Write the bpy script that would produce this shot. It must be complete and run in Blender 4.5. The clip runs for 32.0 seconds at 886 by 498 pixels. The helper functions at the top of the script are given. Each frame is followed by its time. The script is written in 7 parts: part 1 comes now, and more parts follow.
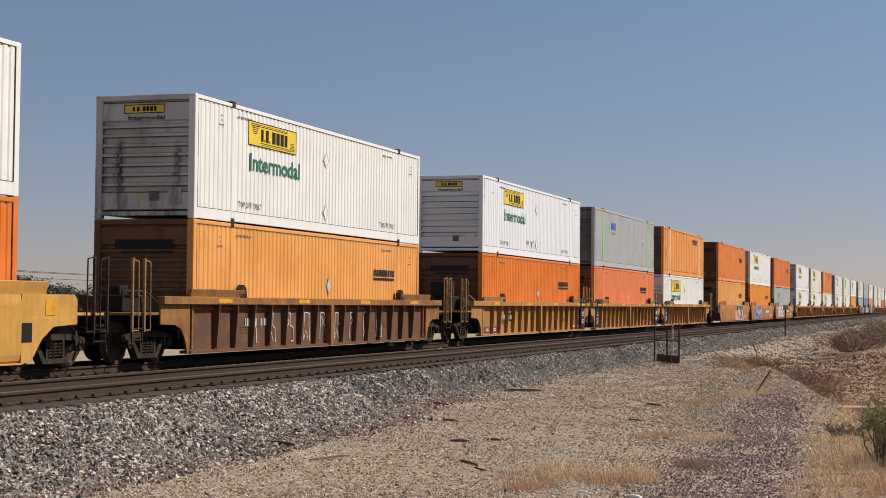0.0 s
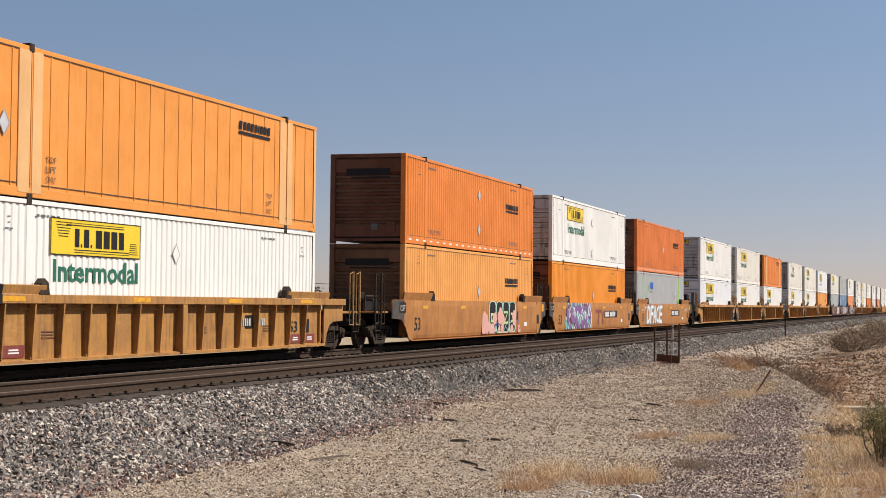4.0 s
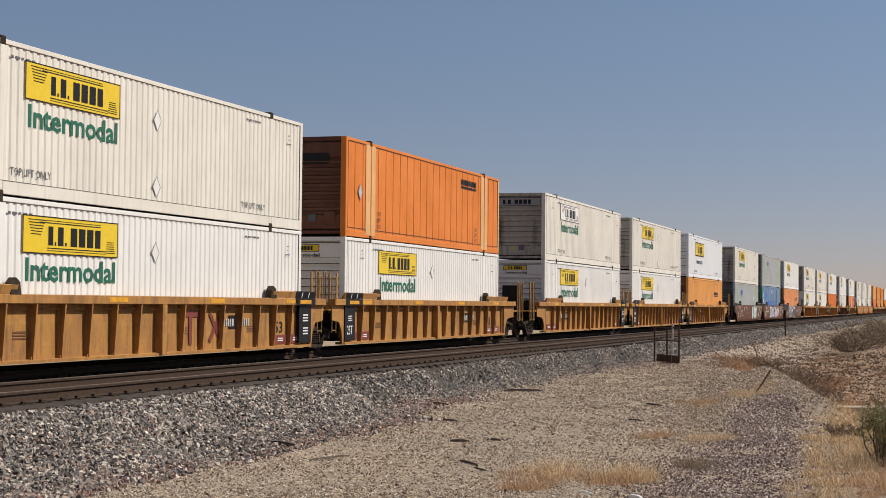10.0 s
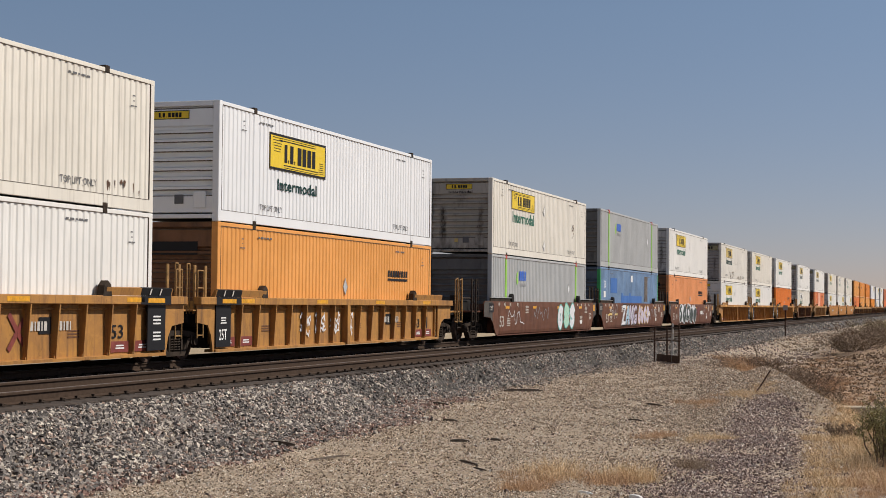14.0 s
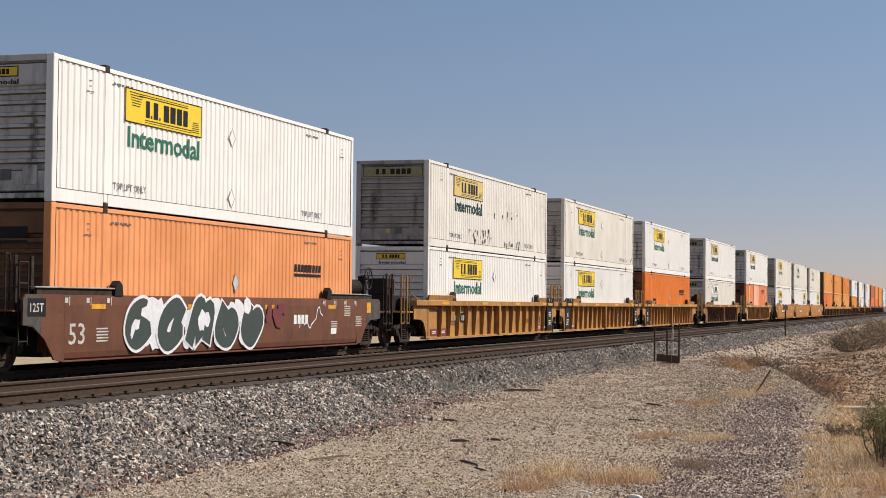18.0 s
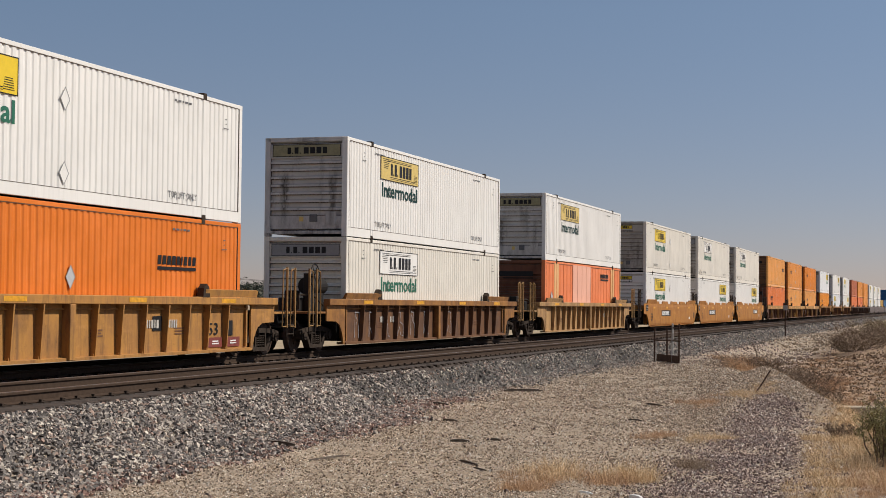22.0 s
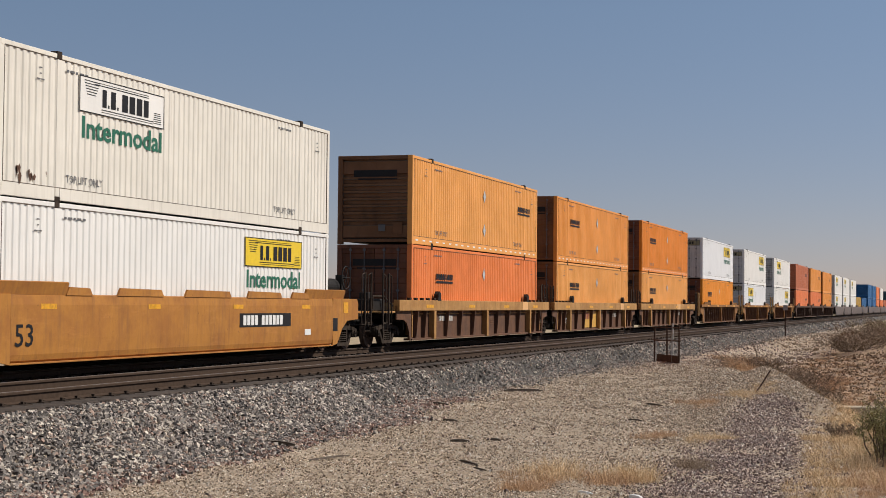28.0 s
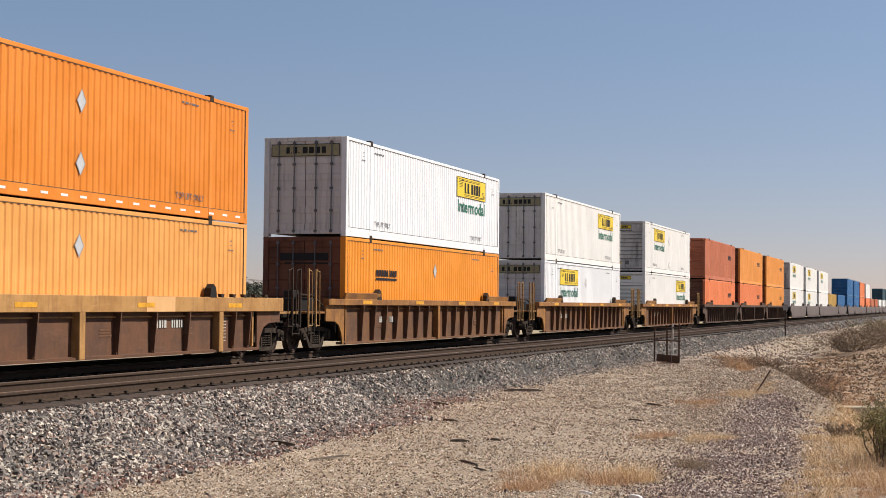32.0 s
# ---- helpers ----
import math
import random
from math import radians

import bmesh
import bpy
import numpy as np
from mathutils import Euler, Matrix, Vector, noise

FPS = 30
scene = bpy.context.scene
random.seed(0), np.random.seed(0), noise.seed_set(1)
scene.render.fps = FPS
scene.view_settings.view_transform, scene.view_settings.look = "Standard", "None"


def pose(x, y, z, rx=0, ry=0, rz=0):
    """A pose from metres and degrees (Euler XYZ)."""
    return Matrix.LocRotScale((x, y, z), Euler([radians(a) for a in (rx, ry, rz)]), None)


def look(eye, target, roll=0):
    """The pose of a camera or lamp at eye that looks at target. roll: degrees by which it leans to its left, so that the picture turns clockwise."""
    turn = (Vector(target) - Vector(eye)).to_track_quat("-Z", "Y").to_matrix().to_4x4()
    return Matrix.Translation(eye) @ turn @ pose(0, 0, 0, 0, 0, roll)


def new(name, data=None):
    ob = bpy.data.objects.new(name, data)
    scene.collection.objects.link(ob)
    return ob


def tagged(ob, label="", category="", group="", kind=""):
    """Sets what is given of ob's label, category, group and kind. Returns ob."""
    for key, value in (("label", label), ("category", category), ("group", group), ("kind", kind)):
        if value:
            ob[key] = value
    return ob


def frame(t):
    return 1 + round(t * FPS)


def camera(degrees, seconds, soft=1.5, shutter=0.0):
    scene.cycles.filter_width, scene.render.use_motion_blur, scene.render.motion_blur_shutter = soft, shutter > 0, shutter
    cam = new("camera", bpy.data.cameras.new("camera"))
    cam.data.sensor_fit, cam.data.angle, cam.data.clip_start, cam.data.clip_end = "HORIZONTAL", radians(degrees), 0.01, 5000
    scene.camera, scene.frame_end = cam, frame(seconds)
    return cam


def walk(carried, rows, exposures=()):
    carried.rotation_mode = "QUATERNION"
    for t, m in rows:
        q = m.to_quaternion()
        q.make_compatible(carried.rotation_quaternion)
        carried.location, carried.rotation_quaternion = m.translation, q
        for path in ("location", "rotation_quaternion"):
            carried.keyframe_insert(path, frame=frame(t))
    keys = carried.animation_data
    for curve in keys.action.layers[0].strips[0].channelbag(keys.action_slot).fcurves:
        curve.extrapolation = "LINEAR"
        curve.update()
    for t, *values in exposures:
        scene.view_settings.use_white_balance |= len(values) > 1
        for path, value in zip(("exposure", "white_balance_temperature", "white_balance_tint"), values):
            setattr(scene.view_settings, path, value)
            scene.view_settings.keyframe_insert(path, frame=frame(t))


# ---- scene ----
cam = camera(31.33, 32.0, soft=0.9)
EYE = Vector((0.0, 0.0, 1.302))
VIEW = look(EYE, EYE + Vector((0.95128, 0.30640, 0.03432)), 0.564)
walk(cam, [(0.0, VIEW), (32.0, VIEW)], [(0.0, 0.10), (1.0, 0.12), (2.0, 0.15), (3.0, 0.30), (6.0, 0.34), (7.0, 0.31), (8.0, 0.25), (9.0, 0.05), (14.0, 0.0), (17.0, 0.28), (18.0, 0.25), (19.0, 0.04), (20.0, -0.02), (24.0, 0.04), (28.0, 0.03), (29.0, 0.26), (30.0, 0.46), (32.0, 0.41)])

# ---- daylight ----
SUN_TO = Vector((0.50, -0.82, 0.92)).normalized()
world = bpy.data.worlds.new("sky")
scene.world = world
world.use_nodes = True
wn = world.node_tree
sky = wn.nodes.new("ShaderNodeTexSky")
sky.sky_type = "NISHITA"
sky.sun_disc = False
sky.sun_elevation = math.asin(SUN_TO.z)
sky.sun_rotation = math.atan2(SUN_TO.x, SUN_TO.y)
sky.air_density, sky.dust_density, sky.ozone_density = 0.6, 0.2, 3.0
wn.nodes["Background"].inputs["Strength"].default_value = 0.095
haze = wn.nodes.new("ShaderNodeMix")
haze.data_type, haze.blend_type = "RGBA", "MULTIPLY"
haze.inputs[0].default_value = 1.0
haze.inputs[7].default_value = (1.15, 0.98, 0.835, 1.0)
wn.links.new(sky.outputs[0], haze.inputs[6])
# a dusty lavender layer lies along the horizon
where = wn.nodes.new("ShaderNodeTexCoord")
parts = wn.nodes.new("ShaderNodeSeparateXYZ")
wn.links.new(where.outputs["Generated"], parts.inputs[0])
layer = wn.nodes.new("ShaderNodeMapRange")
layer.inputs[1].default_value, layer.inputs[2].default_value = 0.0, 0.185
wn.links.new(parts.outputs["Z"], layer.inputs[0])
dusty = wn.nodes.new("ShaderNodeMix")
dusty.data_type = "RGBA"
dusty.inputs[6].default_value, dusty.inputs[7].default_value = (0.715, 0.595, 0.645, 1.0), (1.0, 1.0, 1.0, 1.0)
wn.links.new(layer.outputs[0], dusty.inputs[0])
low = wn.nodes.new("ShaderNodeMix")
low.data_type, low.blend_type = "RGBA", "MULTIPLY"
low.inputs[0].default_value = 1.0
wn.links.new(haze.outputs[2], low.inputs[6])
wn.links.new(dusty.outputs[2], low.inputs[7])
wn.links.new(low.outputs[2], wn.nodes["Background"].inputs["Color"])
sun_data = bpy.data.lights.new("sun", "SUN")
sun_data.energy, sun_data.angle, sun_data.color = 4.45, radians(0.53), (1.0, 0.925, 0.83)
sun = new("sun", sun_data)
sun.matrix_world = look(SUN_TO * 60, (0, 0, 0))
scene.view_settings.exposure = 0.0


# ---- materials ----
def nodes_of(name):
    m = bpy.data.materials.new(name)
    m.use_nodes = True
    t = m.node_tree
    return m, t, t.nodes["Principled BSDF"]


def nd(t, kind, **values):
    n = t.nodes.new(kind)
    for k, v in values.items():
        n.inputs[k].default_value = v
    return n


def mix(t, fac, a, b, blend="MIX"):
    n = t.nodes.new("ShaderNodeMix")
    n.data_type, n.blend_type = "RGBA", blend
    for sock, v in ((n.inputs[0], fac), (n.inputs[6], a), (n.inputs[7], b)):
        if isinstance(v, bpy.types.NodeSocket):
            t.links.new(v, sock)
        elif isinstance(v, (int, float)):
            sock.default_value = v
        else:
            sock.default_value = (*v, 1.0)
    return n.outputs[2]


def ramp(t, src, lo, hi, out_lo=0.0, out_hi=1.0):
    n = nd(t, "ShaderNodeMapRange")
    n.inputs[1].default_value, n.inputs[2].default_value = lo, hi
    n.inputs[3].default_value, n.inputs[4].default_value = out_lo, out_hi
    t.links.new(src, n.inputs[0])
    return n.outputs[0]


def coords(t, scale=(1, 1, 1), shift=True):
    """Object coordinates, shifted by each object's own random number."""
    tc = t.nodes.new("ShaderNodeTexCoord")
    mp = t.nodes.new("ShaderNodeMapping")
    mp.inputs["Scale"].default_value = scale
    t.links.new(tc.outputs["Object"], mp.inputs["Vector"])
    if shift:
        oi = t.nodes.new("ShaderNodeObjectInfo")
        mu = t.nodes.new("ShaderNodeMath")
        mu.operation = "MULTIPLY"
        mu.inputs[1].default_value = 60.0
        t.links.new(oi.outputs["Random"], mu.inputs[0])
        t.links.new(mu.outputs[0], mp.inputs["Location"])
    return mp.outputs[0]


def noise_of(t, vec, scale, detail=4.0, rough=0.6):
    n = nd(t, "ShaderNodeTexNoise", Scale=scale, Detail=detail, Roughness=rough)
    t.links.new(vec, n.inputs["Vector"])
    return n.outputs["Fac"]


def bump(t, b, src, strength, dist):
    n = nd(t, "ShaderNodeBump", Strength=strength, Distance=dist)
    t.links.new(src, n.inputs["Height"])
    t.links.new(n.outputs[0], b.inputs["Normal"])


def maths(t, kind, a, b=0.0):
    n = t.nodes.new("ShaderNodeMath")
    n.operation = kind
    for sock, v in zip(n.inputs, (a, b)):
        if isinstance(v, bpy.types.NodeSocket):
            t.links.new(v, sock)
        else:
            sock.default_value = v
    return n.outputs[0]


def exhaust(t, c, amount):
    """Two sooty runs down an end wall and smudges along its foot, heavier on some walls than on others."""
    tc = t.nodes.new("ShaderNodeTexCoord")
    sep = t.nodes.new("ShaderNodeSeparateXYZ")
    t.links.new(tc.outputs["Object"], sep.inputs[0])
    wob = noise_of(t, coords(t, (2.0, 2.0, 0.9)), 2.2, 6, 0.7)
    rag = noise_of(t, coords(t, (9.0, 9.0, 1.6)), 1.5, 5, 0.7)
    oi = t.nodes.new("ShaderNodeObjectInfo")
    y = maths(t, "ADD", sep.outputs["Y"], maths(t, "MULTIPLY", maths(t, "SUBTRACT", wob, 0.5), 0.35))
    total = None
    for at, wide, top, k in ((0.70, 0.17, 2.0, 1.0), (-0.80, 0.13, 1.9, 0.8)):
        off = maths(t, "ABSOLUTE", maths(t, "SUBTRACT", y, at))
        f = maths(t, "MULTIPLY", ramp(t, off, 0.02, wide, 1.0, 0.0), ramp(t, sep.outputs["Z"], 0.15, 0.9, 0.25, 1.0))
        f = maths(t, "MULTIPLY", f, ramp(t, sep.outputs["Z"], top - 0.35, top, k, 0.0))
        f = maths(t, "MULTIPLY", f, ramp(t, rag, 0.30, 0.55))
        total = f if total is None else maths(t, "MAXIMUM", total, f)
    foot = maths(t, "MULTIPLY", ramp(t, sep.outputs["Z"], 0.1, 0.75, 1.0, 0.0), ramp(t, wob, 0.42, 0.66, 0.0, 0.8))
    total = maths(t, "MAXIMUM", total, foot)
    total = maths(t, "MULTIPLY", total, ramp(t, oi.outputs["Random"], 0.0, 1.0, 0.6 * amount, amount))
    return mix(t, total, c, (0.045, 0.036, 0.03))


def paint(name, col, dirt=(0.16, 0.12, 0.085), grime=0.35, rust=0.05, rough=0.5, metal=0.0, fade=0.12, run=4.0, sooted=0.0):
    """Weathered paint: faded patches, rain streaks, specks of rust and a little dents."""
    m, t, b = nodes_of(name)
    v1, v2, v3 = coords(t), coords(t, (run, run, 0.22)), coords(t, (1, 1, 1))
    big = noise_of(t, v1, 0.7, 7, 0.65)
    pale = tuple(min(1.0, c * (1 + fade) + 0.02) for c in col)
    dull = tuple(c * (1 - fade) for c in col)
    c1 = mix(t, ramp(t, big, 0.35, 0.65), dull, pale)
    streak = noise_of(t, v2, 2.4, 6, 0.65)
    c2 = mix(t, ramp(t, streak, 0.52, 0.78, 0.0, grime), c1, dirt)
    spots = noise_of(t, v3, 5.5, 8, 0.72)
    c3 = mix(t, ramp(t, spots, 0.72 - rust, 0.76 - rust * 0.6, 0.0, min(1.0, 0.35 + rust * 4)), c2, (0.13, 0.05, 0.022))
    if sooted:
        c3 = exhaust(t, c3, sooted)
    t.links.new(c3, b.inputs["Base Color"])
    t.links.new(ramp(t, streak, 0.3, 0.8, rough - 0.08, rough + 0.2), b.inputs["Roughness"])
    b.inputs["Metallic"].default_value = metal
    b.inputs["Specular IOR Level"].default_value = 0.3
    bump(t, b, noise_of(t, v3, 9.0, 3), 0.25, 0.004)
    return m


def worn(name, col, bare, soot, amount=0.7):
    """Hard-used car paint: bare patches, dark runs from above, scuffs along the side and rust flecks."""
    m, t, b = nodes_of(name)
    v, run, scuff = coords(t), coords(t, (1.1, 1.1, 0.4)), coords(t, (0.35, 1.0, 2.0))
    c = mix(t, ramp(t, noise_of(t, v, 1.3, 9, 0.72), 0.42, 0.60), col, bare)
    c = mix(t, ramp(t, noise_of(t, scuff, 2.2, 7, 0.7), 0.55, 0.70, 0.0, 0.5), c, tuple(min(1.0, k * 1.25 + 0.02) for k in col))
    dark = noise_of(t, run, 2.0, 9, 0.7)
    c = mix(t, ramp(t, dark, 0.52, 0.78, 0.0, amount), c, soot)
    streak = coords(t, (3.2, 3.2, 0.28))
    c = mix(t, ramp(t, noise_of(t, streak, 2.4, 6, 0.65), 0.50, 0.72, 0.0, amount * 0.85), c, tuple(0.5 * k + 0.5 * q for k, q in zip(soot, (0.16, 0.085, 0.05))))
    c = mix(t, ramp(t, noise_of(t, v, 9.0, 6, 0.75), 0.63, 0.70, 0.0, 0.75), c, (0.075, 0.032, 0.016))
    t.links.new(c, b.inputs["Base Color"])
    t.links.new(ramp(t, dark, 0.3, 0.8, 0.6, 0.9), b.inputs["Roughness"])
    b.inputs["Specular IOR Level"].default_value = 0.3
    bump(t, b, noise_of(t, v, 7.0, 6, 0.7), 0.4, 0.006)
    return m


def plain(name, col, rough=0.6, metal=0.0, var=0.25, scale=8.0, bmp=0.3):
    m, t, b = nodes_of(name)
    v = coords(t)
    n = noise_of(t, v, scale, 6, 0.65)
    t.links.new(mix(t, ramp(t, n, 0.3, 0.7), tuple(c * (1 - var) for c in col), tuple(min(1, c * (1 + var)) for c in col)), b.inputs["Base Color"])
    b.inputs["Roughness"].default_value, b.inputs["Metallic"].default_value = rough, metal
    bump(t, b, n, bmp, 0.004)
    if max(col) < 0.1:
        b.inputs["Specular IOR Level"].default_value = 0.12
    return m


def stones_mat(name, cols, rough=0.85):
    """Loose stones: each island takes its own colour."""
    m, t, b = nodes_of(name)
    g = t.nodes.new("ShaderNodeNewGeometry")
    r = t.nodes.new("ShaderNodeValToRGB")
    r.color_ramp.interpolation = "CONSTANT"
    for i, c in enumerate(cols):
        e = r.color_ramp.elements[i] if i < 2 else r.color_ramp.elements.new(i / len(cols))
        e.position, e.color = i / len(cols), (*c, 1)
    t.links.new(g.outputs["Random Per Island"], r.inputs[0])
    v = coords(t, shift=False)
    n = noise_of(t, v, 30.0, 4)
    t.links.new(mix(t, ramp(t, n, 0.35, 0.7, 0.0, 0.25), r.outputs[0], (0.10, 0.08, 0.07)), b.inputs["Base Color"])
    b.inputs["Roughness"].default_value = rough
    return m


WHITE = paint("white_paint", (0.80, 0.785, 0.745), grime=0.15, rust=0.015, fade=0.03)
BRIGHT = paint("bright_white_paint", (0.80, 0.81, 0.82), grime=0.05, rust=0.0, fade=0.02, rough=0.4)
CREAM = paint("cream_paint", (0.76, 0.72, 0.635), grime=0.26, rust=0.03, fade=0.05)
RUSTY = paint("rust_spotted_white_paint", (0.74, 0.71, 0.64), grime=0.22, rust=0.07, fade=0.06)
ORANGE = paint("orange_paint", (0.72, 0.175, 0.008), grime=0.12, rust=0.01, fade=0.08)
PALE_ORANGE = paint("faded_orange_paint", (0.77, 0.335, 0.078), grime=0.12, rust=0.01, fade=0.08)
MID_ORANGE = paint("mid_orange_paint", (0.73, 0.275, 0.045), grime=0.14, rust=0.01, fade=0.08)
TERRA = paint("terracotta_orange_paint", (0.66, 0.165, 0.022), grime=0.2, rust=0.02, fade=0.1)
GLOW_ORANGE = paint("amber_orange_paint", (0.77, 0.26, 0.012), grime=0.12, rust=0.01, fade=0.08)
TANGERINE = paint("tangerine_paint", (0.71, 0.215, 0.012), grime=0.14, rust=0.01, fade=0.08)
DEEPER = paint("reddish_orange_paint", (0.70, 0.20, 0.022), grime=0.14, rust=0.01, fade=0.08)
APRICOT = paint("apricot_paint", (0.77, 0.30, 0.11), grime=0.14, rust=0.01, fade=0.08)
PEACH = paint("reddish_pale_orange_paint", (0.74, 0.195, 0.042), grime=0.15, rust=0.015, fade=0.12)
SALMON = paint("salmon_orange_paint", (0.76, 0.205, 0.065), grime=0.12, rust=0.01, fade=0.08)
BRICK = paint("brick_orange_paint", (0.48, 0.14, 0.06), grime=0.15, rust=0.01, fade=0.08)
PINKISH = paint("bleached_pink_panel_paint", (0.80, 0.42, 0.30), grime=0.08, rust=0.0, fade=0.04)
GREY = paint("grey_paint", (0.41, 0.42, 0.42), grime=0.12, rust=0.01, fade=0.05)
BLUE = paint("faded_blue_paint", (0.15, 0.25, 0.41), dirt=(0.38, 0.46, 0.54), grime=0.65, rust=0.03, fade=0.2, run=6.0)
CORNER_GREEN = plain("green_corner_paint", (0.03, 0.33, 0.10), 0.5, var=0.15)
DEEP_BLUE = paint("deep_blue_paint", (0.015, 0.12, 0.30), grime=0.1, rust=0.01)
TEAL = paint("dark_teal_paint", (0.02, 0.07, 0.10), grime=0.1, rust=0.01)
MUSTARD = paint("mustard_paint", (0.45, 0.27, 0.05), grime=0.2, rust=0.03)
CAR_YELLOW = worn("weathered_yellow_car_paint", (0.46, 0.225, 0.056), (0.36, 0.175, 0.055), (0.09, 0.05, 0.028), 0.8)
CAR_OLD_GOLD = worn("bleached_golden_car_paint", (0.47, 0.28, 0.115), (0.31, 0.17, 0.07), (0.08, 0.048, 0.03), 0.9)
CAR_SUNNY = worn("sunny_yellow_car_paint", (0.62, 0.335, 0.07), (0.55, 0.28, 0.06), (0.25, 0.12, 0.04), 0.35)
CAR_TAN = worn("weathered_tan_car_paint", (0.44, 0.19, 0.05), (0.37, 0.15, 0.042), (0.14, 0.065, 0.03), 0.55)
CAR_AMBER = worn("amber_car_paint", (0.44, 0.19, 0.036), (0.36, 0.145, 0.032), (0.17, 0.075, 0.03), 0.5)
CAR_GOLD = worn("golden_car_paint", (0.46, 0.25, 0.085), (0.36, 0.18, 0.055), (0.13, 0.065, 0.03), 0.6)
CAR_OCHRE = worn("rusty_ochre_car_paint", (0.34, 0.155, 0.038), (0.20, 0.088, 0.03), (0.05, 0.028, 0.018), 0.65)
CAR_BROWN = worn("rust_brown_car_paint", (0.175, 0.08, 0.032), (0.11, 0.055, 0.032), (0.035, 0.024, 0.018), 0.75)
CAR_RUST = worn("rusty_panel_paint", (0.15, 0.068, 0.034), (0.10, 0.05, 0.03), (0.04, 0.026, 0.019), 0.7)
CAR_DARK = worn("dark_brown_car_paint", (0.10, 0.055, 0.032), (0.07, 0.042, 0.03), (0.028, 0.02, 0.016), 0.7)
CAR_RED = worn("red_brown_car_paint", (0.15, 0.056, 0.028), (0.115, 0.044, 0.024), (0.045, 0.024, 0.018), 0.6)
CAR_GREY = paint("grey_brown_car_paint", (0.13, 0.10, 0.09), grime=0.5, rust=0.05, fade=0.15, rough=0.65)
NOSE_GREY = plain("bare_grey_steel", (0.085, 0.075, 0.068), 0.75, var=0.35, scale=4.0)
HANDRAIL = plain("worn_yellow_handrail", (0.30, 0.165, 0.05), 0.7, var=0.4)
BLACK = plain("black_steel", (0.022, 0.02, 0.019), 0.65)
DARK = plain("grimy_truck_steel", (0.046, 0.034, 0.026), 0.9, var=0.5, scale=5.0)
WHEEL = plain("worn_wheel_steel", (0.085, 0.055, 0.040), 0.7, 0.1, var=0.3)
GALV = plain("galvanised_steel", (0.42, 0.42, 0.41), 0.45, 0.5)
SIGN_YELLOW = plain("sign_yellow", (0.80, 0.56, 0.02), 0.45, var=0.06, bmp=0.05)
SIGN_FADED = plain("faded_sign_yellow", (0.66, 0.49, 0.15), 0.5, var=0.12, bmp=0.05)
PLACARD = plain("aluminium_placard", (0.56, 0.57, 0.58), 0.45, 0.2, var=0.1, bmp=0.05)
POST_GOLD = paint("bleached_gold_post_paint", (0.72, 0.41, 0.17), grime=0.2, rust=0.02, fade=0.08)
SIGN_BLACK = plain("sign_black", (0.02, 0.02, 0.022), 0.5, var=0.1, bmp=0.05)
SIGN_GREEN = plain("sign_green", (0.012, 0.13, 0.075), 0.5, var=0.1, bmp=0.05)
SIGN_DKGREEN = plain("sign_dark_green", (0.012, 0.045, 0.04), 0.5, var=0.1, bmp=0.05)
SIGN_BLUE = plain("sign_blue", (0.03, 0.13, 0.55), 0.5, var=0.1, bmp=0.05)
SIGN_LIME = plain("lime_stripe", (0.30, 0.62, 0.08), 0.5, var=0.1, bmp=0.05)
SIGN_WHITE = plain("sign_white", (0.78, 0.78, 0.76), 0.5, var=0.05, bmp=0.05)
SIGN_GREY = plain("sign_grey", (0.30, 0.30, 0.30), 0.5, var=0.1, bmp=0.05)
SIGN_DULL = plain("dulled_white_ink", (0.52, 0.49, 0.44), 0.6, var=0.2, bmp=0.05)
SIGN_BRIGHT_RED = plain("red_casting_paint", (0.55, 0.06, 0.035), 0.5, var=0.2)
# sign yellow darkened to olive, as the plates on the ends look in shade
SIGN_SHADED_YELLOW = plain("shaded_yellow_plate", (0.30, 0.27, 0.15), 0.6, var=0.2, bmp=0.05)
# dark colour for drawn shadow lines and dirt in joints
SEAM = plain("shaded_grimy_seam", (0.10, 0.075, 0.055), 0.9, var=0.5, scale=4.0)
SIGN_DIM = plain("dim_notice_ink", (0.12, 0.12, 0.125), 0.6, var=0.2, bmp=0.05)
SIGN_RED = plain("sign_red", (0.21, 0.045, 0.035), 0.5, var=0.2, bmp=0.05)
SIGN_BROWN = plain("faded_brown_lettering", (0.16, 0.07, 0.03), 0.6, var=0.2, bmp=0.05)
REFLECT = plain("reflector_yellow", (0.70, 0.33, 0.015), 0.45, var=0.3, bmp=0.05)
RAIL_SIDE = plain("brown_rail_steel", (0.062, 0.041, 0.029), 0.85, 0.0, var=0.25, scale=14)
RAIL_TOP = plain("worn_rail_head", (0.11, 0.085, 0.07), 0.45, 0.3, var=0.1)
TIE = plain("weathered_timber", (0.032, 0.024, 0.019), 0.9, var=0.4, scale=5)
SPRAY = {c: plain("spray_" + c, v, 0.6, var=0.12, bmp=0.05) for c, v in dict(
    white=(0.72, 0.72, 0.74), pale_blue=(0.38, 0.58, 0.72), teal=(0.10, 0.42, 0.38), purple=(0.20, 0.10, 0.26), pink=(0.68, 0.36, 0.31),
    yellow=(0.75, 0.55, 0.15), black=(0.02, 0.02, 0.022), lilac=(0.56, 0.50, 0.62), mint=(0.42, 0.66, 0.52), foam=(0.34, 0.52, 0.50), blue=(0.05, 0.12, 0.5), grey=(0.3, 0.3, 0.32), lime=(0.46, 0.62, 0.26), smoke=(0.06, 0.075, 0.07), maroon=(0.15, 0.03, 0.03)).items()}


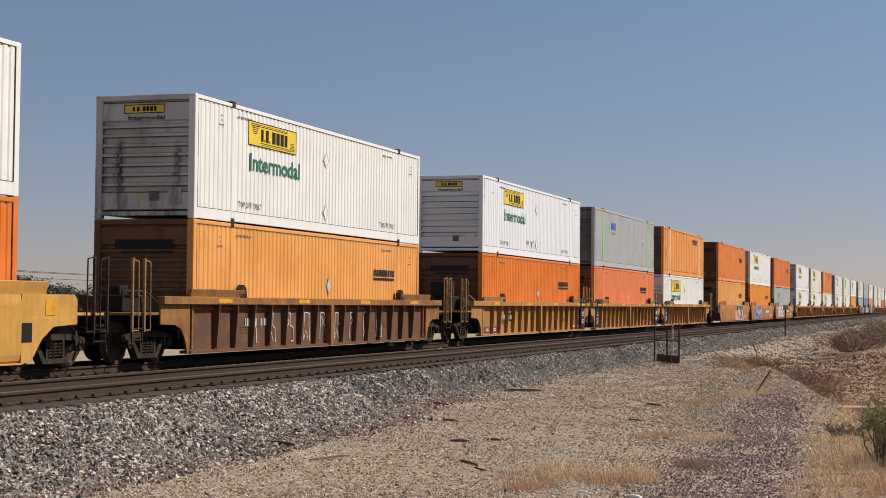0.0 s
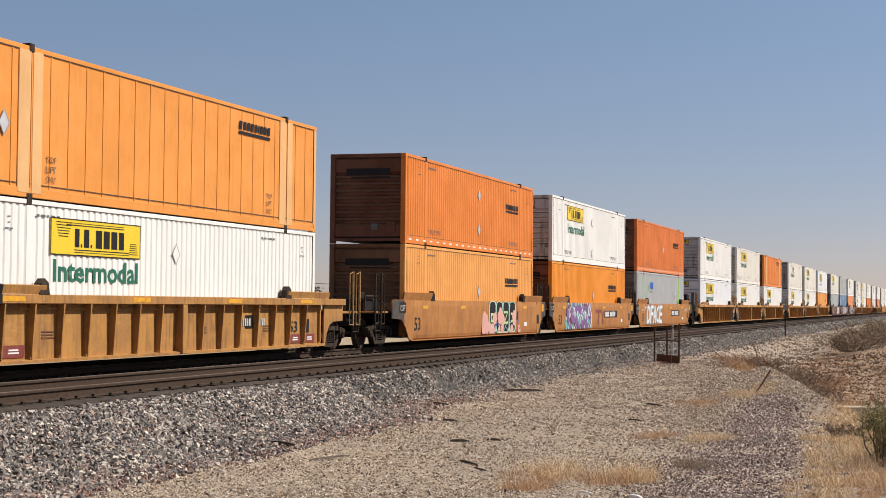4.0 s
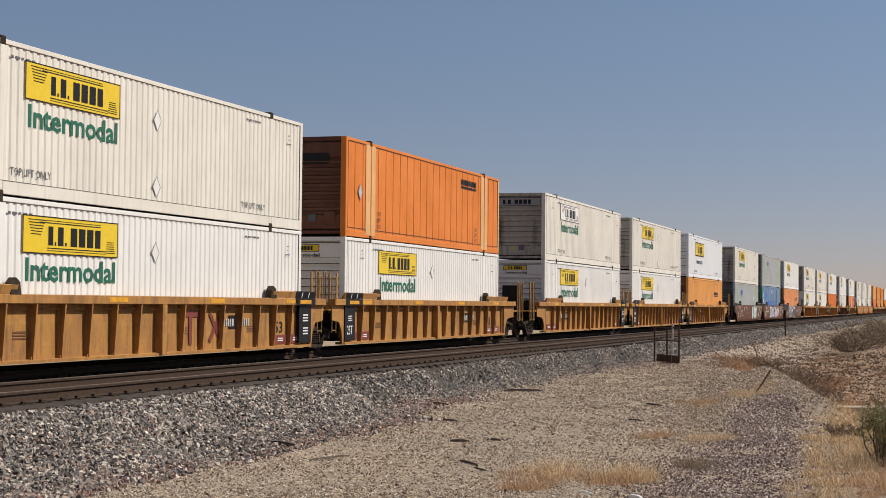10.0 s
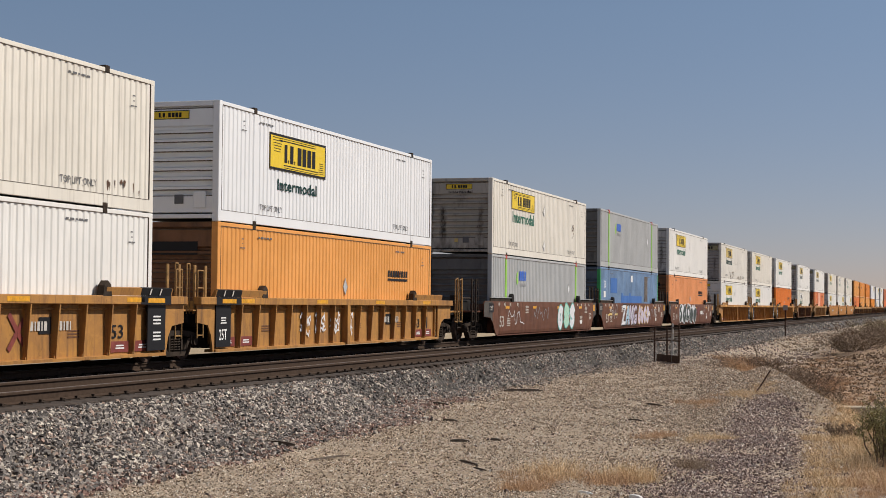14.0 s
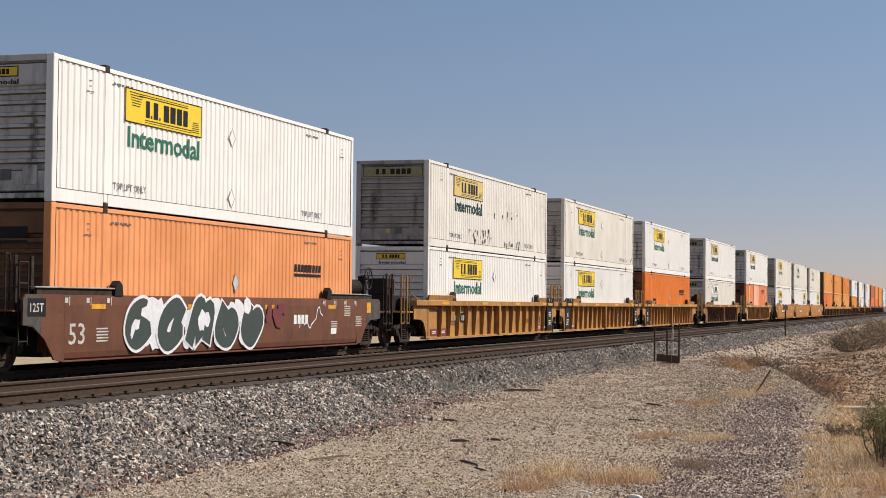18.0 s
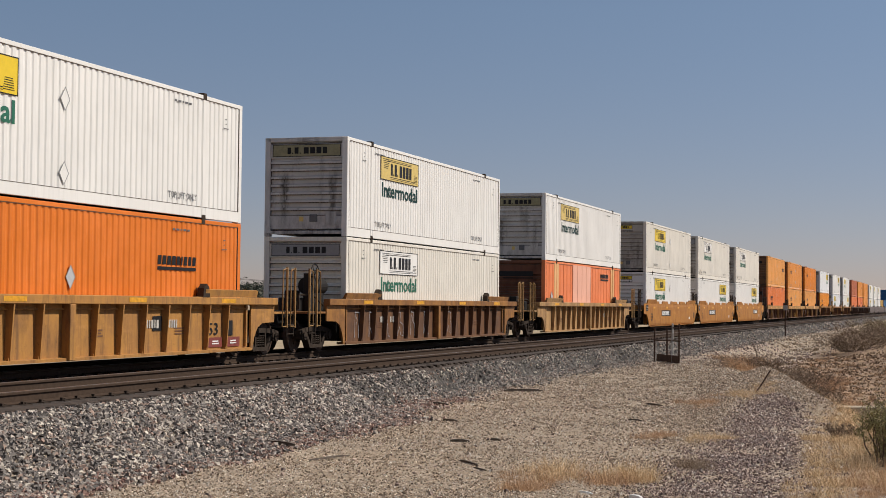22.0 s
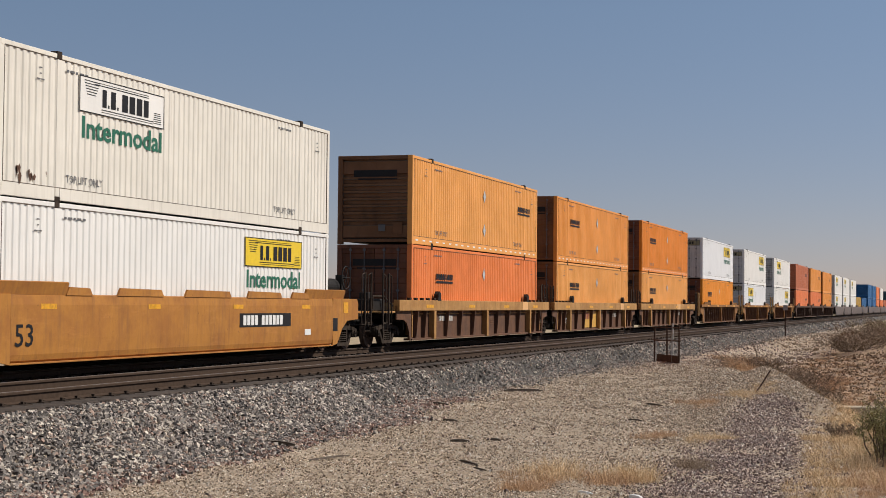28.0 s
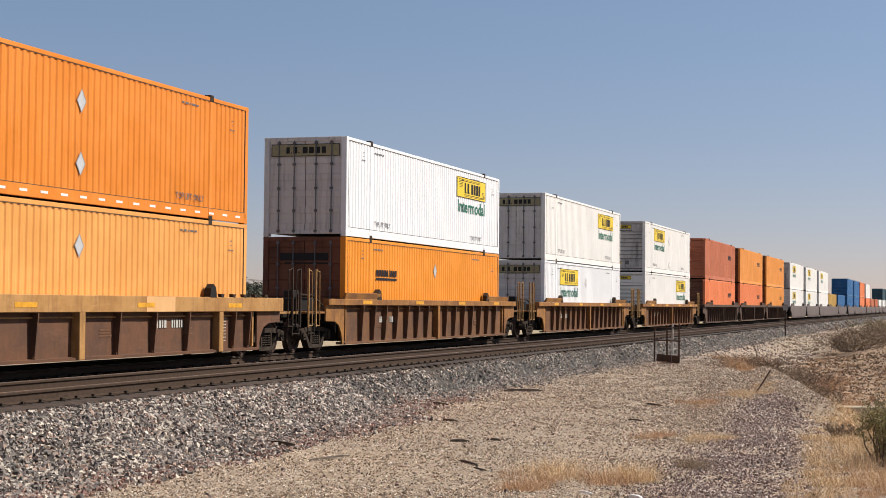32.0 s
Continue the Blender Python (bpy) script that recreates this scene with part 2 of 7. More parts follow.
# ---- mesh building ----
class Solid:
    """Collects vertices and faces for one mesh."""

    def __init__(self):
        self.v, self.f = [], []

    def add(self, verts, faces):
        o = len(self.v)
        self.v += [tuple(p) for p in verts]
        self.f += [tuple(i + o for i in f) for f in faces]
        return self

    def box(self, x0, y0, z0, x1, y1, z1, bev=0.0):
        if bev <= 0:
            vs = [(x, y, z) for x in (x0, x1) for y in (y0, y1) for z in (z0, z1)]
            return self.add(vs, [(0, 1, 3, 2), (4, 6, 7, 5), (0, 4, 5, 1), (2, 3, 7, 6), (0, 2, 6, 4), (1, 5, 7, 3)])
        lo, hi = (x0, y0, z0), (x1, y1, z1)
        vs, ix = [], {}
        for cx in (0, 1):
            for cy in (0, 1):
                for cz in (0, 1):
                    s = (cx, cy, cz)
                    for a in range(3):
                        p = [(hi if s[k] else lo)[k] + (0 if k == a else (-bev if s[k] else bev)) for k in range(3)]
                        ix[s, a] = len(vs)
                        vs.append(p)
        fs = []
        for a in range(3):
            b, c = (a + 1) % 3, (a + 2) % 3
            for sa in (0, 1):
                q = []
                for sb, sc in ((0, 0), (1, 0), (1, 1), (0, 1)):
                    s = [0, 0, 0]
                    s[a], s[b], s[c] = sa, sb, sc
                    q.append(ix[tuple(s), a])
                fs.append(tuple(q if sa else q[::-1]))
            for sb in (0, 1):
                for sc in (0, 1):
                    s0, s1 = [0, 0, 0], [0, 0, 0]
                    s0[b] = s1[b] = sb
                    s0[c] = s1[c] = sc
                    s1[a] = 1
                    q = [ix[tuple(s0), b], ix[tuple(s1), b], ix[tuple(s1), c], ix[tuple(s0), c]]
                    fs.append(tuple(q if sb == sc else q[::-1]))
        for s in [(i, j, k) for i in (0, 1) for j in (0, 1) for k in (0, 1)]:
            q = (ix[s, 0], ix[s, 1], ix[s, 2])
            fs.append(q if sum(s) % 2 else q[::-1])
        return self.add(vs, fs)

    def prism(self, prof, axis, a, b):
        """A closed profile drawn along one axis from a to b."""
        n = len(prof)

        def at(p, s):
            return (s, p[0], p[1]) if axis == 0 else (p[0], s, p[1]) if axis == 1 else (p[0], p[1], s)
        vs = [at(p, a) for p in prof] + [at(p, b) for p in prof]
        fs = [(i, (i + 1) % n, n + (i + 1) % n, n + i) for i in range(n)]
        return self.add(vs, fs + [tuple(range(n))[::-1], tuple(range(n, 2 * n))])

    def sheet(self, prof, a, b, thick):
        """A bent plate in the y-z plane, drawn along x, with thickness towards +y."""
        return self.prism(list(prof) + [(y + thick, z) for y, z in reversed(prof)], 0, a, b)

    def tube(self, p0, p1, r, n=8, r1=None):
        p0, p1 = Vector(p0), Vector(p1)
        d = (p1 - p0).normalized()
        u = d.orthogonal().normalized()
        w = d.cross(u)
        r1 = r if r1 is None else r1
        vs = []
        for p, rr in ((p0, r), (p1, r1)):
            for i in range(n):
                g = 2 * math.pi * i / n
                vs.append(p + (u * math.cos(g) + w * math.sin(g)) * rr)
        fs = [(i, (i + 1) % n, n + (i + 1) % n, n + i) for i in range(n)]
        return self.add(vs, fs + [tuple(range(n))[::-1], tuple(range(n, 2 * n))])

    def rod(self, pts, r, n=6):
        for a, b in zip(pts, pts[1:]):
            self.tube(a, b, r, n)
        return self

    def lathe(self, prof, axis_y, cx, cz, n=24):
        """Spins (radius, y) pairs round the line through cx, cz along y."""
        vs, k = [], len(prof)
        for i in range(n):
            g = 2 * math.pi * i / n
            vs += [(cx + r * math.cos(g), axis_y + y, cz + r * math.sin(g)) for r, y in prof]
        fs = []
        for i in range(n):
            for j in range(k - 1):
                a, b = i * k + j, ((i + 1) % n) * k + j
                fs.append((a, a + 1, b + 1, b))
        return self.add(vs, fs)

    def mesh(self, name, mat):
        me = bpy.data.meshes.new(name)
        me.from_pydata(self.v, [], self.f)
        me.materials.append(mat)
        me.update()
        return me


CACHE = {}


def shared(key, make, mat):
    k = (key, mat.name)
    if k not in CACHE:
        CACHE[k] = make().mesh(key if isinstance(key, str) else key[0], mat)
    return CACHE[k]


def part(name, me, parent, label="", at=None, kind=""):
    ob = new(name, me)
    ob.parent = parent
    if at is not None:
        ob.matrix_basis = at
    return tagged(ob, label, kind=kind)


def solid(name, s, mat, parent, label="", at=None, kind=""):
    return part(name, s.mesh(name, mat), parent, label, at, kind)


def lettering(text, height, width=None, grow=0.006):
    """Flat letters of the built-in font as a mesh in the x-z plane, from the left foot."""
    key = ("lettering", text, height, width, grow)
    if key in CACHE:
        return CACHE[key]
    cu = bpy.data.curves.new("lettering", "FONT")
    cu.body, cu.size, cu.fill_mode = text, 1.0, "BOTH"
    cu.resolution_u, cu.offset = 2, 0.022 if text == "Intermodal" else grow
    ob = new("lettering", cu)
    bpy.context.view_layer.update()
    me = bpy.data.meshes.new_from_object(ob.evaluated_get(bpy.context.evaluated_depsgraph_get()))
    bpy.data.objects.remove(ob)
    bpy.data.curves.remove(cu)
    co = np.array([v.co[:] for v in me.vertices])
    lo, hi = co.min(0), co.max(0)
    sy = height / (hi[1] - lo[1])
    sx = width / (hi[0] - lo[0]) if width else sy
    for v, c in zip(me.vertices, co):
        v.co = ((c[0] - lo[0]) * sx, 0.0, (c[1] - lo[1]) * sy)
    me.update()
    CACHE[key] = me
    return me


def written(name, text, height, width, mat, parent, at, label=""):
    key = ("written", text, height, width, mat.name)
    if key not in CACHE:
        me = lettering(text, height, width).copy()
        me.materials.clear()
        me.materials.append(mat)
        CACHE[key] = me
    return part(name, CACHE[key], parent, label, at)


# ---- ground ----
def smooth(a, b, x):
    u = np.clip((x - a) / (b - a), 0, 1)
    return u * u * (3 - 2 * u)


NEAR_Y, TRAIN_Y = 13.28, 17.875
DROP = 0.08         # the train's rails lie this much lower than the near ones
GROUND = -0.80


def ridge(x, y, ax, ay, bx, by, h, w):
    """A long heap from a to b, highest at a."""
    ux, uy = bx - ax, by - ay
    u = np.clip(((x - ax) * ux + (y - ay) * uy) / (ux * ux + uy * uy), 0, 1)
    off = np.hypot((x - ax - u * ux) * np.where(u <= 0, 0.3, 1.0), y - ay - u * uy)
    return h * (1 - 0.55 * u) * np.exp(-(off / w) ** 2)


def height(x, y):
    """Lie of the land: two ballasted tracks on a low bank, a gravel apron, and a dry ditch beyond it."""
    x, y = np.asarray(x, float), np.asarray(y, float)
    toe = 9.3 + 2.0 * smooth(20, 38, x) + 0.25 * np.sin(x * 0.9) + 0.12 * np.sin(x * 2.3 + 1)
    bank = smooth(toe, 11.95 + 0.0 * x, y) * (1 - smooth(20.4, 22.6, y))
    z = 0.06 * np.sin(x * 0.21 + 1.1) * np.sin(y * 0.33) + 0.02 * np.sin(x * 1.7 + y) + 0.015 * np.sin(x * 2.9 - y * 2.2)
    z = GROUND + z * (1 - 0.9 * bank)
    z = z + (-0.235 - GROUND) * bank - 0.20 * smooth(14.9, 15.4, y) * (1 - smooth(16.35, 16.8, y))
    z = z - 0.085 * smooth(15.4, 16.6, y) * (1 - smooth(20.4, 22.6, y))
    z = z + 0.048 * smooth(11.88, 11.93, y) * (1 - smooth(14.55, 14.75, y))
    # ditch: crest line from (57, 8) to (22, 0), the hollow beyond it
    d = ((x - 22) * 8.0 - (y - 0.2) * 35.0) / math.hypot(8.0, 35.0)
    along = ((x - 22) * 35.0 + (y - 0.2) * 8.0) / math.hypot(8.0, 35.0)
    near = (1 - smooth(8.3, 10.2, y))
    hump = 0.05 * np.exp(-((d + 0.6) / 1.3) ** 2) * smooth(6, 14, along) * (1 - smooth(36, 44, along))
    hollow = -1.25 * smooth(0.3, 3.4, d) * (1 - smooth(6.5, 13.0, d)) * (1 - 0.5 * smooth(30, 60, along))
    z = z + near * (hump + hollow) - 0.035 * np.clip(7.0 - y, 0, 6) * smooth(20, 32, x) * (1 - smooth(60, 90, x))
    # two dumped ridges with a gully between them
    z = z + ridge(x, y, 45.2, 4.85, 33.5, 2.55, 0.50, 0.75) + ridge(x, y, 47.5, 6.6, 30.0, 4.0, 0.24, 0.7)
    return z + 0.05 * np.sin(x * 0.9 + y * 0.7) * np.sin(y * 1.7 - x * 0.4) * smooth(1.0, 3.0, d) * near


def axis(spans):
    out = []
    for a, b, step in spans:
        n = max(1, round((b - a) / step))
        out += [a + (b - a) * i / n for i in range(n)]
    return np.array(out + [spans[-1][1]])


GX = axis([(-3000, -300, 300), (-300, -40, 20), (-40, 8, 2), (8, 40, 0.16), (40, 70, 0.3), (70, 140, 0.8), (140, 400, 5), (400, 1200, 50), (1200, 4500, 300)])
GY = axis([(-2500, -300, 220), (-300, -30, 15), (-30, -4, 1.0), (-4, 12.2, 0.16), (12.2, 16.8, 0.1), (16.8, 24, 0.6), (24, 60, 4), (60, 400, 40), (400, 4000, 300)])


def ground_mat():
    """Gravel apron, ballast edge and dry earth, told apart by their place in the plan."""
    m, t, b = nodes_of("desert_ground")
    tc = t.nodes.new("ShaderNodeTexCoord")
    sep = t.nodes.new("ShaderNodeSeparateXYZ")
    v = tc.outputs["Object"]
    t.links.new(v, sep.inputs[0])
    fine, mid, big = noise_of(t, v, 42.0, 3, 0.7), noise_of(t, v, 3.0, 6, 0.6), noise_of(t, v, 0.35, 5, 0.55)
    def cells(scale, cols):
        vo = nd(t, "ShaderNodeTexVoronoi", Scale=scale)
        t.links.new(v, vo.inputs["Vector"])
        sp = t.nodes.new("ShaderNodeSeparateXYZ")
        t.links.new(vo.outputs["Color"], sp.inputs[0])
        r = t.nodes.new("ShaderNodeValToRGB")
        r.color_ramp.interpolation = "CONSTANT"
        for i, cc in enumerate(cols):
            e = r.color_ramp.elements[i] if i < 2 else r.color_ramp.elements.new(i / len(cols))
            e.position, e.color = i / len(cols), (*cc, 1)
        t.links.new(sp.outputs[0], r.inputs[0])
        return r.outputs[0], vo.outputs["Distance"]
    tan = [(0.33, 0.25, 0.175), (0.22, 0.165, 0.115), (0.43, 0.34, 0.245), (0.075, 0.057, 0.043), (0.31, 0.235, 0.165), (0.62, 0.53, 0.42), (0.16, 0.12, 0.085), (0.38, 0.29, 0.205)]
    # kept very dark so the gaps between ballast stones look shaded
    grey = [(0.05, 0.045, 0.04), (0.09, 0.08, 0.07), (0.03, 0.026, 0.023), (0.07, 0.06, 0.052), (0.12, 0.105, 0.095), (0.04, 0.035, 0.03)]
    small, d1 = cells(58.0, tan)
    large, d2 = cells(36.0, tan)
    stone, d3 = cells(17.0, grey)
    pebble = mix(t, ramp(t, mid, 0.4, 0.6), small, large)
    earth = mix(t, ramp(t, mid, 0.35, 0.65), (0.33, 0.245, 0.165), (0.43, 0.335, 0.235))
    c = mix(t, ramp(t, big, 0.42, 0.62, 0.0, 0.4), pebble, earth)
    ma = t.nodes.new("ShaderNodeMath")
    ma.operation = "MULTIPLY_ADD"
    t.links.new(sep.outputs["X"], ma.inputs[0])
    ma.inputs[1].default_value = 8.0 / 35.9
    ma.inputs[2].default_value = -22 * 8.0 / 35.9 + 0.2 * 35.0 / 35.9
    mb = t.nodes.new("ShaderNodeMath")
    mb.operation = "MULTIPLY_ADD"
    t.links.new(sep.outputs["Y"], mb.inputs[0])
    mb.inputs[1].default_value = -35.0 / 35.9
    t.links.new(ma.outputs[0], mb.inputs[2])
    mc = t.nodes.new("ShaderNodeMath")
    mc.operation = "MULTIPLY_ADD"
    t.links.new(mid, mc.inputs[0])
    mc.inputs[1].default_value = 2.4
    t.links.new(mb.outputs[0], mc.inputs[2])
    low = t.nodes.new("ShaderNodeMath")
    low.operation = "MULTIPLY"
    t.links.new(ramp(t, mc.outputs[0], 1.6, 3.6), low.inputs[0])
    t.links.new(ramp(t, sep.outputs["Y"], 6.4, 7.6, 1.0, 0.0), low.inputs[1])
    soil = mix(t, ramp(t, mid, 0.38, 0.62), (0.15, 0.09, 0.05), (0.42, 0.27, 0.15))
    soil = mix(t, ramp(t, fine, 0.55, 0.7, 0.0, 0.6), soil, (0.06, 0.042, 0.026))
    c = mix(t, low.outputs[0], c, mix(t, 0.25, soil, large))
    ballast = stone
    md = t.nodes.new("ShaderNodeMath")
    md.operation = "MULTIPLY_ADD"
    t.links.new(mid, md.inputs[0])
    md.inputs[1].default_value = 0.8
    t.links.new(sep.outputs["Y"], md.inputs[2])
    c = mix(t, ramp(t, md.outputs[0], 10.6, 11.3), c, ballast)
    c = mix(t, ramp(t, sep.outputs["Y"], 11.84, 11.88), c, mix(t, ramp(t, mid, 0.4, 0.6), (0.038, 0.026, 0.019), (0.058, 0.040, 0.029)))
    far = mix(t, ramp(t, mid, 0.4, 0.6), (0.46, 0.36, 0.23), (0.34, 0.26, 0.16))
    c = mix(t, ramp(t, sep.outputs["Y"], 22.0, 24.0), c, far)
    t.links.new(c, b.inputs["Base Color"])
    b.inputs["Roughness"].default_value = 0.95
    bump(t, b, d2, -1.0, 0.025)
    return m


def build_ground():
    xx, yy = np.meshgrid(GX, GY, indexing="ij")
    zz = height(xx, yy)
    rough = (np.random.rand(*xx.shape) - 0.5) * 0.02 * ((xx > 8) & (xx < 70) & (yy > -4) & (yy < 12.2))
    zz = zz + rough
    nx, ny = xx.shape
    co = np.stack([xx, yy, zz], -1).reshape(-1, 3)
    i, j = np.meshgrid(np.arange(nx - 1), np.arange(ny - 1), indexing="ij")
    a = (i * ny + j).ravel()
    faces = np.stack([a, a + ny, a + ny + 1, a + 1], -1)
    me = bpy.data.meshes.new("ground")
    me.from_pydata(co.tolist(), [], faces.tolist())
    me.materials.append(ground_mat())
    me.update()
    return tagged(new("ground", me), "dry gravel and sandy desert ground beside the tracks", "ground", kind="structure")


ground = build_ground()

# ---- tracks ----
RAIL = [(-0.07, -0.172), (0.07, -0.172), (0.07, -0.160), (0.012, -0.140), (0.009, -0.052), (0.036, -0.038), (0.037, -0.010), (0.026, 0.0), (-0.026, 0.0), (-0.037, -0.010), (-0.036, -0.038), (-0.009, -0.052), (-0.012, -0.140), (-0.07, -0.160)]


def build_track(name, yc, label, pieces):
    track = tagged(new(name), label, "railway track", kind="structure")
    track.location = (0, yc, 0 if yc < 15 else -DROP)
    for side in (-0.754, 0.754):
        r = solid("rail", Solid().prism([(side + p[0], p[1]) for p in RAIL], 0, -220, 1500), RAIL_SIDE, track)
        solid("rail_head", Solid().prism([(side - 0.027, 0.0), (side + 0.027, 0.0), (side + 0.022, 0.004), (side - 0.022, 0.004)], 0, -220, 1500), RAIL_TOP, r, "polished running surface of the rail")
    half = 1.36 if yc < 15 else 1.19
    me = shared(("tie", half), lambda: Solid().box(-0.115, -half, -0.36, 0.115, half, -0.192, 0.012), TIE)
    plate = shared("tie_plate", lambda: Solid().box(-0.09, -0.2, -0.181, 0.09, 0.2, -0.166, 0.003).box(-0.03, -0.12, -0.17, 0.0, -0.075, -0.13).box(0.03, 0.075, -0.17, 0.06, 0.12, -0.13).box(0.10, -0.08, -0.185, 0.135, 0.08, -0.150), DARK)
    for k in range(pieces):
        x = 8 + k * 0.495
        tie = part("tie", me, track, at=pose(x, random.uniform(-0.03, 0.03), random.uniform(-0.006, 0.0), 0, 0, random.uniform(-0.8, 0.8)))
        part("tie_plate", plate, tie, at=pose(0, -0.754, 0))
    rest = Solid()
    for k in range(600):
        x = 8 + (pieces + k) * 0.495
        rest.box(x - 0.115, -half, -0.36, x + 0.115, half, -0.195)
        rest.box(x - 0.09, -0.954, -0.185, x + 0.09, -0.554, -0.150)
    solid("far_ties", rest, TIE, track, kind="stuff")
    return track


near_track = build_track("near_track", NEAR_Y, "empty railway track with rusty brown rails on timber ties", 150)
train_track = build_track("train_track", TRAIN_Y, "railway track under the passing freight train", 60)

# ---- containers ----
CL, CW, CH = 16.15, 2.59, 2.892   # 53-foot high cube
HX, HY = CL / 2, CW / 2
POST_X = 6.03


def corrugated(y_out, depth, x0, x1, z0, z1, pitch=0.238):
    """One long wall of folded steel with flat strips at the lifting posts."""
    xs = [x0]
    ys = [0.0]

    def run(a, b):
        n = max(1, round((b - a) / pitch))
        p = (b - a) / n
        for i in range(n):
            s = a + i * p
            for u, d in ((0.0, 0.0), (0.44, 0.0), (0.60, 1.0), (0.82, 1.0), (0.98, 0.0)):
                xs.append(s + u * p)
                ys.append(d)
    for a, b in ((x0, -POST_X - 0.07), (-POST_X + 0.07, POST_X - 0.07), (POST_X + 0.07, x1)):
        run(a + 0.02, b)
        xs.append(b)
        ys.append(0.0)
    s = Solid()
    sg = 1 if y_out < 0 else -1
    vs, n = [], len(xs)
    for x, d in zip(xs, ys):
        vs += [(x, y_out + sg * d * depth, z0), (x, y_out + sg * d * depth, z1)]
    fs = [(2 * i, 2 * i + 2, 2 * i + 3, 2 * i + 1) for i in range(n - 1)]
    return s.add(vs, fs if y_out < 0 else [f[::-1] for f in fs])


def plated(y_out, x0, x1, z0, z1):
    """A wall of flat sheets with standing seams, folded from one sheet."""
    s, n, vs = Solid(), 24, []
    for i in range(n + 1):
        x = x0 + (x1 - x0) * i / n
        for dx, d in ((-0.024, 0.012), (-0.020, 0.0), (0.020, 0.0), (0.024, 0.012)):
            vs += [(x + dx, y_out + d, z0), (x + dx, y_out + d, z1)]
    return s.add(vs, [(2 * i, 2 * i + 2, 2 * i + 3, 2 * i + 1) for i in range(len(vs) // 2 - 1)])


def bulkhead():
    """The closed end: one pressed panel with level ribs, set back between its posts."""
    b0, b1 = -HX + 0.13, -HX + 0.045
    prof = [(-HX + 0.16, 0.12), (b0, 0.12), (b0, 0.20), (b1, 0.22), (b1, 0.60), (b0, 0.64)]
    for z in (0.80, 1.03, 1.26, 1.49, 1.72, 1.95, 2.16):
        prof += [(b0, z - 0.055), (b1, z - 0.03), (b1, z + 0.03), (b0, z + 0.055)]
    prof += [(b0, 2.27), (b1, 2.30), (b1, 2.70), (b0, 2.73), (b0, CH - 0.1), (-HX + 0.16, CH - 0.1)]
    return Solid().prism(prof, 1, -HY + 0.16, HY - 0.16)


def rib_shade_lines():
    """Dark strips that draw the shadow lines under the pressed ribs and round the flat fields."""
    s, x = Solid(), -HX + 0.045
    for z in (0.80, 1.03, 1.26, 1.49, 1.72, 1.95, 2.16):
        s.box(x + 0.002, -HY + 0.165, z - 0.052, x + 0.05, HY - 0.165, z - 0.028)
    for z in (0.61, 2.715):
        s.box(x + 0.002, -HY + 0.165, z - 0.008, x + 0.05, HY - 0.165, z + 0.010)
    for y in (-HY + 0.158, HY - 0.176):
        s.box(x + 0.004, y, 0.2, x + 0.05, y + 0.018, CH - 0.14)
    return s


def header_beam():
    return Solid().box(-HX, -HY + 0.17, CH - 0.13, -HX + 0.10, HY - 0.17, CH - 0.002, 0.01)


def sill_beam():
    return Solid().box(-HX, -HY + 0.17, 0.07, -HX + 0.10, HY - 0.17, 0.17, 0.01)


def door_leaf(y0, y1):
    """A door of one pressed sheet with level swages."""
    f, g = -HX + 0.03, -HX + 0.048
    prof = [(-HX + 0.07, 0.14), (f, 0.14)]
    for k in range(5):
        z = 0.36 + k * 0.48
        prof += [(f, z), (g, z + 0.03), (g, z + 0.30), (f, z + 0.33)]
    prof += [(f, CH - 0.13), (-HX + 0.07, CH - 0.13)]
    return Solid().prism(prof, 1, y0, y1)


def lock_rod(y):
    s = Solid().tube((-HX + 0.0, y, 0.1), (-HX + 0.0, y, CH - 0.1), 0.018, 8)
    for z in (0.16, 0.75, 1.4, 2.1, 2.72):
        s.box(-HX - 0.028, y - 0.045, z - 0.035, -HX + 0.028, y + 0.045, z + 0.035, 0.006)
    return s


def bars(widths, h, gap, skew=0.0):
    """A row of plain upright blocks in the x-z plane."""
    s, x = Solid(), 0.0
    for w in widths:
        if w > 0:
            s.add([(x, 0, 0), (x + w, 0, 0), (x + w + skew, 0, h), (x + skew, 0, h)], [(0, 1, 2, 3)])
        x += abs(w) + gap
    return s, x - gap


def rim(w, h, e):
    s = Solid()
    for a in ((0, 0, w, e), (0, h - e, w, h), (0, e, e, h - e), (w - e, e, w, h - e)):
        s.add([(a[0], 0, a[1]), (a[2], 0, a[1]), (a[2], 0, a[3]), (a[0], 0, a[3])], [(0, 1, 2, 3)])
    return s


def fit_in(s, x0, z0, x1, z1):
    """Scales a flat piece into a rectangle of the x-z plane."""
    xs, zs = [p[0] for p in s.v], [p[2] for p in s.v]
    ax, az = (x1 - x0) / (max(xs) - min(xs)), (z1 - z0) / max(1e-6, max(zs) - min(zs))
    s.v = [(x0 + (p[0] - min(xs)) * ax, p[1], z0 + (p[2] - min(zs)) * az) for p in s.v]
    return s


def name_blocks():
    s, _ = bars([0.26, 0.08, 0.30, 0.08, -0.05, 0.36, 0.36, 0.36, 0.32], 0.5, 0.07)
    o = Solid()
    # plain upright blocks stand for the carrier's name
    for i in range(0, len(s.v), 4):
        (xa, _, _), (xb, _, _) = s.v[i], s.v[i + 1]
        h = 0.09 if xb - xa < 0.1 else 0.5
        o.add([(xa + 0.04 * h, 0, 0), (xb - 0.02 * h, 0, 0), (xb - 0.02 * h, 0, h), (xa + 0.04 * h, 0, h)], [(0, 1, 2, 3)])
    return o


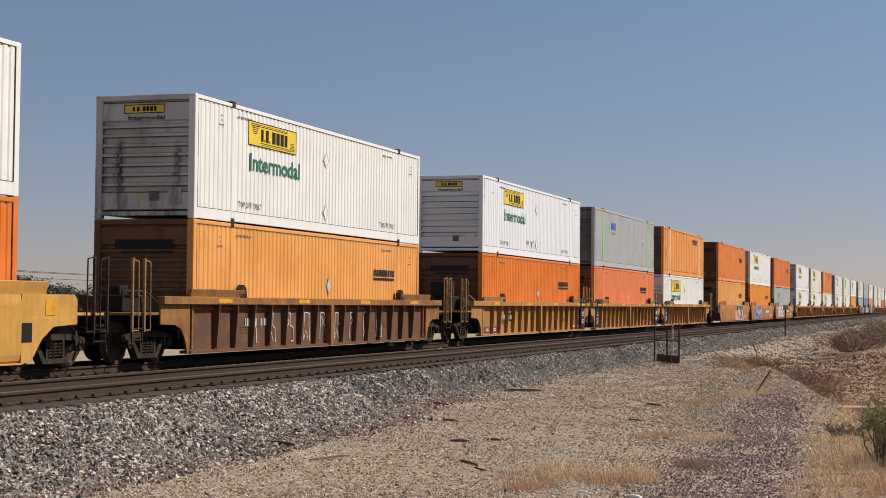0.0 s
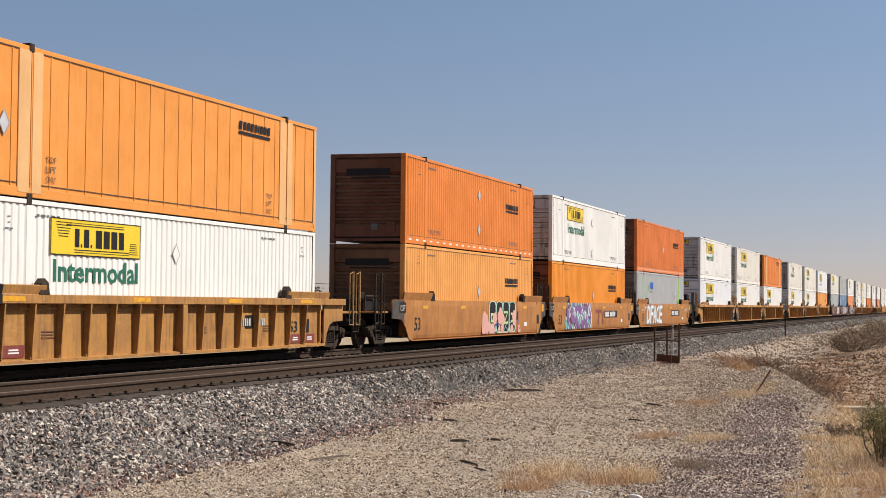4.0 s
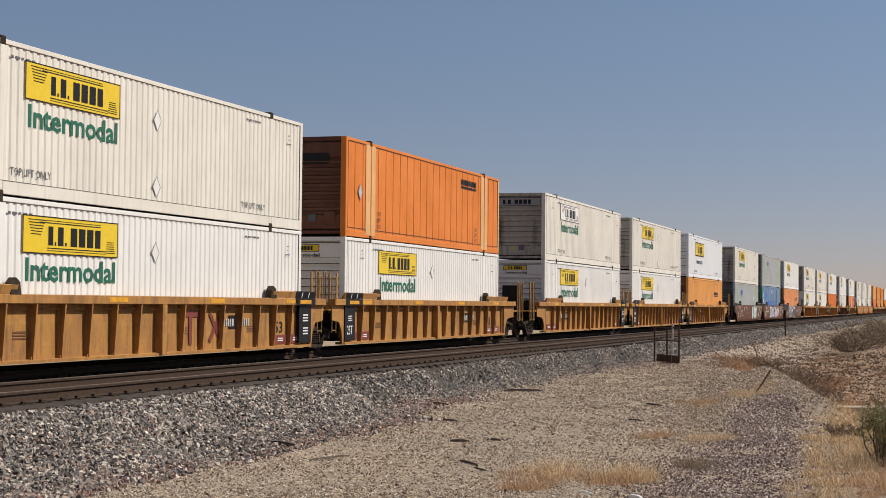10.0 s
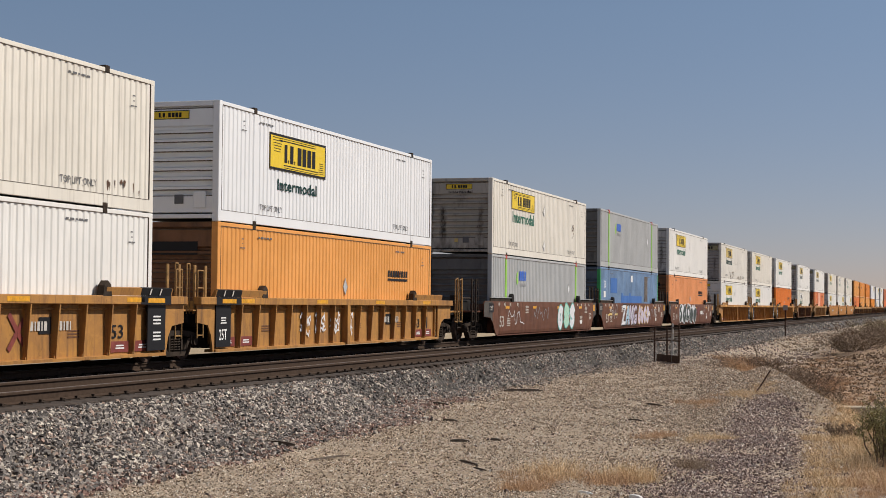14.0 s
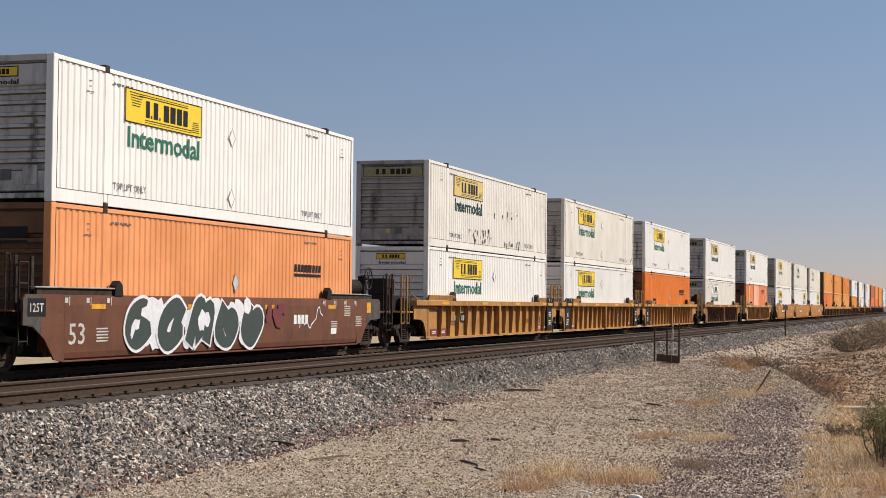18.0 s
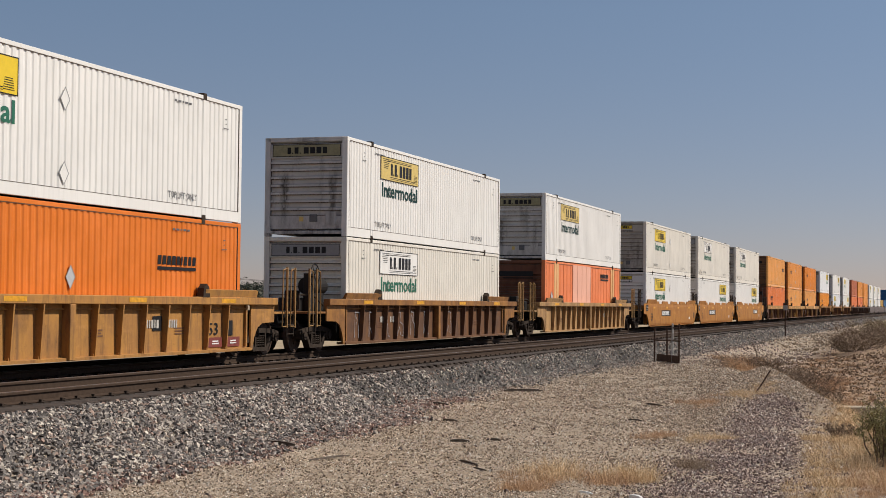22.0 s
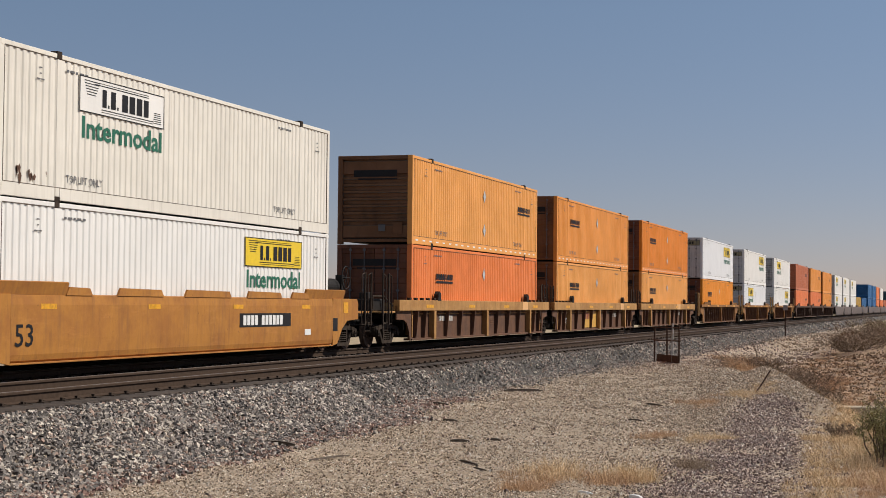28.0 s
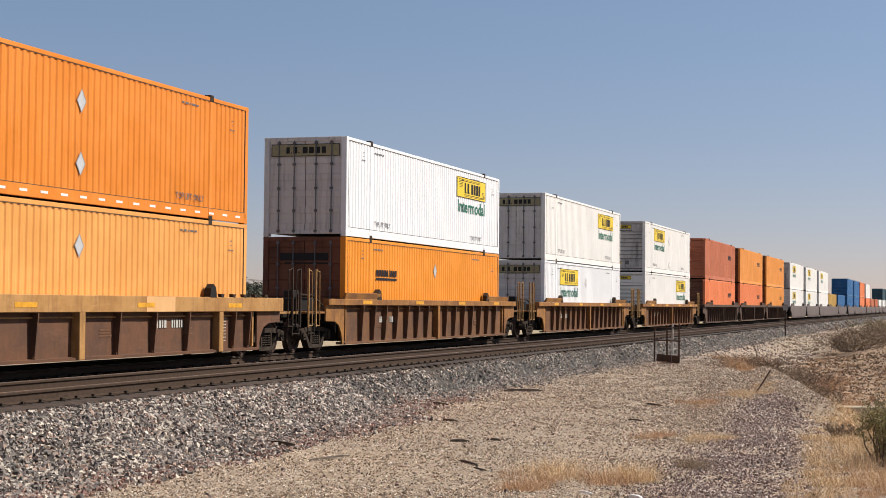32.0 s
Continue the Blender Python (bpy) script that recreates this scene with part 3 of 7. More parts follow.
def end_name(w, h):
    """Rim and blocked-out name of the plate on an end wall, in the y-z plane."""
    o, e = Solid(), 0.02
    for y0, z0, y1, z1 in ((0, 0, w, e), (0, h - e, w, h), (0, 0, e, h), (w - e, 0, w, h)):
        o.box(-0.004, y0, z0, 0, y1, z1)
    n = fit_in(name_blocks(), 0.22 * w, 0.24 * h, 0.80 * w, 0.76 * h)
    for i in range(0, len(n.v), 4):
        (xa, _, za), (xb, _, _), (_, _, zc) = n.v[i], n.v[i + 1], n.v[i + 2]
        o.box(-0.004, w - xb, za, 0, w - xa, zc)
    return o


def scroll_ends(w, h):
    """The printed lines and feathered corners of the name plate."""
    o = Solid()
    for k in range(6):
        z = h * (0.88 - k * 0.075)
        o.add([(w * 0.05 + k * 0.02, 0, z), (w * 0.22 - k * 0.03, 0, z - 0.004), (w * 0.22 - k * 0.03, 0, z + 0.012), (w * 0.05 + k * 0.02, 0, z + 0.016)], [(0, 1, 2, 3)])
        z = h * (0.12 + k * 0.06)
        o.add([(w * 0.86 + k * 0.01, 0, z), (w * 0.965 - k * 0.01, 0, z), (w * 0.965 - k * 0.01, 0, z + 0.014), (w * 0.86 + k * 0.01, 0, z + 0.014)], [(0, 1, 2, 3)])
    for a, b, z0, z1 in ((0.16, 0.8, 0.82, 0.845), (0.24, 0.86, 0.15, 0.175), (0.16, 0.8, 0.885, 0.9), (0.24, 0.86, 0.09, 0.105)):
        o.add([(w * a, 0, h * z0), (w * b, 0, h * z0), (w * b, 0, h * z1), (w * a, 0, h * z1)], [(0, 1, 2, 3)])
    return o


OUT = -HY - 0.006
# end-wall copies of the side paints: base darkened for shade, soot streaks on top
SHADED_ORANGE = paint("shaded_sooty_orange_paint", (0.16, 0.066, 0.022), dirt=(0.03, 0.02, 0.015), grime=0.85, rust=0.05, fade=0.15, run=0.9)
SHADED_RED = paint("shaded_sooty_red_orange_paint", (0.14, 0.043, 0.017), dirt=(0.03, 0.018, 0.013), grime=0.85, rust=0.05, fade=0.15, run=0.9)
# white doors take a darker, streaked copy of the white
DOOR_GREY = paint("darker_white_door_paint", (0.60, 0.59, 0.57), dirt=(0.16, 0.13, 0.11), grime=0.5, rust=0.04, fade=0.08)
SHADED_SOOTY = {"grey_paint": paint("shaded_sooty_grey_paint", (0.12, 0.12, 0.12), dirt=(0.03, 0.027, 0.024), grime=0.8, rust=0.03, fade=0.15, run=0.9), "faded_blue_paint": paint("shaded_sooty_blue_paint", (0.06, 0.09, 0.14), dirt=(0.03, 0.027, 0.024), grime=0.8, rust=0.05, fade=0.15, run=0.9), "white_paint": paint("shaded_soot_streaked_white_paint", (0.55, 0.535, 0.515), dirt=(0.05, 0.045, 0.04), grime=0.8, rust=0.03, fade=0.12, run=0.9, sooted=1.1), "cream_paint": paint("shaded_soot_streaked_cream_paint", (0.44, 0.41, 0.36), dirt=(0.035, 0.028, 0.022), grime=0.85, rust=0.03, fade=0.12, run=0.9, sooted=1.1), "faded_orange_paint": SHADED_ORANGE, "mid_orange_paint": SHADED_ORANGE, "orange_paint": SHADED_RED, "apricot_paint": SHADED_ORANGE, "amber_orange_paint": SHADED_RED, "tangerine_paint": SHADED_RED, "reddish_orange_paint": SHADED_RED, "terracotta_orange_paint": SHADED_RED, "salmon_orange_paint": SHADED_RED, "reddish_pale_orange_paint": SHADED_RED,
         "rust_spotted_white_paint": paint("shaded_soot_stained_white_paint", (0.36, 0.345, 0.33), dirt=(0.05, 0.04, 0.035), grime=0.8, rust=0.05, fade=0.12, run=0.9, sooted=1.1)}


def carrier_plate(box, x, z, w, h, face, ink, bold=False):
    """The name plate on the long wall, its rim and its blocked-out name."""
    p = part("sign_panel", shared(("sign_panel", w, h), lambda: Solid().box(0, 0, 0, w, 0.004, h), face), box, "printed name plate", pose(x, OUT, z))
    part("sign_rim", shared(("sign_rim", w, h, bold), lambda: rim(w, h, 0.06 if bold else 0.022), ink), p, at=pose(0, -0.004, 0))
    part("scrollwork", shared(("scrollwork", w, h), lambda: scroll_ends(w, h), ink), p, at=pose(0, -0.005, 0))
    part("lettering", shared(("lettering", w, h), lambda: fit_in(name_blocks(), w * 0.25, h * 0.24, w * 0.80, h * 0.74), ink), p, at=pose(0, -0.006, 0), kind="stuff")
    return p


def bar_logo(box, x, z, w, ink):
    p = part("lettering", shared(("bar_logo", w), lambda: fit_in(bars([0.2, 0.2, 0.2, 0.2, 0.17, 0.09, 0.2, 0.17, 0.2], 0.2, 0.075, 0.03)[0], 0, 0.12, w, 0.32).add([(0, 0, 0), (w, 0, 0), (w, 0, 0.075), (0, 0, 0.075)], [(0, 1, 2, 3)]), ink), box, "dark painted name in plain blocks", pose(x, OUT, z), kind="stuff")
    return p


def placard(box, x, z, ink):
    s = Solid().prism([(0, -0.23), (0.17, 0), (0, 0.23), (-0.17, 0)], 1, -0.006, 0.0)
    p = part("placard_holder", shared("placard_holder", lambda: s, ink), box, "diamond placard holder", pose(x, OUT, z))
    part("placard_rim", shared("placard_rim", lambda: stroke(Solid(), [(0, -0.23), (0.17, 0), (0, 0.23), (-0.17, 0), (0, -0.23)], 0.022), SIGN_GREY), p, at=pose(0, -0.009, 0))
    return p


def container(kind, paint_mat, x, base, end="bulkhead", logo=None, far=False, tone=None, lower=False, group="containers on the train", label="", plate=3.55):
    """One 53-foot container on its place in the train."""
    box = tagged(new("shipping_container"), label, "container", group)
    P = paint_mat
    part("side_wall", shared(("side_wall", kind), lambda: corrugated(-HY + 0.004, 0.020, -HX + 0.09, HX - 0.09, 0.27, CH - 0.09) if kind == "folded" else plated(-HY + 0.004, -HX + 0.09, HX - 0.09, 0.2, CH - 0.07), P), box)
    if not far:
        part("rear_wall", shared("rear_wall", lambda: Solid().box(-HX + 0.09, HY - 0.03, 0.1, HX - 0.09, HY - 0.004, CH - 0.08), P), box)
    part("roof", shared("roof", lambda: Solid().box(-HX + 0.08, -HY + 0.07, CH - 0.045, HX - 0.08, HY - 0.07, CH - 0.012), P), box)
    part("underframe", shared("underframe", lambda: Solid().box(-HX + 0.1, -HY + 0.05, 0.10, HX - 0.1, HY - 0.05, 0.2), BLACK), box, "dark steel underframe")
    part("bottom_rail", shared(("bottom_rail", kind), lambda: Solid().box(-HX + 0.1, -HY, 0.015, -POST_X - 0.09, -HY + 0.06, 0.275, 0.008).box(-POST_X + 0.09, -HY, 0.03, POST_X - 0.09, -HY + 0.06, 0.275, 0.008).box(POST_X + 0.09, -HY, 0.015, HX - 0.1, -HY + 0.06, 0.275, 0.008) if kind == "folded" else Solid().box(-HX + 0.1, -HY, 0.02, HX - 0.1, -HY + 0.06, 0.2, 0.008), P), box)
    part("top_rail", shared("top_rail", lambda: Solid().box(-HX + 0.1, -HY, CH - 0.095, HX - 0.1, -HY + 0.07, CH - 0.004, 0.008), P), box)
    # the end takes the copy of its side paint with shade in the colour
    E = P if lower and P in (WHITE, BRIGHT, CREAM) else SHADED_SOOTY.get(P.name, P)
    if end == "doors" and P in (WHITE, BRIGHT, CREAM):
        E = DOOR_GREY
    corner = lambda: Solid().box(0, 0, 0.1, 0.17, 0.17, CH - 0.1, 0.012)
    post = shared("corner_post", corner, P)
    if tone == "green":
        post = shared("corner_post", corner, CORNER_GREEN)
    gold = shared("corner_post", corner, POST_GOLD) if tone == "posts" else post
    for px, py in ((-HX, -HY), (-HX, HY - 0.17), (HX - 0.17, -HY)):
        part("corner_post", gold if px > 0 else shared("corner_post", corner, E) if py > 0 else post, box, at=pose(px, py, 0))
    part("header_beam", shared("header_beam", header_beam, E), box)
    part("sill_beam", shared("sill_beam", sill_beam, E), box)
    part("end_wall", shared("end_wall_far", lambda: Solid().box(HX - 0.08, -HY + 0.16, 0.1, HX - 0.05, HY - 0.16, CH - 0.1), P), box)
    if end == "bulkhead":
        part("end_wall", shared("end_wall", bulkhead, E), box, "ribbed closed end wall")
        if not far:
            part("seam", shared("rib_shade_lines", rib_shade_lines, SEAM), box, "dark shadow lines painted under the end ribs")
        if not far:
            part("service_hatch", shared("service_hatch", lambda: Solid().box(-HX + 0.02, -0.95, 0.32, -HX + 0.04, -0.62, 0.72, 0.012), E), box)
            part("vent_cover", shared("vent_cover", lambda: Solid().box(-HX + 0.015, -0.36, 0.42, -HX + 0.035, -0.12, 0.64, 0.008), SIGN_DIM), box, "small dark cover on the end wall")
            if P in (WHITE, CREAM, RUSTY):
                part("sticker", shared("sticker", lambda: Solid().box(-HX + 0.038, 0.08, 0.44, -HX + 0.046, 0.21, 0.58), SIGN_FADED), box, "small yellow sticker")
    else:
        part("end_wall", shared("door_backing", lambda: Solid().box(-HX + 0.075, -HY + 0.16, 0.1, -HX + 0.10, HY - 0.16, CH - 0.1), SIGN_BLACK), box)
        for k, (y0, y1) in enumerate(((-HY + 0.14, -0.012), (0.012, HY - 0.14))):
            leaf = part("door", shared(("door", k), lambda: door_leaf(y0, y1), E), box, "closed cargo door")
            for y in ((y0 + 0.33, y1 - 0.33) if not far else ()):
                part("lock_rod", shared(("lock_rod", round(y, 2)), lambda: lock_rod(y), SIGN_DIM), leaf, "grey locking rod")
    cast = shared("corner_casting", lambda: Solid().box(-0.09, -0.085, -0.06, 0.09, 0.085, 0.06, 0.012), P)
    if not far:
        for sx in (-1, 1):
            for z in (0.06, CH - 0.06):
                part("corner_casting", cast, box, at=pose(sx * (HX - 0.088), -HY + 0.083, z))
        for z in (0.06, CH - 0.06):
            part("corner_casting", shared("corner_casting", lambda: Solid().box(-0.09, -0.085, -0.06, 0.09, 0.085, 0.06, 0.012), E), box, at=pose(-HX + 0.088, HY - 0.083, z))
        # dark strips draw the shadow and dirt in the joints of the frame
        part("seam", shared(("seam", kind), lambda: Solid().box(-HX + 0.17, -HY - 0.003, 0.272, HX - 0.17, -HY + 0.02, 0.284).box(-HX + 0.17, -HY - 0.003, CH - 0.106, HX - 0.17, -HY + 0.02, CH - 0.094).box(-HX + 0.168, -HY - 0.003, 0.284, -HX + 0.181, -HY + 0.02, CH - 0.106).box(HX - 0.181, -HY - 0.003, 0.284, HX - 0.168, -HY + 0.02, CH - 0.106), SEAM), box, "dark line of shadow and grime round the side wall")
    lug = shared("lifting_casting", lambda: Solid().box(-0.09, -0.012, -0.10, 0.09, 0.16, 0.065, 0.012), DARK)
    slot = shared("stacking_shoe", lambda: Solid().box(-0.10, -0.012, 0, 0.10, 0.16, 0.10, 0.012), DARK)
    for sx in (-1, 1):
        part("lifting_post", shared(("lifting_post", tone), lambda: Solid().box(-0.11 if tone == "lime" else -0.075, 0, 0.1, 0.11 if tone == "lime" else 0.075, 0.05, CH - 0.09, 0.006) if tone != "posts" else Solid().box(-0.42, -0.004, 0.1, -0.02, 0.05, CH - 0.09, 0.006).box(0.06, -0.004, 0.1, 0.40, 0.05, CH - 0.09, 0.006), tone_mats.get(tone, P)), box, "lifting post in the side wall", pose(sx * POST_X, -HY - 0.002, 0))
        part("lifting_casting", lug if tone != "lime" else shared("lifting_casting", lambda: Solid().box(-0.10, -0.012, -0.14, 0.10, 0.16, 0.065, 0.012), SIGN_BRIGHT_RED), box, "dark lifting casting" if tone != "lime" else "red lifting casting", pose(sx * POST_X, -HY, CH - 0.015))
        part("stacking_shoe", slot, box, "dark stacking shoe", pose(sx * POST_X, -HY, 0))
    dress(box, kind, logo, end, far, plate)
    box.matrix_basis = pose(x, TRAIN_Y, base)
    return box


tone_mats = {"posts": POST_GOLD, "lime": SIGN_LIME}


def dress(box, kind, logo, end, far, plate):
    """Printed names, notices and placards on the long wall and the end."""
    L = -HX
    if logo in ("left", "right", "left_line", "left_bold", "left_cream"):
        x = L + 2.88 if logo != "right" else L + 10.75
        face = {"left_line": WHITE, "left_cream": SIGN_FADED}.get(logo, SIGN_YELLOW)
        if logo == "left_bold":
            carrier_plate(box, L + 2.9, 1.50, 3.8, 0.94, SIGN_YELLOW, SIGN_BLACK, True)
            written("word", "Intermodal", 0.30, 2.65, SIGN_DKGREEN, box, pose(L + 3.43, OUT, 0.98), "dark green painted word")
        else:
            wide_plate = plate > 3.1
            x -= 0.08 * wide_plate
            carrier_plate(box, x, 2.6 - 0.205 * plate, plate, 0.205 * plate, face, SIGN_BLACK)
            written("word", "Intermodal", 0.45, 3.35 if wide_plate else 3.15, SIGN_DKGREEN if logo == "left_cream" else SIGN_GREEN, box, pose(x + 0.12, OUT + 0.003, 1.34), "green painted word")
        if not far:
            wide = logo in ("left_line", "left_cream") or end == "doors"
            ep = part("sign_panel", shared(("end_sign", wide), lambda: Solid().box(0, 0, 0, 0.004, 2.14, 0.36) if wide else Solid().box(0, 0, 0, 0.004, 1.05, 0.21), SIGN_SHADED_YELLOW if end == "doors" else {"left_line": SIGN_GREY, "left_cream": SIGN_SHADED_YELLOW}.get(logo, SIGN_YELLOW)), box, "name plate on the end", pose(-HX + (0.036 if end == "bulkhead" else 0.012), -1.07 if wide else -0.48, 2.33 if wide else 2.46))
            if logo == "left":
                me = written("word", "Intermodal", 0.10, 0.95, SIGN_BLACK, box, pose(-HX + 0.036, 0.46, 2.31, 0, 0, -90), "small dark painted word")
            part("lettering", shared(("end_name", wide), lambda: end_name(2.14, 0.36) if wide else end_name(1.05, 0.21), SIGN_BLACK), ep)
    if logo in ("bars", "bars_left", "bars_mid", "bars_two", "bars_pair"):
        bar_logo(box, L + {"bars": 11.9, "bars_pair": 11.9, "bars_two": 13.05, "bars_left": 2.55, "bars_mid": 11.2}[logo], 1.68 if logo != "bars_mid" else 2.2, 1.85, SIGN_BLACK)
        if not far:
            part("lettering", shared("end_bars", lambda: Solid().box(-0.004, -0.75, 2.2, 0, 0.75, 2.42).box(-0.004, -0.75, 2.10, 0, 0.6, 2.15), SIGN_BLACK), box, "dark blocked-out name on the end", pose(-HX + (0.036 if end == "bulkhead" else 0.012), 0, 0), kind="stuff")
    if logo == "grey_mark":
        part("lettering", shared("blue_mark", lambda: fit_in(bars([0.3, 0.3, 0.25, 0.25], 0.4, 0.08, 0.05)[0], 0, 0, 1.05, 0.38), SIGN_BLUE), box, "blue painted mark", pose(L + 4.0, OUT, 1.95), kind="stuff")
        part("lettering", shared("lime_mark", lambda: Solid().add([(0, 0, 0), (0.25, 0, 0.12), (0.1, 0, 0.33), (0.28, 0, 0.6), (0.02, 0, 0.48), (-0.05, 0, 0.3)], [(0, 1, 2, 3, 4, 5)]), SIGN_LIME), box, "lime painted swoosh", pose(L + 3.6, OUT, 1.75))
        part("lettering", shared("blue_mark_small", lambda: fit_in(bars([0.2] * 6, 0.1, 0.06)[0], 0, 0, 0.9, 0.12), SIGN_GREY), box, at=pose(L + 4.1, OUT, 1.72))
    if far:
        return
    if kind == "folded" and logo != "grey_mark":
        written("notice", "TOP LIFT ONLY", 0.15, 1.4, SIGN_DIM, box, pose(L + 2.35, OUT, 0.40), "small grey notice")
        written("notice", "TOP LIFT ONLY", 0.15, 1.4, SIGN_DIM, box, pose(L + 12.35, OUT, 0.40), "small grey notice")
        for nx, nz in ((L + 1.25, 2.28), (L + 15.1, 2.2)):
            part("small_print", shared("handling_print", lambda: Solid().box(0.08, -0.002, 0.24, 0.18, 0, 0.265).box(0.10, -0.002, 0.13, 0.16, 0, 0.155).box(0, -0.002, 0.02, 0.12, 0, 0.045).box(0.14, -0.002, 0.02, 0.26, 0, 0.045), SIGN_DIM), box, at=pose(nx, OUT, nz), kind="stuff")
        for nx, nz in ((L + 2.3, 2.58), (L + 12.6, 2.58)):
            part("notice", shared("notice_bars", lambda: bars([0.10, 0.16, 0.08, 0.16, 0.12], 0.045, 0.05)[0], SIGN_DIM), box, at=pose(nx, OUT, nz))
    if logo == "bars":
        placard(box, L + 8.3, 1.45, PLACARD)
    elif logo == "bars_mid":
        placard(box, L + 1.15, 1.35, PLACARD)
    elif logo in ("bars_left", "bars_two", "bars_pair"):
        placard(box, L + 8.25, 2.08, PLACARD)
        placard(box, L + 8.25, 0.82, PLACARD)
    elif logo == "grey_mark":
        placard(box, L + 12.6, 1.7, BRIGHT)
    elif logo == "left":
        placard(box, L + 7.99, 2.04, WHITE)
        placard(box, L + 7.99, 0.58, WHITE)
    if kind == "plated":
        for k, word in enumerate(("ONLY", "LIFT", "TOP")):
            for nx in (2.6, 12.85):
                written("notice", word, 0.13, 0.36, SIGN_BROWN, box, pose(L + nx, OUT, 0.34 + 0.19 * k), "small dark notice")


# ---- well cars ----
SY = 1.525          # half width over the side sills
WHEELSETS = ([], [])


def wheelset_mesh():
    s = Solid().tube((0, -0.75, 0), (0, 0.75, 0), 0.075, 10)
    for sg in (-1, 1):
        prof = [(0.085, 0.09), (0.10, 0.02), (0.36, 0.035), (0.39, 0.075), (0.475, 0.075), (0.482, 0.045), (0.457, 0.0), (0.455, -0.065), (0.39, -0.065), (0.36, -0.02), (0.10, -0.03), (0.085, -0.10)]
        s.lathe([(r, -sg * y) for r, y in prof], sg * 0.745, 0, 0, 20)
        s.tube((0, sg * 0.75, 0), (0, sg * 1.08, 0), 0.07, 10)
        # three weight marks on the hub
        for k in range(3):
            g = 2.1 * k
            s.box(0.2 * math.cos(g) - 0.03, sg * 0.79 - 0.015, 0.2 * math.sin(g) - 0.03, 0.2 * math.cos(g) + 0.03, sg * 0.79 + 0.015, 0.2 * math.sin(g) + 0.03)
    return s


def side_frame():
    """A cast truck side: top chord, sagging lower chord, columns and axle boxes."""
    s = Solid()
    y0, y1 = -0.09, 0.09
    top = [(-1.12, 0.60), (-0.85, 0.66), (-0.45, 0.70), (0.45, 0.70), (0.85, 0.66), (1.12, 0.60), (1.12, 0.50), (0.82, 0.53), (0.42, 0.58), (-0.42, 0.58), (-0.82, 0.53), (-1.12, 0.50)]
    low = [(-0.74, 0.52), (-0.62, 0.52), (-0.36, 0.22), (0.36, 0.22), (0.62, 0.52), (0.74, 0.52), (0.44, 0.12), (-0.44, 0.12)]
    s.prism(top, 1, y0, y1)
    s.prism(low, 1, y0, y1)
    for x in (-0.34, 0.26):
        s.box(x, y0, 0.18, x + 0.08, y1, 0.62)
    for x in (-0.889, 0.889):
        s.prism([(x - 0.17, 0.40), (x - 0.19, 0.58), (x + 0.19, 0.58), (x + 0.17, 0.40), (x + 0.10, 0.35), (x - 0.10, 0.35)], 1, y0 - 0.02, y1)
        s.tube((x, y0 - 0.06, 0.457), (x, y0, 0.457), 0.11, 12)
    return s


def coil_spring():
    """One wound bar, five turns high."""
    s, vs, n = Solid(), [], 40
    for i in range(n + 1):
        g, z = 2 * math.pi * 5 * i / n, 0.225 + 0.29 * i / n
        for dr, dz in ((0.0, 0.018), (0.018, 0.0), (0.0, -0.018), (-0.018, 0.0)):
            vs.append(((0.066 + dr) * math.cos(g), (0.066 + dr) * math.sin(g), z + dz))
    return s.add(vs, [(4 * i + k, 4 * i + (k + 1) % 4, 4 * i + 4 + (k + 1) % 4, 4 * i + 4 + k) for i in range(n) for k in range(4)])


def truck(parent, x):
    tr = part("truck", shared("bolster", lambda: Solid().box(-0.2, -1.0, 0.44, 0.2, 1.0, 0.66, 0.03).tube((0, 0, 0.6), (0, 0, 0.85), 0.25, 14).box(-1.1, -0.35, 0.5, 1.1, -0.25, 0.58).box(-1.1, 0.25, 0.5, 1.1, 0.35, 0.58), DARK), parent, "grimy cast two-axle truck", pose(x, 0, -DROP))
    for k, ax in enumerate((-0.889, 0.889)):
        w = part("wheelset", shared("wheelset", wheelset_mesh, WHEEL), tr, "steel wheels on their axle", pose(ax, 0, 0.457))
        WHEELSETS[k].append(w)
    for sg in (-1, 1):
        part("side_frame", shared(("side_frame", sg), side_frame, DARK), tr, at=pose(0, sg * 1.0, 0, 0, 0, 0 if sg < 0 else 180))
    for sx in (-0.17, 0.0, 0.17):
        part("spring", shared("spring", coil_spring, DARK), tr, "coil spring", pose(sx, -1.03, 0))
    return tr


def coupler(parent, sx):
    s = Solid().box(9.6 * sx if sx > 0 else -11.35, -0.10, 0.72, 11.35 if sx > 0 else 9.6 * sx, 0.10, 0.92, 0.02)
    x = sx * 11.5
    s.box(min(x, x - sx * 0.3), -0.22, 0.70, max(x, x - sx * 0.3), 0.20, 0.98, 0.05)
    s.rod([(sx * 11.3, -0.2, 0.75), (sx * 11.35, -0.7, 0.62), (sx * 11.2, -1.35, 0.62)], 0.018)
    s.rod([(sx * 11.3, 0.25, 0.7), (sx * 11.6, 0.3, 0.35), (sx * 11.75, 0.28, 0.5)], 0.03)
    return solid("coupler", s, BLACK, parent, "black knuckle coupler with its lever and hose")


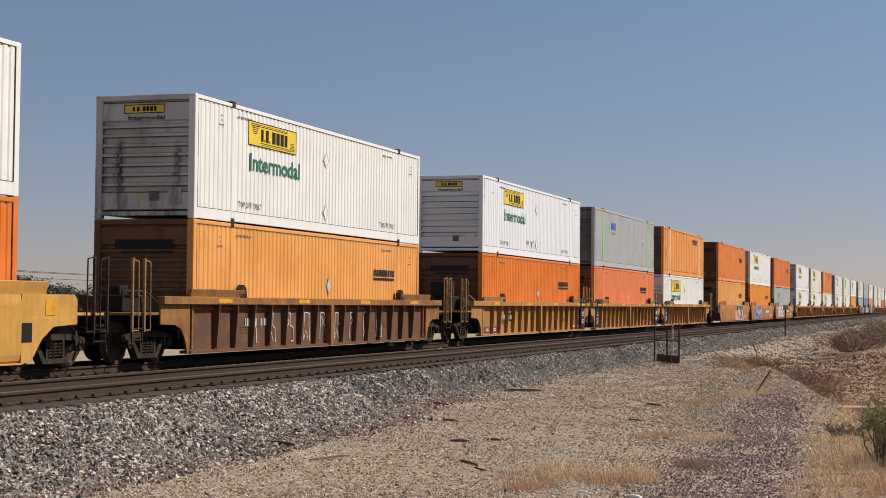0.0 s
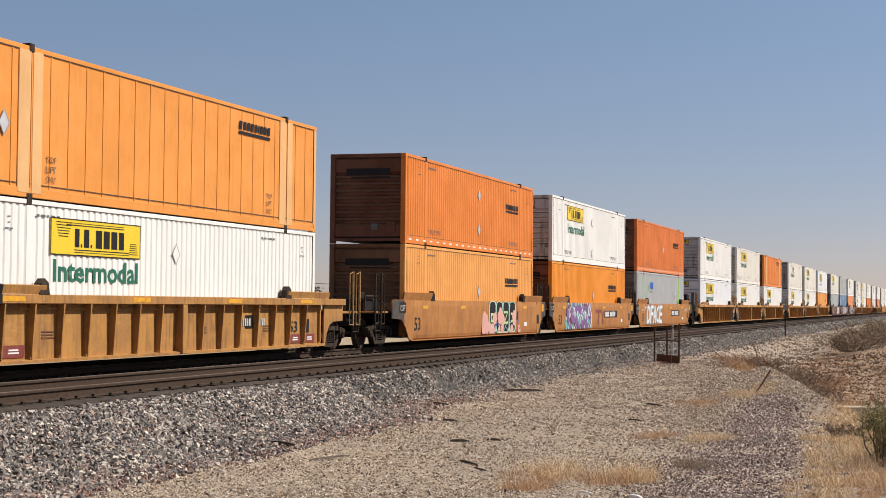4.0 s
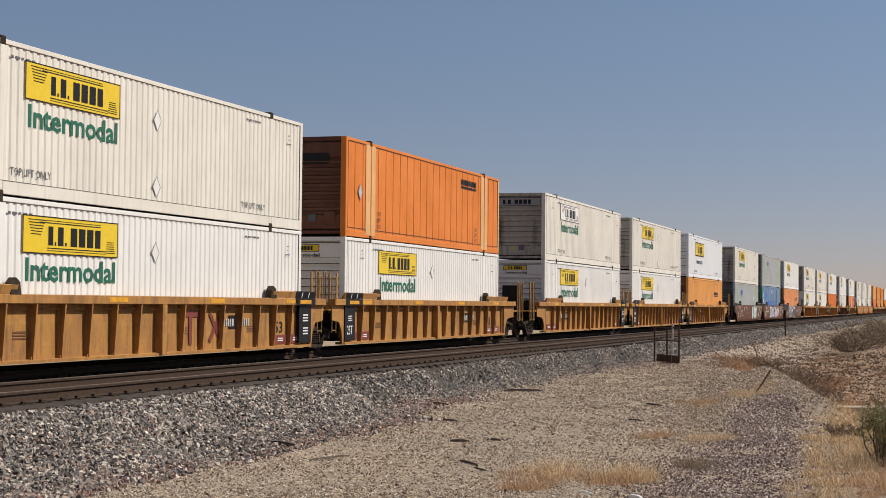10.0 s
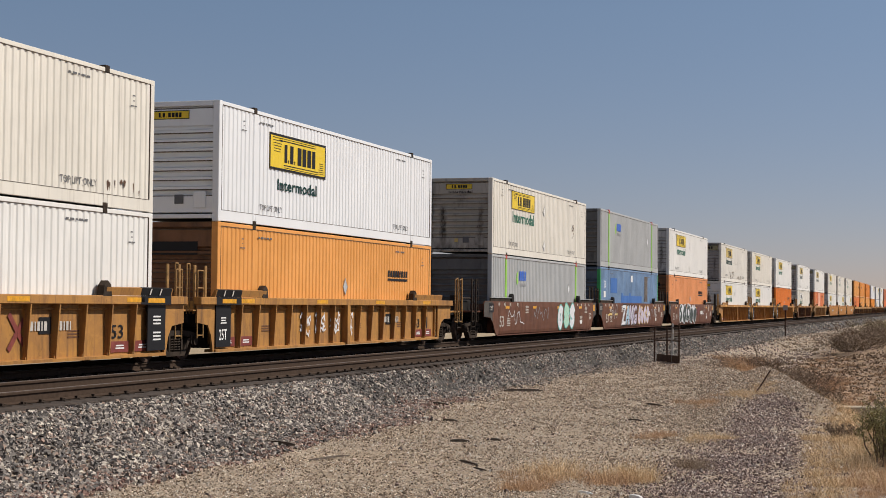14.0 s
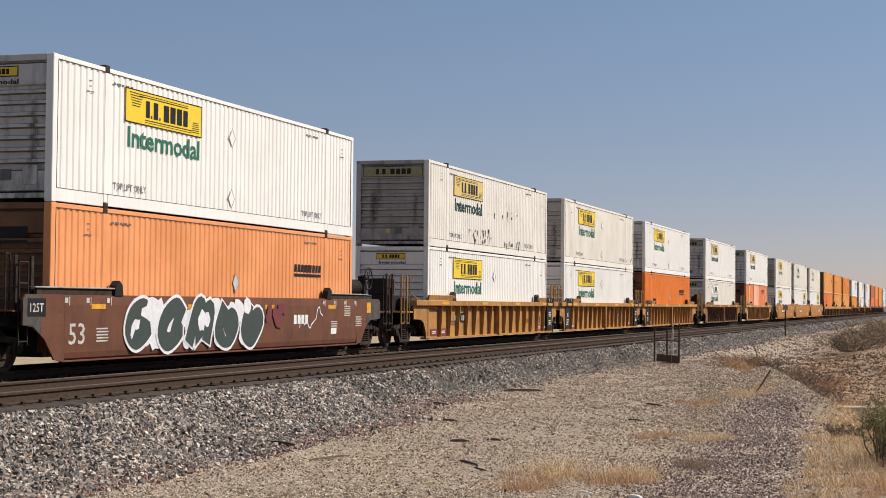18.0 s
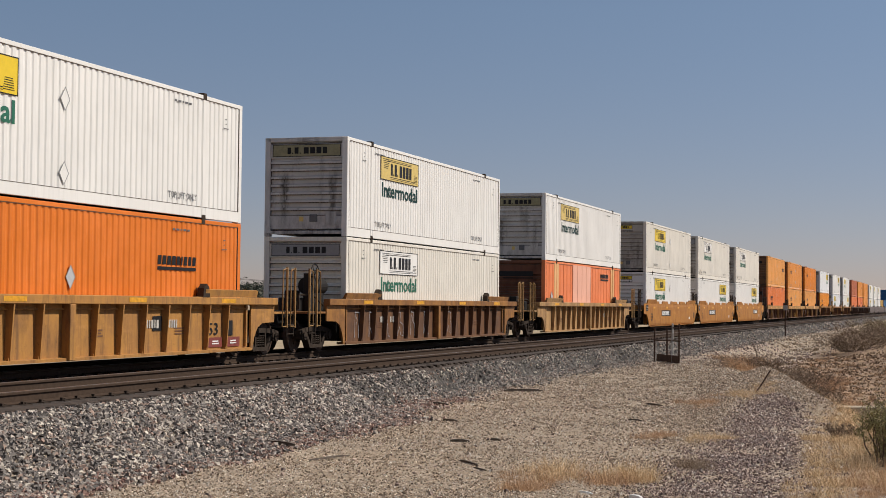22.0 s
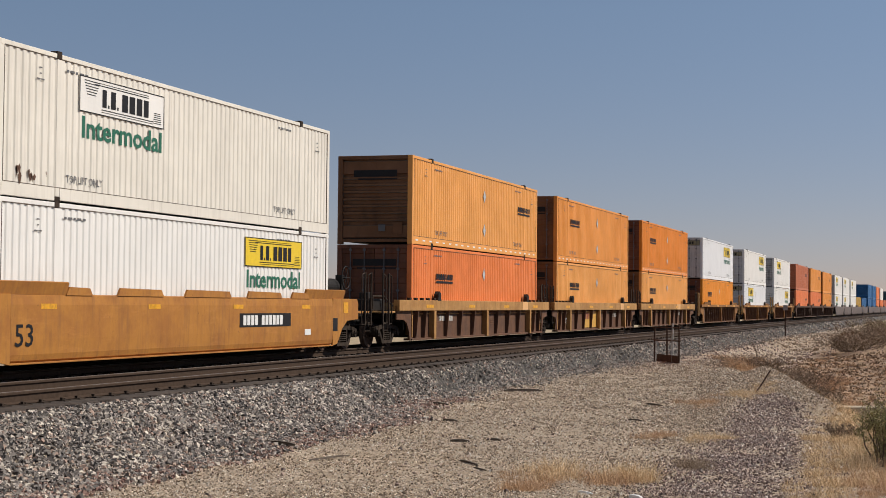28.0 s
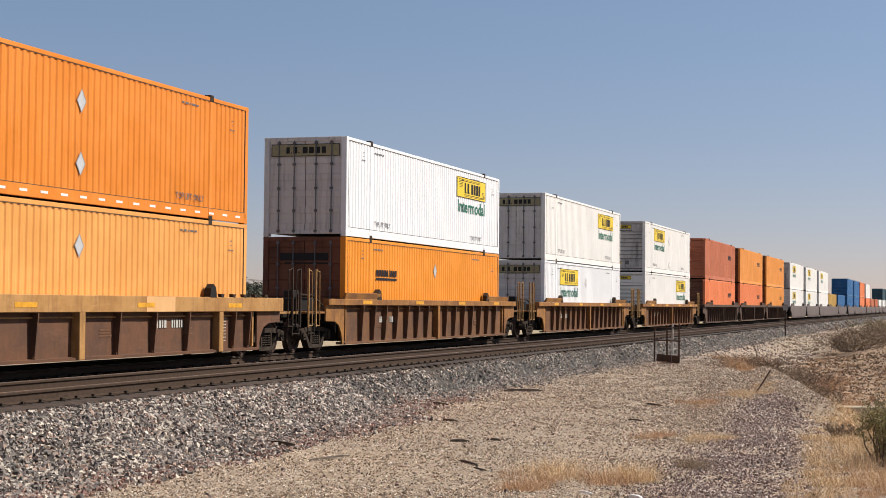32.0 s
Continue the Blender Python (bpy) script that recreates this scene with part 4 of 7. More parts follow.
def rib(h0, h1):
    """A tapered outside post, deep at the top."""
    return Solid().add([(-0.022, -SY + 0.015, h1), (0.022, -SY + 0.015, h1), (0.03, -SY + 0.195, h1), (-0.03, -SY + 0.195, h1),
                        (-0.018, -SY + 0.085, h0), (0.018, -SY + 0.085, h0), (0.028, -SY + 0.195, h0), (-0.028, -SY + 0.195, h0)],
                       [(0, 1, 2, 3), (4, 7, 6, 5), (0, 4, 5, 1), (1, 5, 6, 2), (2, 6, 7, 3), (3, 7, 4, 0)]).box(-0.05, -SY + 0.10, h0 - 0.02, 0.05, -SY + 0.195, h0 + 0.05)


def ladder(parent, x, y, z0, z1, w, mat, rungs):
    s = Solid()
    for k in (0, w):
        s.tube((x + k, y, z0), (x + k, y, z1), 0.017, 6)
    s.tube((x, y, z1), (x + w, y, z1), 0.014, 6)
    for i in range(rungs):
        z = z0 + 0.06 + i * (z1 - z0 - 0.1) / max(1, rungs)
        s.tube((x, y, z), (x + w, y, z), 0.015, 6)
    return solid("handrail", s, mat, parent, "bent bar handrail")


def end_platform(car, sx, coupled, body, rail_mat, far):
    """Everything past the well: shear plate, end bulkhead, steps, handrails."""
    tip = 10.9 if coupled else 9.55
    a, b = sorted((sx * 8.35, sx * tip))
    part("end_deck", shared(("end_deck", sx, coupled), lambda: Solid().box(a, -0.55, 0.86, b, 0.55, 1.06, 0.02).box(*sorted((sx * 8.3, sx * 9.3))[:1], -1.36, 0.98, sorted((sx * 8.3, sx * 9.3))[1], 1.36, 1.06, 0.01), BLACK), car, "dark end platform")
    part("end_bulkhead", shared(("end_bulkhead", sx), lambda: Solid().box(*sorted((sx * 8.22, sx * 8.3))[:1], -1.4, 0.2, sorted((sx * 8.22, sx * 8.3))[1], 1.4, 1.3), body), car)
    if coupled:
        coupler(car, sx)
        if not far:
            for ux in (10.62, 11.14):
                part("upright", shared(("upright", 0.62), lambda: Solid().box(-0.028, -0.025, 0.62, 0.028, 0.025, 2.2, 0.006), rail_mat), car, "flat bar upright", pose(sx * ux, -1.44, 0))
                solid("handrail", Solid().rod([(sx * (ux - 0.02), -1.44, 2.17), (sx * (ux - 0.26), -1.44, 2.12), (sx * (ux - 0.28), -1.44, 0.66), (sx * (ux - 0.02), -1.44, 0.66)], 0.016), rail_mat, car, "bent bar handrail")
            ladder(car, sx * 10.66 - (0.44 if sx < 0 else 0.0), -1.42, 0.40, 0.98, 0.44, DARK, 2)
            part("step_board", shared(("step_board", sx), lambda: Solid().box(*sorted((sx * 9.7, sx * 11.2))[:1], -1.40, 0.98, sorted((sx * 9.7, sx * 11.2))[1], -0.75, 1.04, 0.01), body), car)
            part("draft_sill", shared(("draft_sill", sx), lambda: Solid().prism([(-0.5, 0.6), (0.5, 0.6), (0.42, 1.0), (-0.42, 1.0)], 0, *sorted((sx * 8.3, sx * 11.0))), BLACK), car)
    elif not far:
        ladder(car, sx * 9.0 - (0.30 if sx < 0 else 0.0), -1.40, 0.45, 2.0, 0.30, rail_mat, 4)
        ladder(car, sx * 9.35 - (0.1 if sx < 0 else 0.0), -1.2, 1.0, 2.15, 0.14, rail_mat, 0)
        for ux in (8.75, 9.3):
            part("upright", shared("upright", lambda: Solid().box(-0.05, -0.02, 1.0, 0.05, 0.02, 2.12, 0.008), rail_mat), car, "flat bar upright", pose(sx * ux, -1.32, 0))
        part("step_board", shared(("step_board_a", sx), lambda: Solid().box(*sorted((sx * 8.9, sx * 9.5))[:1], -1.4, 1.06, sorted((sx * 8.9, sx * 9.5))[1], 1.3, 1.10, 0.01), body), car)


def brake_gear(car, sx):
    """Air reservoir and a spoked hand-brake wheel over the coupled end."""
    solid("air_reservoir", Solid().tube((sx * 8.7, -0.75, 1.75), (sx * 9.75, -0.75, 1.75), 0.24, 18).box(*sorted((sx * 8.8, sx * 9.6))[:1], -0.9, 1.06, sorted((sx * 8.8, sx * 9.6))[1], -0.6, 1.55, 0.01), BLACK, car, "black air tank")
    s = Solid()
    c = Vector((sx * 9.95, -1.1, 2.02))
    for i in range(16):
        g0, g1 = 2 * math.pi * i / 16, 2 * math.pi * (i + 1) / 16
        s.tube(c + Vector((0.33 * math.cos(g0), 0, 0.33 * math.sin(g0))), c + Vector((0.33 * math.cos(g1), 0, 0.33 * math.sin(g1))), 0.017, 6)
    for i in range(6):
        g = 2 * math.pi * i / 6
        s.tube(c, c + Vector((0.33 * math.cos(g), 0, 0.33 * math.sin(g))), 0.012, 5)
    s.tube(c + Vector((0, 0, 0)), c + Vector((0, 0.25, 0)), 0.04, 8)
    solid("hand_brake_wheel", s, BLACK, car, "spoked black hand-brake wheel")
    solid("brake_stand", Solid().box(*sorted((sx * 9.85, sx * 10.05))[:1], -1.0, 1.0, sorted((sx * 9.85, sx * 10.05))[1], -0.8, 2.1, 0.01), BLACK, car)


def brake_rig(car):
    """Low black brake gear on the end platform."""
    solid("brake_rig", Solid().box(-10.4, -0.8, 1.03, -9.2, -0.2, 1.42, 0.03).box(-10.2, -0.6, 1.41, -9.8, -0.3, 1.62, 0.02), BLACK, car, "black brake rig on the end platform")
    solid("pipework", Solid().rod([(-10.6, -0.9, 1.1), (-10.6, -0.9, 1.5), (-9.6, -0.9, 1.5), (-9.3, -1.1, 1.2)], 0.028), DARK, car)


def valve_box(car):
    """Brake valve box on its stand, with pipes and a brace to the side sill."""
    solid("valve_box", Solid().box(-10.55, -0.75, 1.55, -9.98, -0.1, 2.08, 0.02).box(-10.5, -0.8, 1.02, -9.3, -0.2, 1.56, 0.03), BLACK, car, "black brake valve box on a stand")
    solid("box_cover", Solid().box(-9.98, -0.78, 1.57, -9.90, -0.12, 2.06, 0.01), CAR_BROWN, car, "rusty brown cover plate")
    solid("brake_cylinder", Solid().tube((-9.75, -0.95, 1.3), (-9.05, -0.95, 1.3), 0.17, 14).tube((-9.05, -0.95, 1.3), (-8.6, -0.95, 1.3), 0.035, 8).box(-9.6, -1.1, 1.05, -9.2, -0.8, 1.2), BLACK, car, "black brake cylinder")
    solid("brace", Solid().rod([(-10.2, -1.42, 1.62), (-9.75, -1.42, 1.5), (-9.3, -1.44, 1.38)], 0.022), HANDRAIL, car, "bent brace bar")
    solid("pipework", Solid().rod([(-10.6, -0.9, 1.1), (-10.6, -0.9, 1.75), (-10.45, -0.7, 1.8)], 0.025).rod([(-9.9, -1.2, 0.95), (-9.4, -1.25, 1.25), (-8.9, -1.25, 1.2)], 0.025), DARK, car)


FLAPS = ((-5.5, 0.5), (-3.0, 1.0), (0.2, 1.2), (3.35, 1.05), (5.6, 0.6))


def guides(car, sx, body, style, far):
    """Hinged container guides on the sill near each end of the well."""
    if style == "ribbed":
        a, b = sorted((sx * 5.75, sx * 8.6))
        part("guide_plate", shared(("guide_plate", sx), lambda: Solid().prism([(-SY + 0.02, 1.40), (-SY - 0.02, 1.56), (-SY + 0.03, 1.575), (-SY + 0.12, 1.42), (-SY + 0.16, 1.40)], 0, a, b), body), car, "leaning container guide plate")
    if body is CAR_AMBER:
        return
    a, b = sorted((sx * 5.62, sx * 5.98))
    part("guide_bracket", shared(("guide_bracket", sx, style), lambda: Solid().prism([(a, 1.38), (b, 1.38), (b - 0.05, 1.62), ((a + b) / 2, 1.70), (a + 0.05, 1.60)], 1, -SY + 0.0, -SY + 0.16), DARK if style == "ribbed" else BLACK), car, "upright container bracket")


def well_car(style, body, x, left, right, far=False, marks=None, panel=None, label="", rails=None):
    """One well of a double-stack car: C is a coupled end, A an end that shares its truck."""
    car = tagged(new("well_car"), label, "rail car", "well cars of the train")
    rails = rails or HANDRAIL
    tipL, tipR = (9.85 if left == "C" else 9.35), (9.85 if right == "C" else 9.35)
    key = (style, tipL, tipR)
    chord_lo = 1.05 if style == "deep" else 1.215
    panel_mat = panel or body
    if style in ("ribbed", "deep"):
        part("top_chord", shared(("top_chord",) + key, lambda: Solid().box(-tipL, -SY, chord_lo, tipR, -SY + 0.2, 1.395, 0.012), body), car)
        part("side_sheet", shared(("side_sheet", style), lambda: Solid().box(-8.45, -SY + 0.19, 0.12, 8.45, -SY + 0.215, chord_lo), panel_mat), car)
        part("bottom_sill", shared("bottom_sill", lambda: Solid().prism([(-SY + 0.06, 0.10), (-SY + 0.06, 0.155), (-SY + 0.14, 0.17), (-SY + 0.35, 0.17), (-SY + 0.35, 0.10)], 0, -8.45, 8.45), panel_mat), car)
        rows = [-7.07 + 14.14 * i / 14 for i in range(15)] if style == "ribbed" else [-7.95, -7.1] + [-6.25 + 12.5 * i / 8 for i in range(9)] + [7.1, 7.95]
        me = shared(("rib", style), lambda: rib(0.17, chord_lo), panel_mat)
        for i, rx in enumerate(rows):
            big = (style == "deep" and i in (2, 6, 10)) or (style == "ribbed" and i == 7)
            part("side_post", me if not big else shared(("rib_big", style), lambda: Solid().box(-0.11, -SY + 0.0, 0.11, 0.11, -SY + 0.195, chord_lo, 0.01), body), car, at=pose(rx, 0, 0))
        part("air_pipe", shared(("air_pipe", style), lambda: Solid().tube((-8.3, -SY + 0.15, chord_lo - 0.10), (8.3, -SY + 0.15, chord_lo - 0.10), 0.016, 6), body), car, "thin air pipe under the top sill")
        # sheet past the well with the arch over the truck
        for sx, tip, e in ((-1, tipL, left), (1, tipR, right)):
            def wing():
                pr = [(8.45, 1.215), (8.45, 0.11), (8.56, 0.11), (8.66, 0.42), (8.86, 0.66), (9.15, 0.76), (tip, 0.78), (tip, 1.215)] if e == "C" else [(8.45, 1.215), (8.45, 0.11), (8.52, 0.11), (8.62, 0.5), (8.8, 0.74), (tip, 0.80), (tip, 1.215)]
                return Solid().prism([(sx * p, q) for p, q in pr], 1, -SY + 0.10, -SY + 0.14)
            part("side_wing", shared(("side_wing", sx, tip), wing, panel_mat if style == "deep" else body), car)
            part("wheel_arch", shared(("wheel_arch", sx, tip), lambda: Solid().prism([(sx * p, q) for p, q in ((8.35, 0.2), (8.6, 0.5), (8.86, 0.70), (tip, 0.80), (tip, 1.0), (8.35, 1.0))], 1, -1.2, 1.2), BLACK), car, "black plate over the truck")
        if style == "deep" and not far:
            for sx in (-1, 1):
                for k in range(5):
                    part("guide_peg", shared("guide_peg", lambda: Solid().prism([(-0.06, 1.39), (0.06, 1.39), (0.09, 1.47), (-0.09, 1.47)], 1, -SY, -SY + 0.1), DARK), car, at=pose(sx * (6.3 + 0.62 * k), 0, 0))
    else:
        prof = [(-SY + 0.30, 0.09), (-SY + 0.10, 0.105), (-SY + 0.035, 0.16), (-SY + 0.01, 0.27), (-SY, 0.55), (-SY, 1.20), (-SY + 0.02, 1.385), (-SY + 0.10, 1.40), (-SY + 0.20, 1.40)]
        part("side_sheet", shared(("smooth_side",), lambda: Solid().sheet(prof, -7.9, 7.9, 0.03), body), car)
        for sx, tip, e in ((-1, tipL, left), (1, tipR, right)):
            def nose():
                pr = [(7.9, 0.09), (8.25, 0.15), (8.6, 0.55), (9.0, 0.78), (tip, 0.82), (tip, 1.30), (tip - 0.1, 1.40), (7.9, 1.40)]
                return Solid().prism([(sx * p, q) for p, q in pr], 1, -SY + 0.002, -SY + 0.04)
            part("side_wing", shared(("nose", sx, tip), nose, body), car)
            part("wheel_arch", shared(("wheel_arch", sx, tip), lambda: Solid().prism([(sx * p, q) for p, q in ((8.35, 0.2), (8.6, 0.5), (8.86, 0.70), (tip, 0.80), (tip, 1.0), (8.35, 1.0))], 1, -1.2, 1.2), BLACK), car, "black plate over the truck")
            if body in (CAR_TAN, CAR_RED):
                part("nose_plate", shared(("nose_plate", sx, tip), lambda: Solid().prism([(sx * p, q) for p, q in ((8.72, 0.62), (9.0, 0.79), (tip, 0.83), (tip, 1.29), (tip - 0.1, 1.385), (8.72, 1.385))], 1, -SY - 0.003, -SY + 0.003), NOSE_GREY), car, "bare grey steel nose plate")
            if body is CAR_RED:
                part("guide_plate", shared(("low_guide", sx), lambda: Solid().box(*sorted((sx * 6.0, sx * 8.8))[:1], -SY + 0.06, 1.39, sorted((sx * 6.0, sx * 8.8))[1], -SY + 0.10, 1.52), DARK), car, "dark container guide")
                part("guide_lip", shared(("guide_lip", sx), lambda: Solid().box(*sorted((sx * 5.8, sx * 8.9))[:1], -SY + 0.02, 1.52, sorted((sx * 5.8, sx * 8.9))[1], -SY + 0.14, 1.55, 0.006), GALV), car, "bright worn lip of the guide")
            else:
                part("guide_plate", shared(("smooth_guide", sx), lambda: Solid().prism([(-SY + 0.03, 1.39), (-SY - 0.03, 1.63), (-SY + 0.02, 1.645), (-SY + 0.09, 1.41)], 0, *sorted((sx * 5.95, sx * 8.75))), body), car, "leaning container guide plate")
        part("bottom_sill", shared("bottom_lip", lambda: Solid().box(-7.9, -SY + 0.0, 0.085, 7.9, -SY + 0.12, 0.12, 0.006), body), car)
        if body is CAR_AMBER:
            for fx, half in FLAPS:
                part("guide_flap", shared(("guide_flap", half), lambda: Solid().prism([(-half, 1.385), (half, 1.385), (half - 0.12, 1.53), (0.12 - half, 1.55)], 1, -SY + 0.0, -SY + 0.05), body), car, "low container guide flap", pose(fx, 0, 0))
        if not far:
            for k in range(4):
                part("reflector", shared("reflector", lambda: Solid().box(0, -0.004, 0, 0.55, 0.0, 0.10), REFLECT), car, "yellow reflector strip", pose(-6.9 + k * 4.2, -SY, 1.12))
    for k, y in enumerate((SY - 0.2,)):
        part("far_sill", shared(("far_sill",) + key, lambda: Solid().box(-tipL, SY - 0.2, 1.2, tipR, SY, 1.395).box(-8.4, SY - 0.17, 0.22, 8.4, SY - 0.14, 1.2), body), car)
    part("well_floor", shared("well_floor", lambda: Solid().box(-8.3, -1.3, 0.19, 8.3, 1.3, 0.28), BLACK), car, "dark floor plate under the container")
    for sx, e in ((-1, left), (1, right)):
        end_platform(car, sx, e == "C", body, rails, far)
        guides(car, sx, body, style, far)
    if left == "C" and body is CAR_YELLOW and not far:
        valve_box(car)
    elif left == "C" and not far:
        brake_rig(car)
    if left == "C":
        truck(car, -9.78)
    else:
        truck(car, -9.735)
    if right == "C":
        truck(car, 9.78)
    if not far:
        stencils(car, style, body, left, right)
        if marks:
            marks(car)
    car.matrix_basis = pose(x, TRAIN_Y, 0)
    return car


def stencils(car, style, body, left, right):
    """Black data panels, the length figure, load mark and small notices."""
    y = -SY + (0.182 if style != "smooth" else -0.006)
    y2 = -SY - 0.006
    if style == "ribbed" and body is CAR_YELLOW:
        p = part("data_panel", shared("data_panel", lambda: Solid().box(0, -0.03, 0, 0.80, 0, 0.98), SIGN_BLACK), car, "black painted data panel", pose(-8.43, -SY + 0.10, 0.22)) if left == "A" else None
        if p:
            written("number_mark", "25T", 0.26, 0.42, SIGN_WHITE, p, pose(0.16, -0.036, 0.16), "white figures")
        if p:
            part("small_print", shared("small_print", lambda: bars([0.3], 0.03, 0)[0].add([(0, 0, 0.06), (0.25, 0, 0.06), (0.25, 0, 0.09), (0, 0, 0.09)], [(0, 1, 2, 3)]).add([(0, 0, 0.12), (0.28, 0, 0.12), (0.28, 0, 0.15), (0, 0, 0.15)], [(0, 1, 2, 3)]), SIGN_WHITE), p, at=pose(0.25, -0.036, 0.55))
        if right == "A":
            p = part("data_panel", shared("data_panel", lambda: Solid().box(0, -0.03, 0, 0.80, 0, 0.98), SIGN_BLACK), car, "black painted data panel", pose(7.63, -SY + 0.10, 0.22))
            for k in range(6):
                part("small_print", shared("print_line", lambda: Solid().box(0, -0.003, 0, 0.34, 0, 0.035), SIGN_WHITE), p, at=pose(0.24, -0.032, 0.22 + 0.075 * k + (0.12 if k > 2 else 0)))
        else:
            part("data_panel", shared("data_square", lambda: Solid().box(0, -0.004, 0, 0.34, 0, 0.36), SIGN_BLACK), car, "small black data square", pose(7.22, y - 0.006, 0.48))
        written("number_mark", "53", 0.29, 0.50, SIGN_BLACK, car, pose(6.27, y - 0.006, 0.50), "black length figures")
        for x in (-7.93, -6.93, 6.25, 7.22):
            q = part("caution_panel", shared("caution_panel", lambda: Solid().box(0, -0.004, 0, 0.74, 0, 0.23), SIGN_RED), car, "dull red panel", pose(x, (-SY + 0.094) if abs(x) > 8.5 else y - 0.008, 0.215))
            part("small_print", shared("caution_print", lambda: Solid().box(0, -0.001, 0, 0.36, 0, 0.03).box(0.02, -0.001, 0.055, 0.34, 0, 0.085), SIGN_WHITE), q, at=pose(0.19, -0.008, 0.07))
        # black warning band over the sill at the ends that share a truck
        for sx, e in ((-1, left), (1, right)):
            if e == "A":
                a, c = sorted((sx * 7.2, sx * 8.55))
                band = part("warning_band", shared(("warning_band", sx), lambda: Solid().box(a, -SY - 0.004, 1.213, c, -SY + 0.01, 1.397).prism([(-SY + 0.014, 1.398), (-SY - 0.026, 1.562), (-SY + 0.03, 1.581), (-SY + 0.06, 1.50)], 0, a, c), SIGN_BLACK), car, "black painted band on the sill")
                for k in (0.3, 0.75):
                    part("slash", shared("slash", lambda: Solid().prism([(0.0, 1.415), (0.05, 1.415), (0.13, 1.55), (0.08, 1.55)], 1, -SY - 0.034, -SY - 0.028), SIGN_DULL), band, "white slash", pose(a + k, 0, 0))
                part("reflector", shared("reflector_small", lambda: Solid().box(0, -0.004, 0, 0.75, 0, 0.10), REFLECT), band, "yellow reflector strip", pose(a + 0.3, -SY - 0.006, 1.25))
    elif style == "smooth":
        written("number_mark", "53", 0.42, 0.60, SIGN_BLACK if body is not CAR_RED else SIGN_DULL, car, pose(-7.75, y2, 0.42), "dark length figures")
        if body is CAR_RED:
            part("lettering", shared("white_name", lambda: fit_in(bars([0.17] * 4, 0.24, 0.06)[0], 0, 0, 0.95, 0.24), SIGN_WHITE), car, "white blocked-out name", pose(3.3, -SY - 0.006, 0.72), kind="stuff")
        else:
            part("lettering", shared("lettering", lambda: bars([0.17, 0.17, 0.17, 0.17, -0.12, 0.17, 0.17, 0.17, 0.17, 0.17, 0.17], 0.24, 0.055)[0], SIGN_WHITE), part("number_panel", shared("number_panel", lambda: Solid().box(0, -0.004, 0, 3.1, 0, 0.34), SIGN_BLACK), car, "black number panel", pose(1.85 if right == "C" or body is not CAR_AMBER else -4.25, -SY, 0.67)), "car number in plain blocks", pose(0.2, -0.008, 0.05), kind="stuff")
        part("notice", shared("notice_block", lambda: Solid().box(0, -0.004, 0, 0.4, 0, 0.16), SIGN_WHITE), car, at=pose(5.9, -SY, 0.42))
        for sx, e in ((-1, left), (1, right)):
            part("reflector", shared("reflector_square", lambda: Solid().box(0, -0.006, 0, 0.34, 0, 0.30), REFLECT), car, "orange reflector square", pose(8.7, -SY, 1.0)) if sx > 0 else None
            part("data_panel", shared("data_square", lambda: Solid().box(0, -0.006, 0, 0.34, 0, 0.36), SIGN_BLACK), car, "small black data square", pose(7.9, -SY, 0.50)) if sx > 0 and body is not CAR_RED else None
        plate = part("number_panel", shared("capacity_plate", lambda: Solid().box(0, -0.006, 0, 0.62, 0, 0.34), SIGN_BLACK), car, "black plate with white figures", pose(-9.2, -SY, 0.98))
        written("number_mark", "125T", 0.17, 0.46, SIGN_DULL, plate, pose(0.08, -0.012, 0.08), "white figures")
        if body is CAR_RED:
            for x, z in ((-6.7, 0.46), (5.9, 0.5), (6.9, 0.92), (-3.9, 0.95), (7.8, 0.62)):
                for q in range(5):
                    part("small_print", shared("print_line_dull", lambda: Solid().box(0, -0.003, 0, 0.46, 0, 0.03), SIGN_DULL), car, at=pose(x + 0.02 * (q % 2), -SY, z + 0.062 * q))
            for x in (-7.9, -7.1, -6.3, -5.2, 5.3, 6.1, 6.9, 7.7):
                part("small_print", shared("tick_mark", lambda: Solid().box(0, -0.003, 0, 0.12, 0, 0.10).box(0.16, -0.003, -0.05, 0.185, 0, 0.12), SIGN_DULL), car, "small white length mark", pose(x, -SY, 1.24))
    if style == "deep":
        if left == "A":
            written("number_mark", "25-T", 0.26, 0.52, SIGN_WHITE, car, pose(-6.95, y - 0.012, 0.42), "white figures")
        for q in range(8):
            part("small_print", shared("print_line_thin", lambda: Solid().box(0, -0.003, 0, 0.40, 0, 0.016).box(0, -0.003, 0.03, 0.26, 0, 0.042), SIGN_DULL), car, at=pose(6.45, y - 0.004, 0.36 + 0.075 * q))
        for x, w in (((2.6, 1.3),) if right == "C" else ((5.0, 0.8),)):
            solid("paint_patch", Solid().box(x, -SY - 0.003, 1.06, x + w, -SY + 0.01, 1.385), POST_GOLD, car, "bleached patch on the top sill")
    if style in ("ribbed", "deep"):
        for k, (w, x) in enumerate(((SIGN_WHITE, 2.1), (SIGN_WHITE, 3.05))):
            part("lettering", shared(("lettering", k), lambda: bars([0.045, 0.10, 0.045, 0.09, 0.045, 0.10] if k == 0 else [0.07, 0.04, 0.09, 0.05, 0.08, 0.04], 0.18, 0.05)[0], SIGN_DULL), car, "car number in plain blocks", pose((3.15 if left != "C" or body is CAR_OLD_GOLD else -5.35) + k * 0.92, y - 0.010, 0.70), kind="stuff")
        if body is CAR_YELLOW:
            part("number_panel", shared("number_patch", lambda: Solid().box(0, -0.004, 0, 0.42, 0, 0.32), SIGN_BLACK), car, "black patch under the car number", pose(3.55 if left != "C" else -4.55, y - 0.004, 0.64))
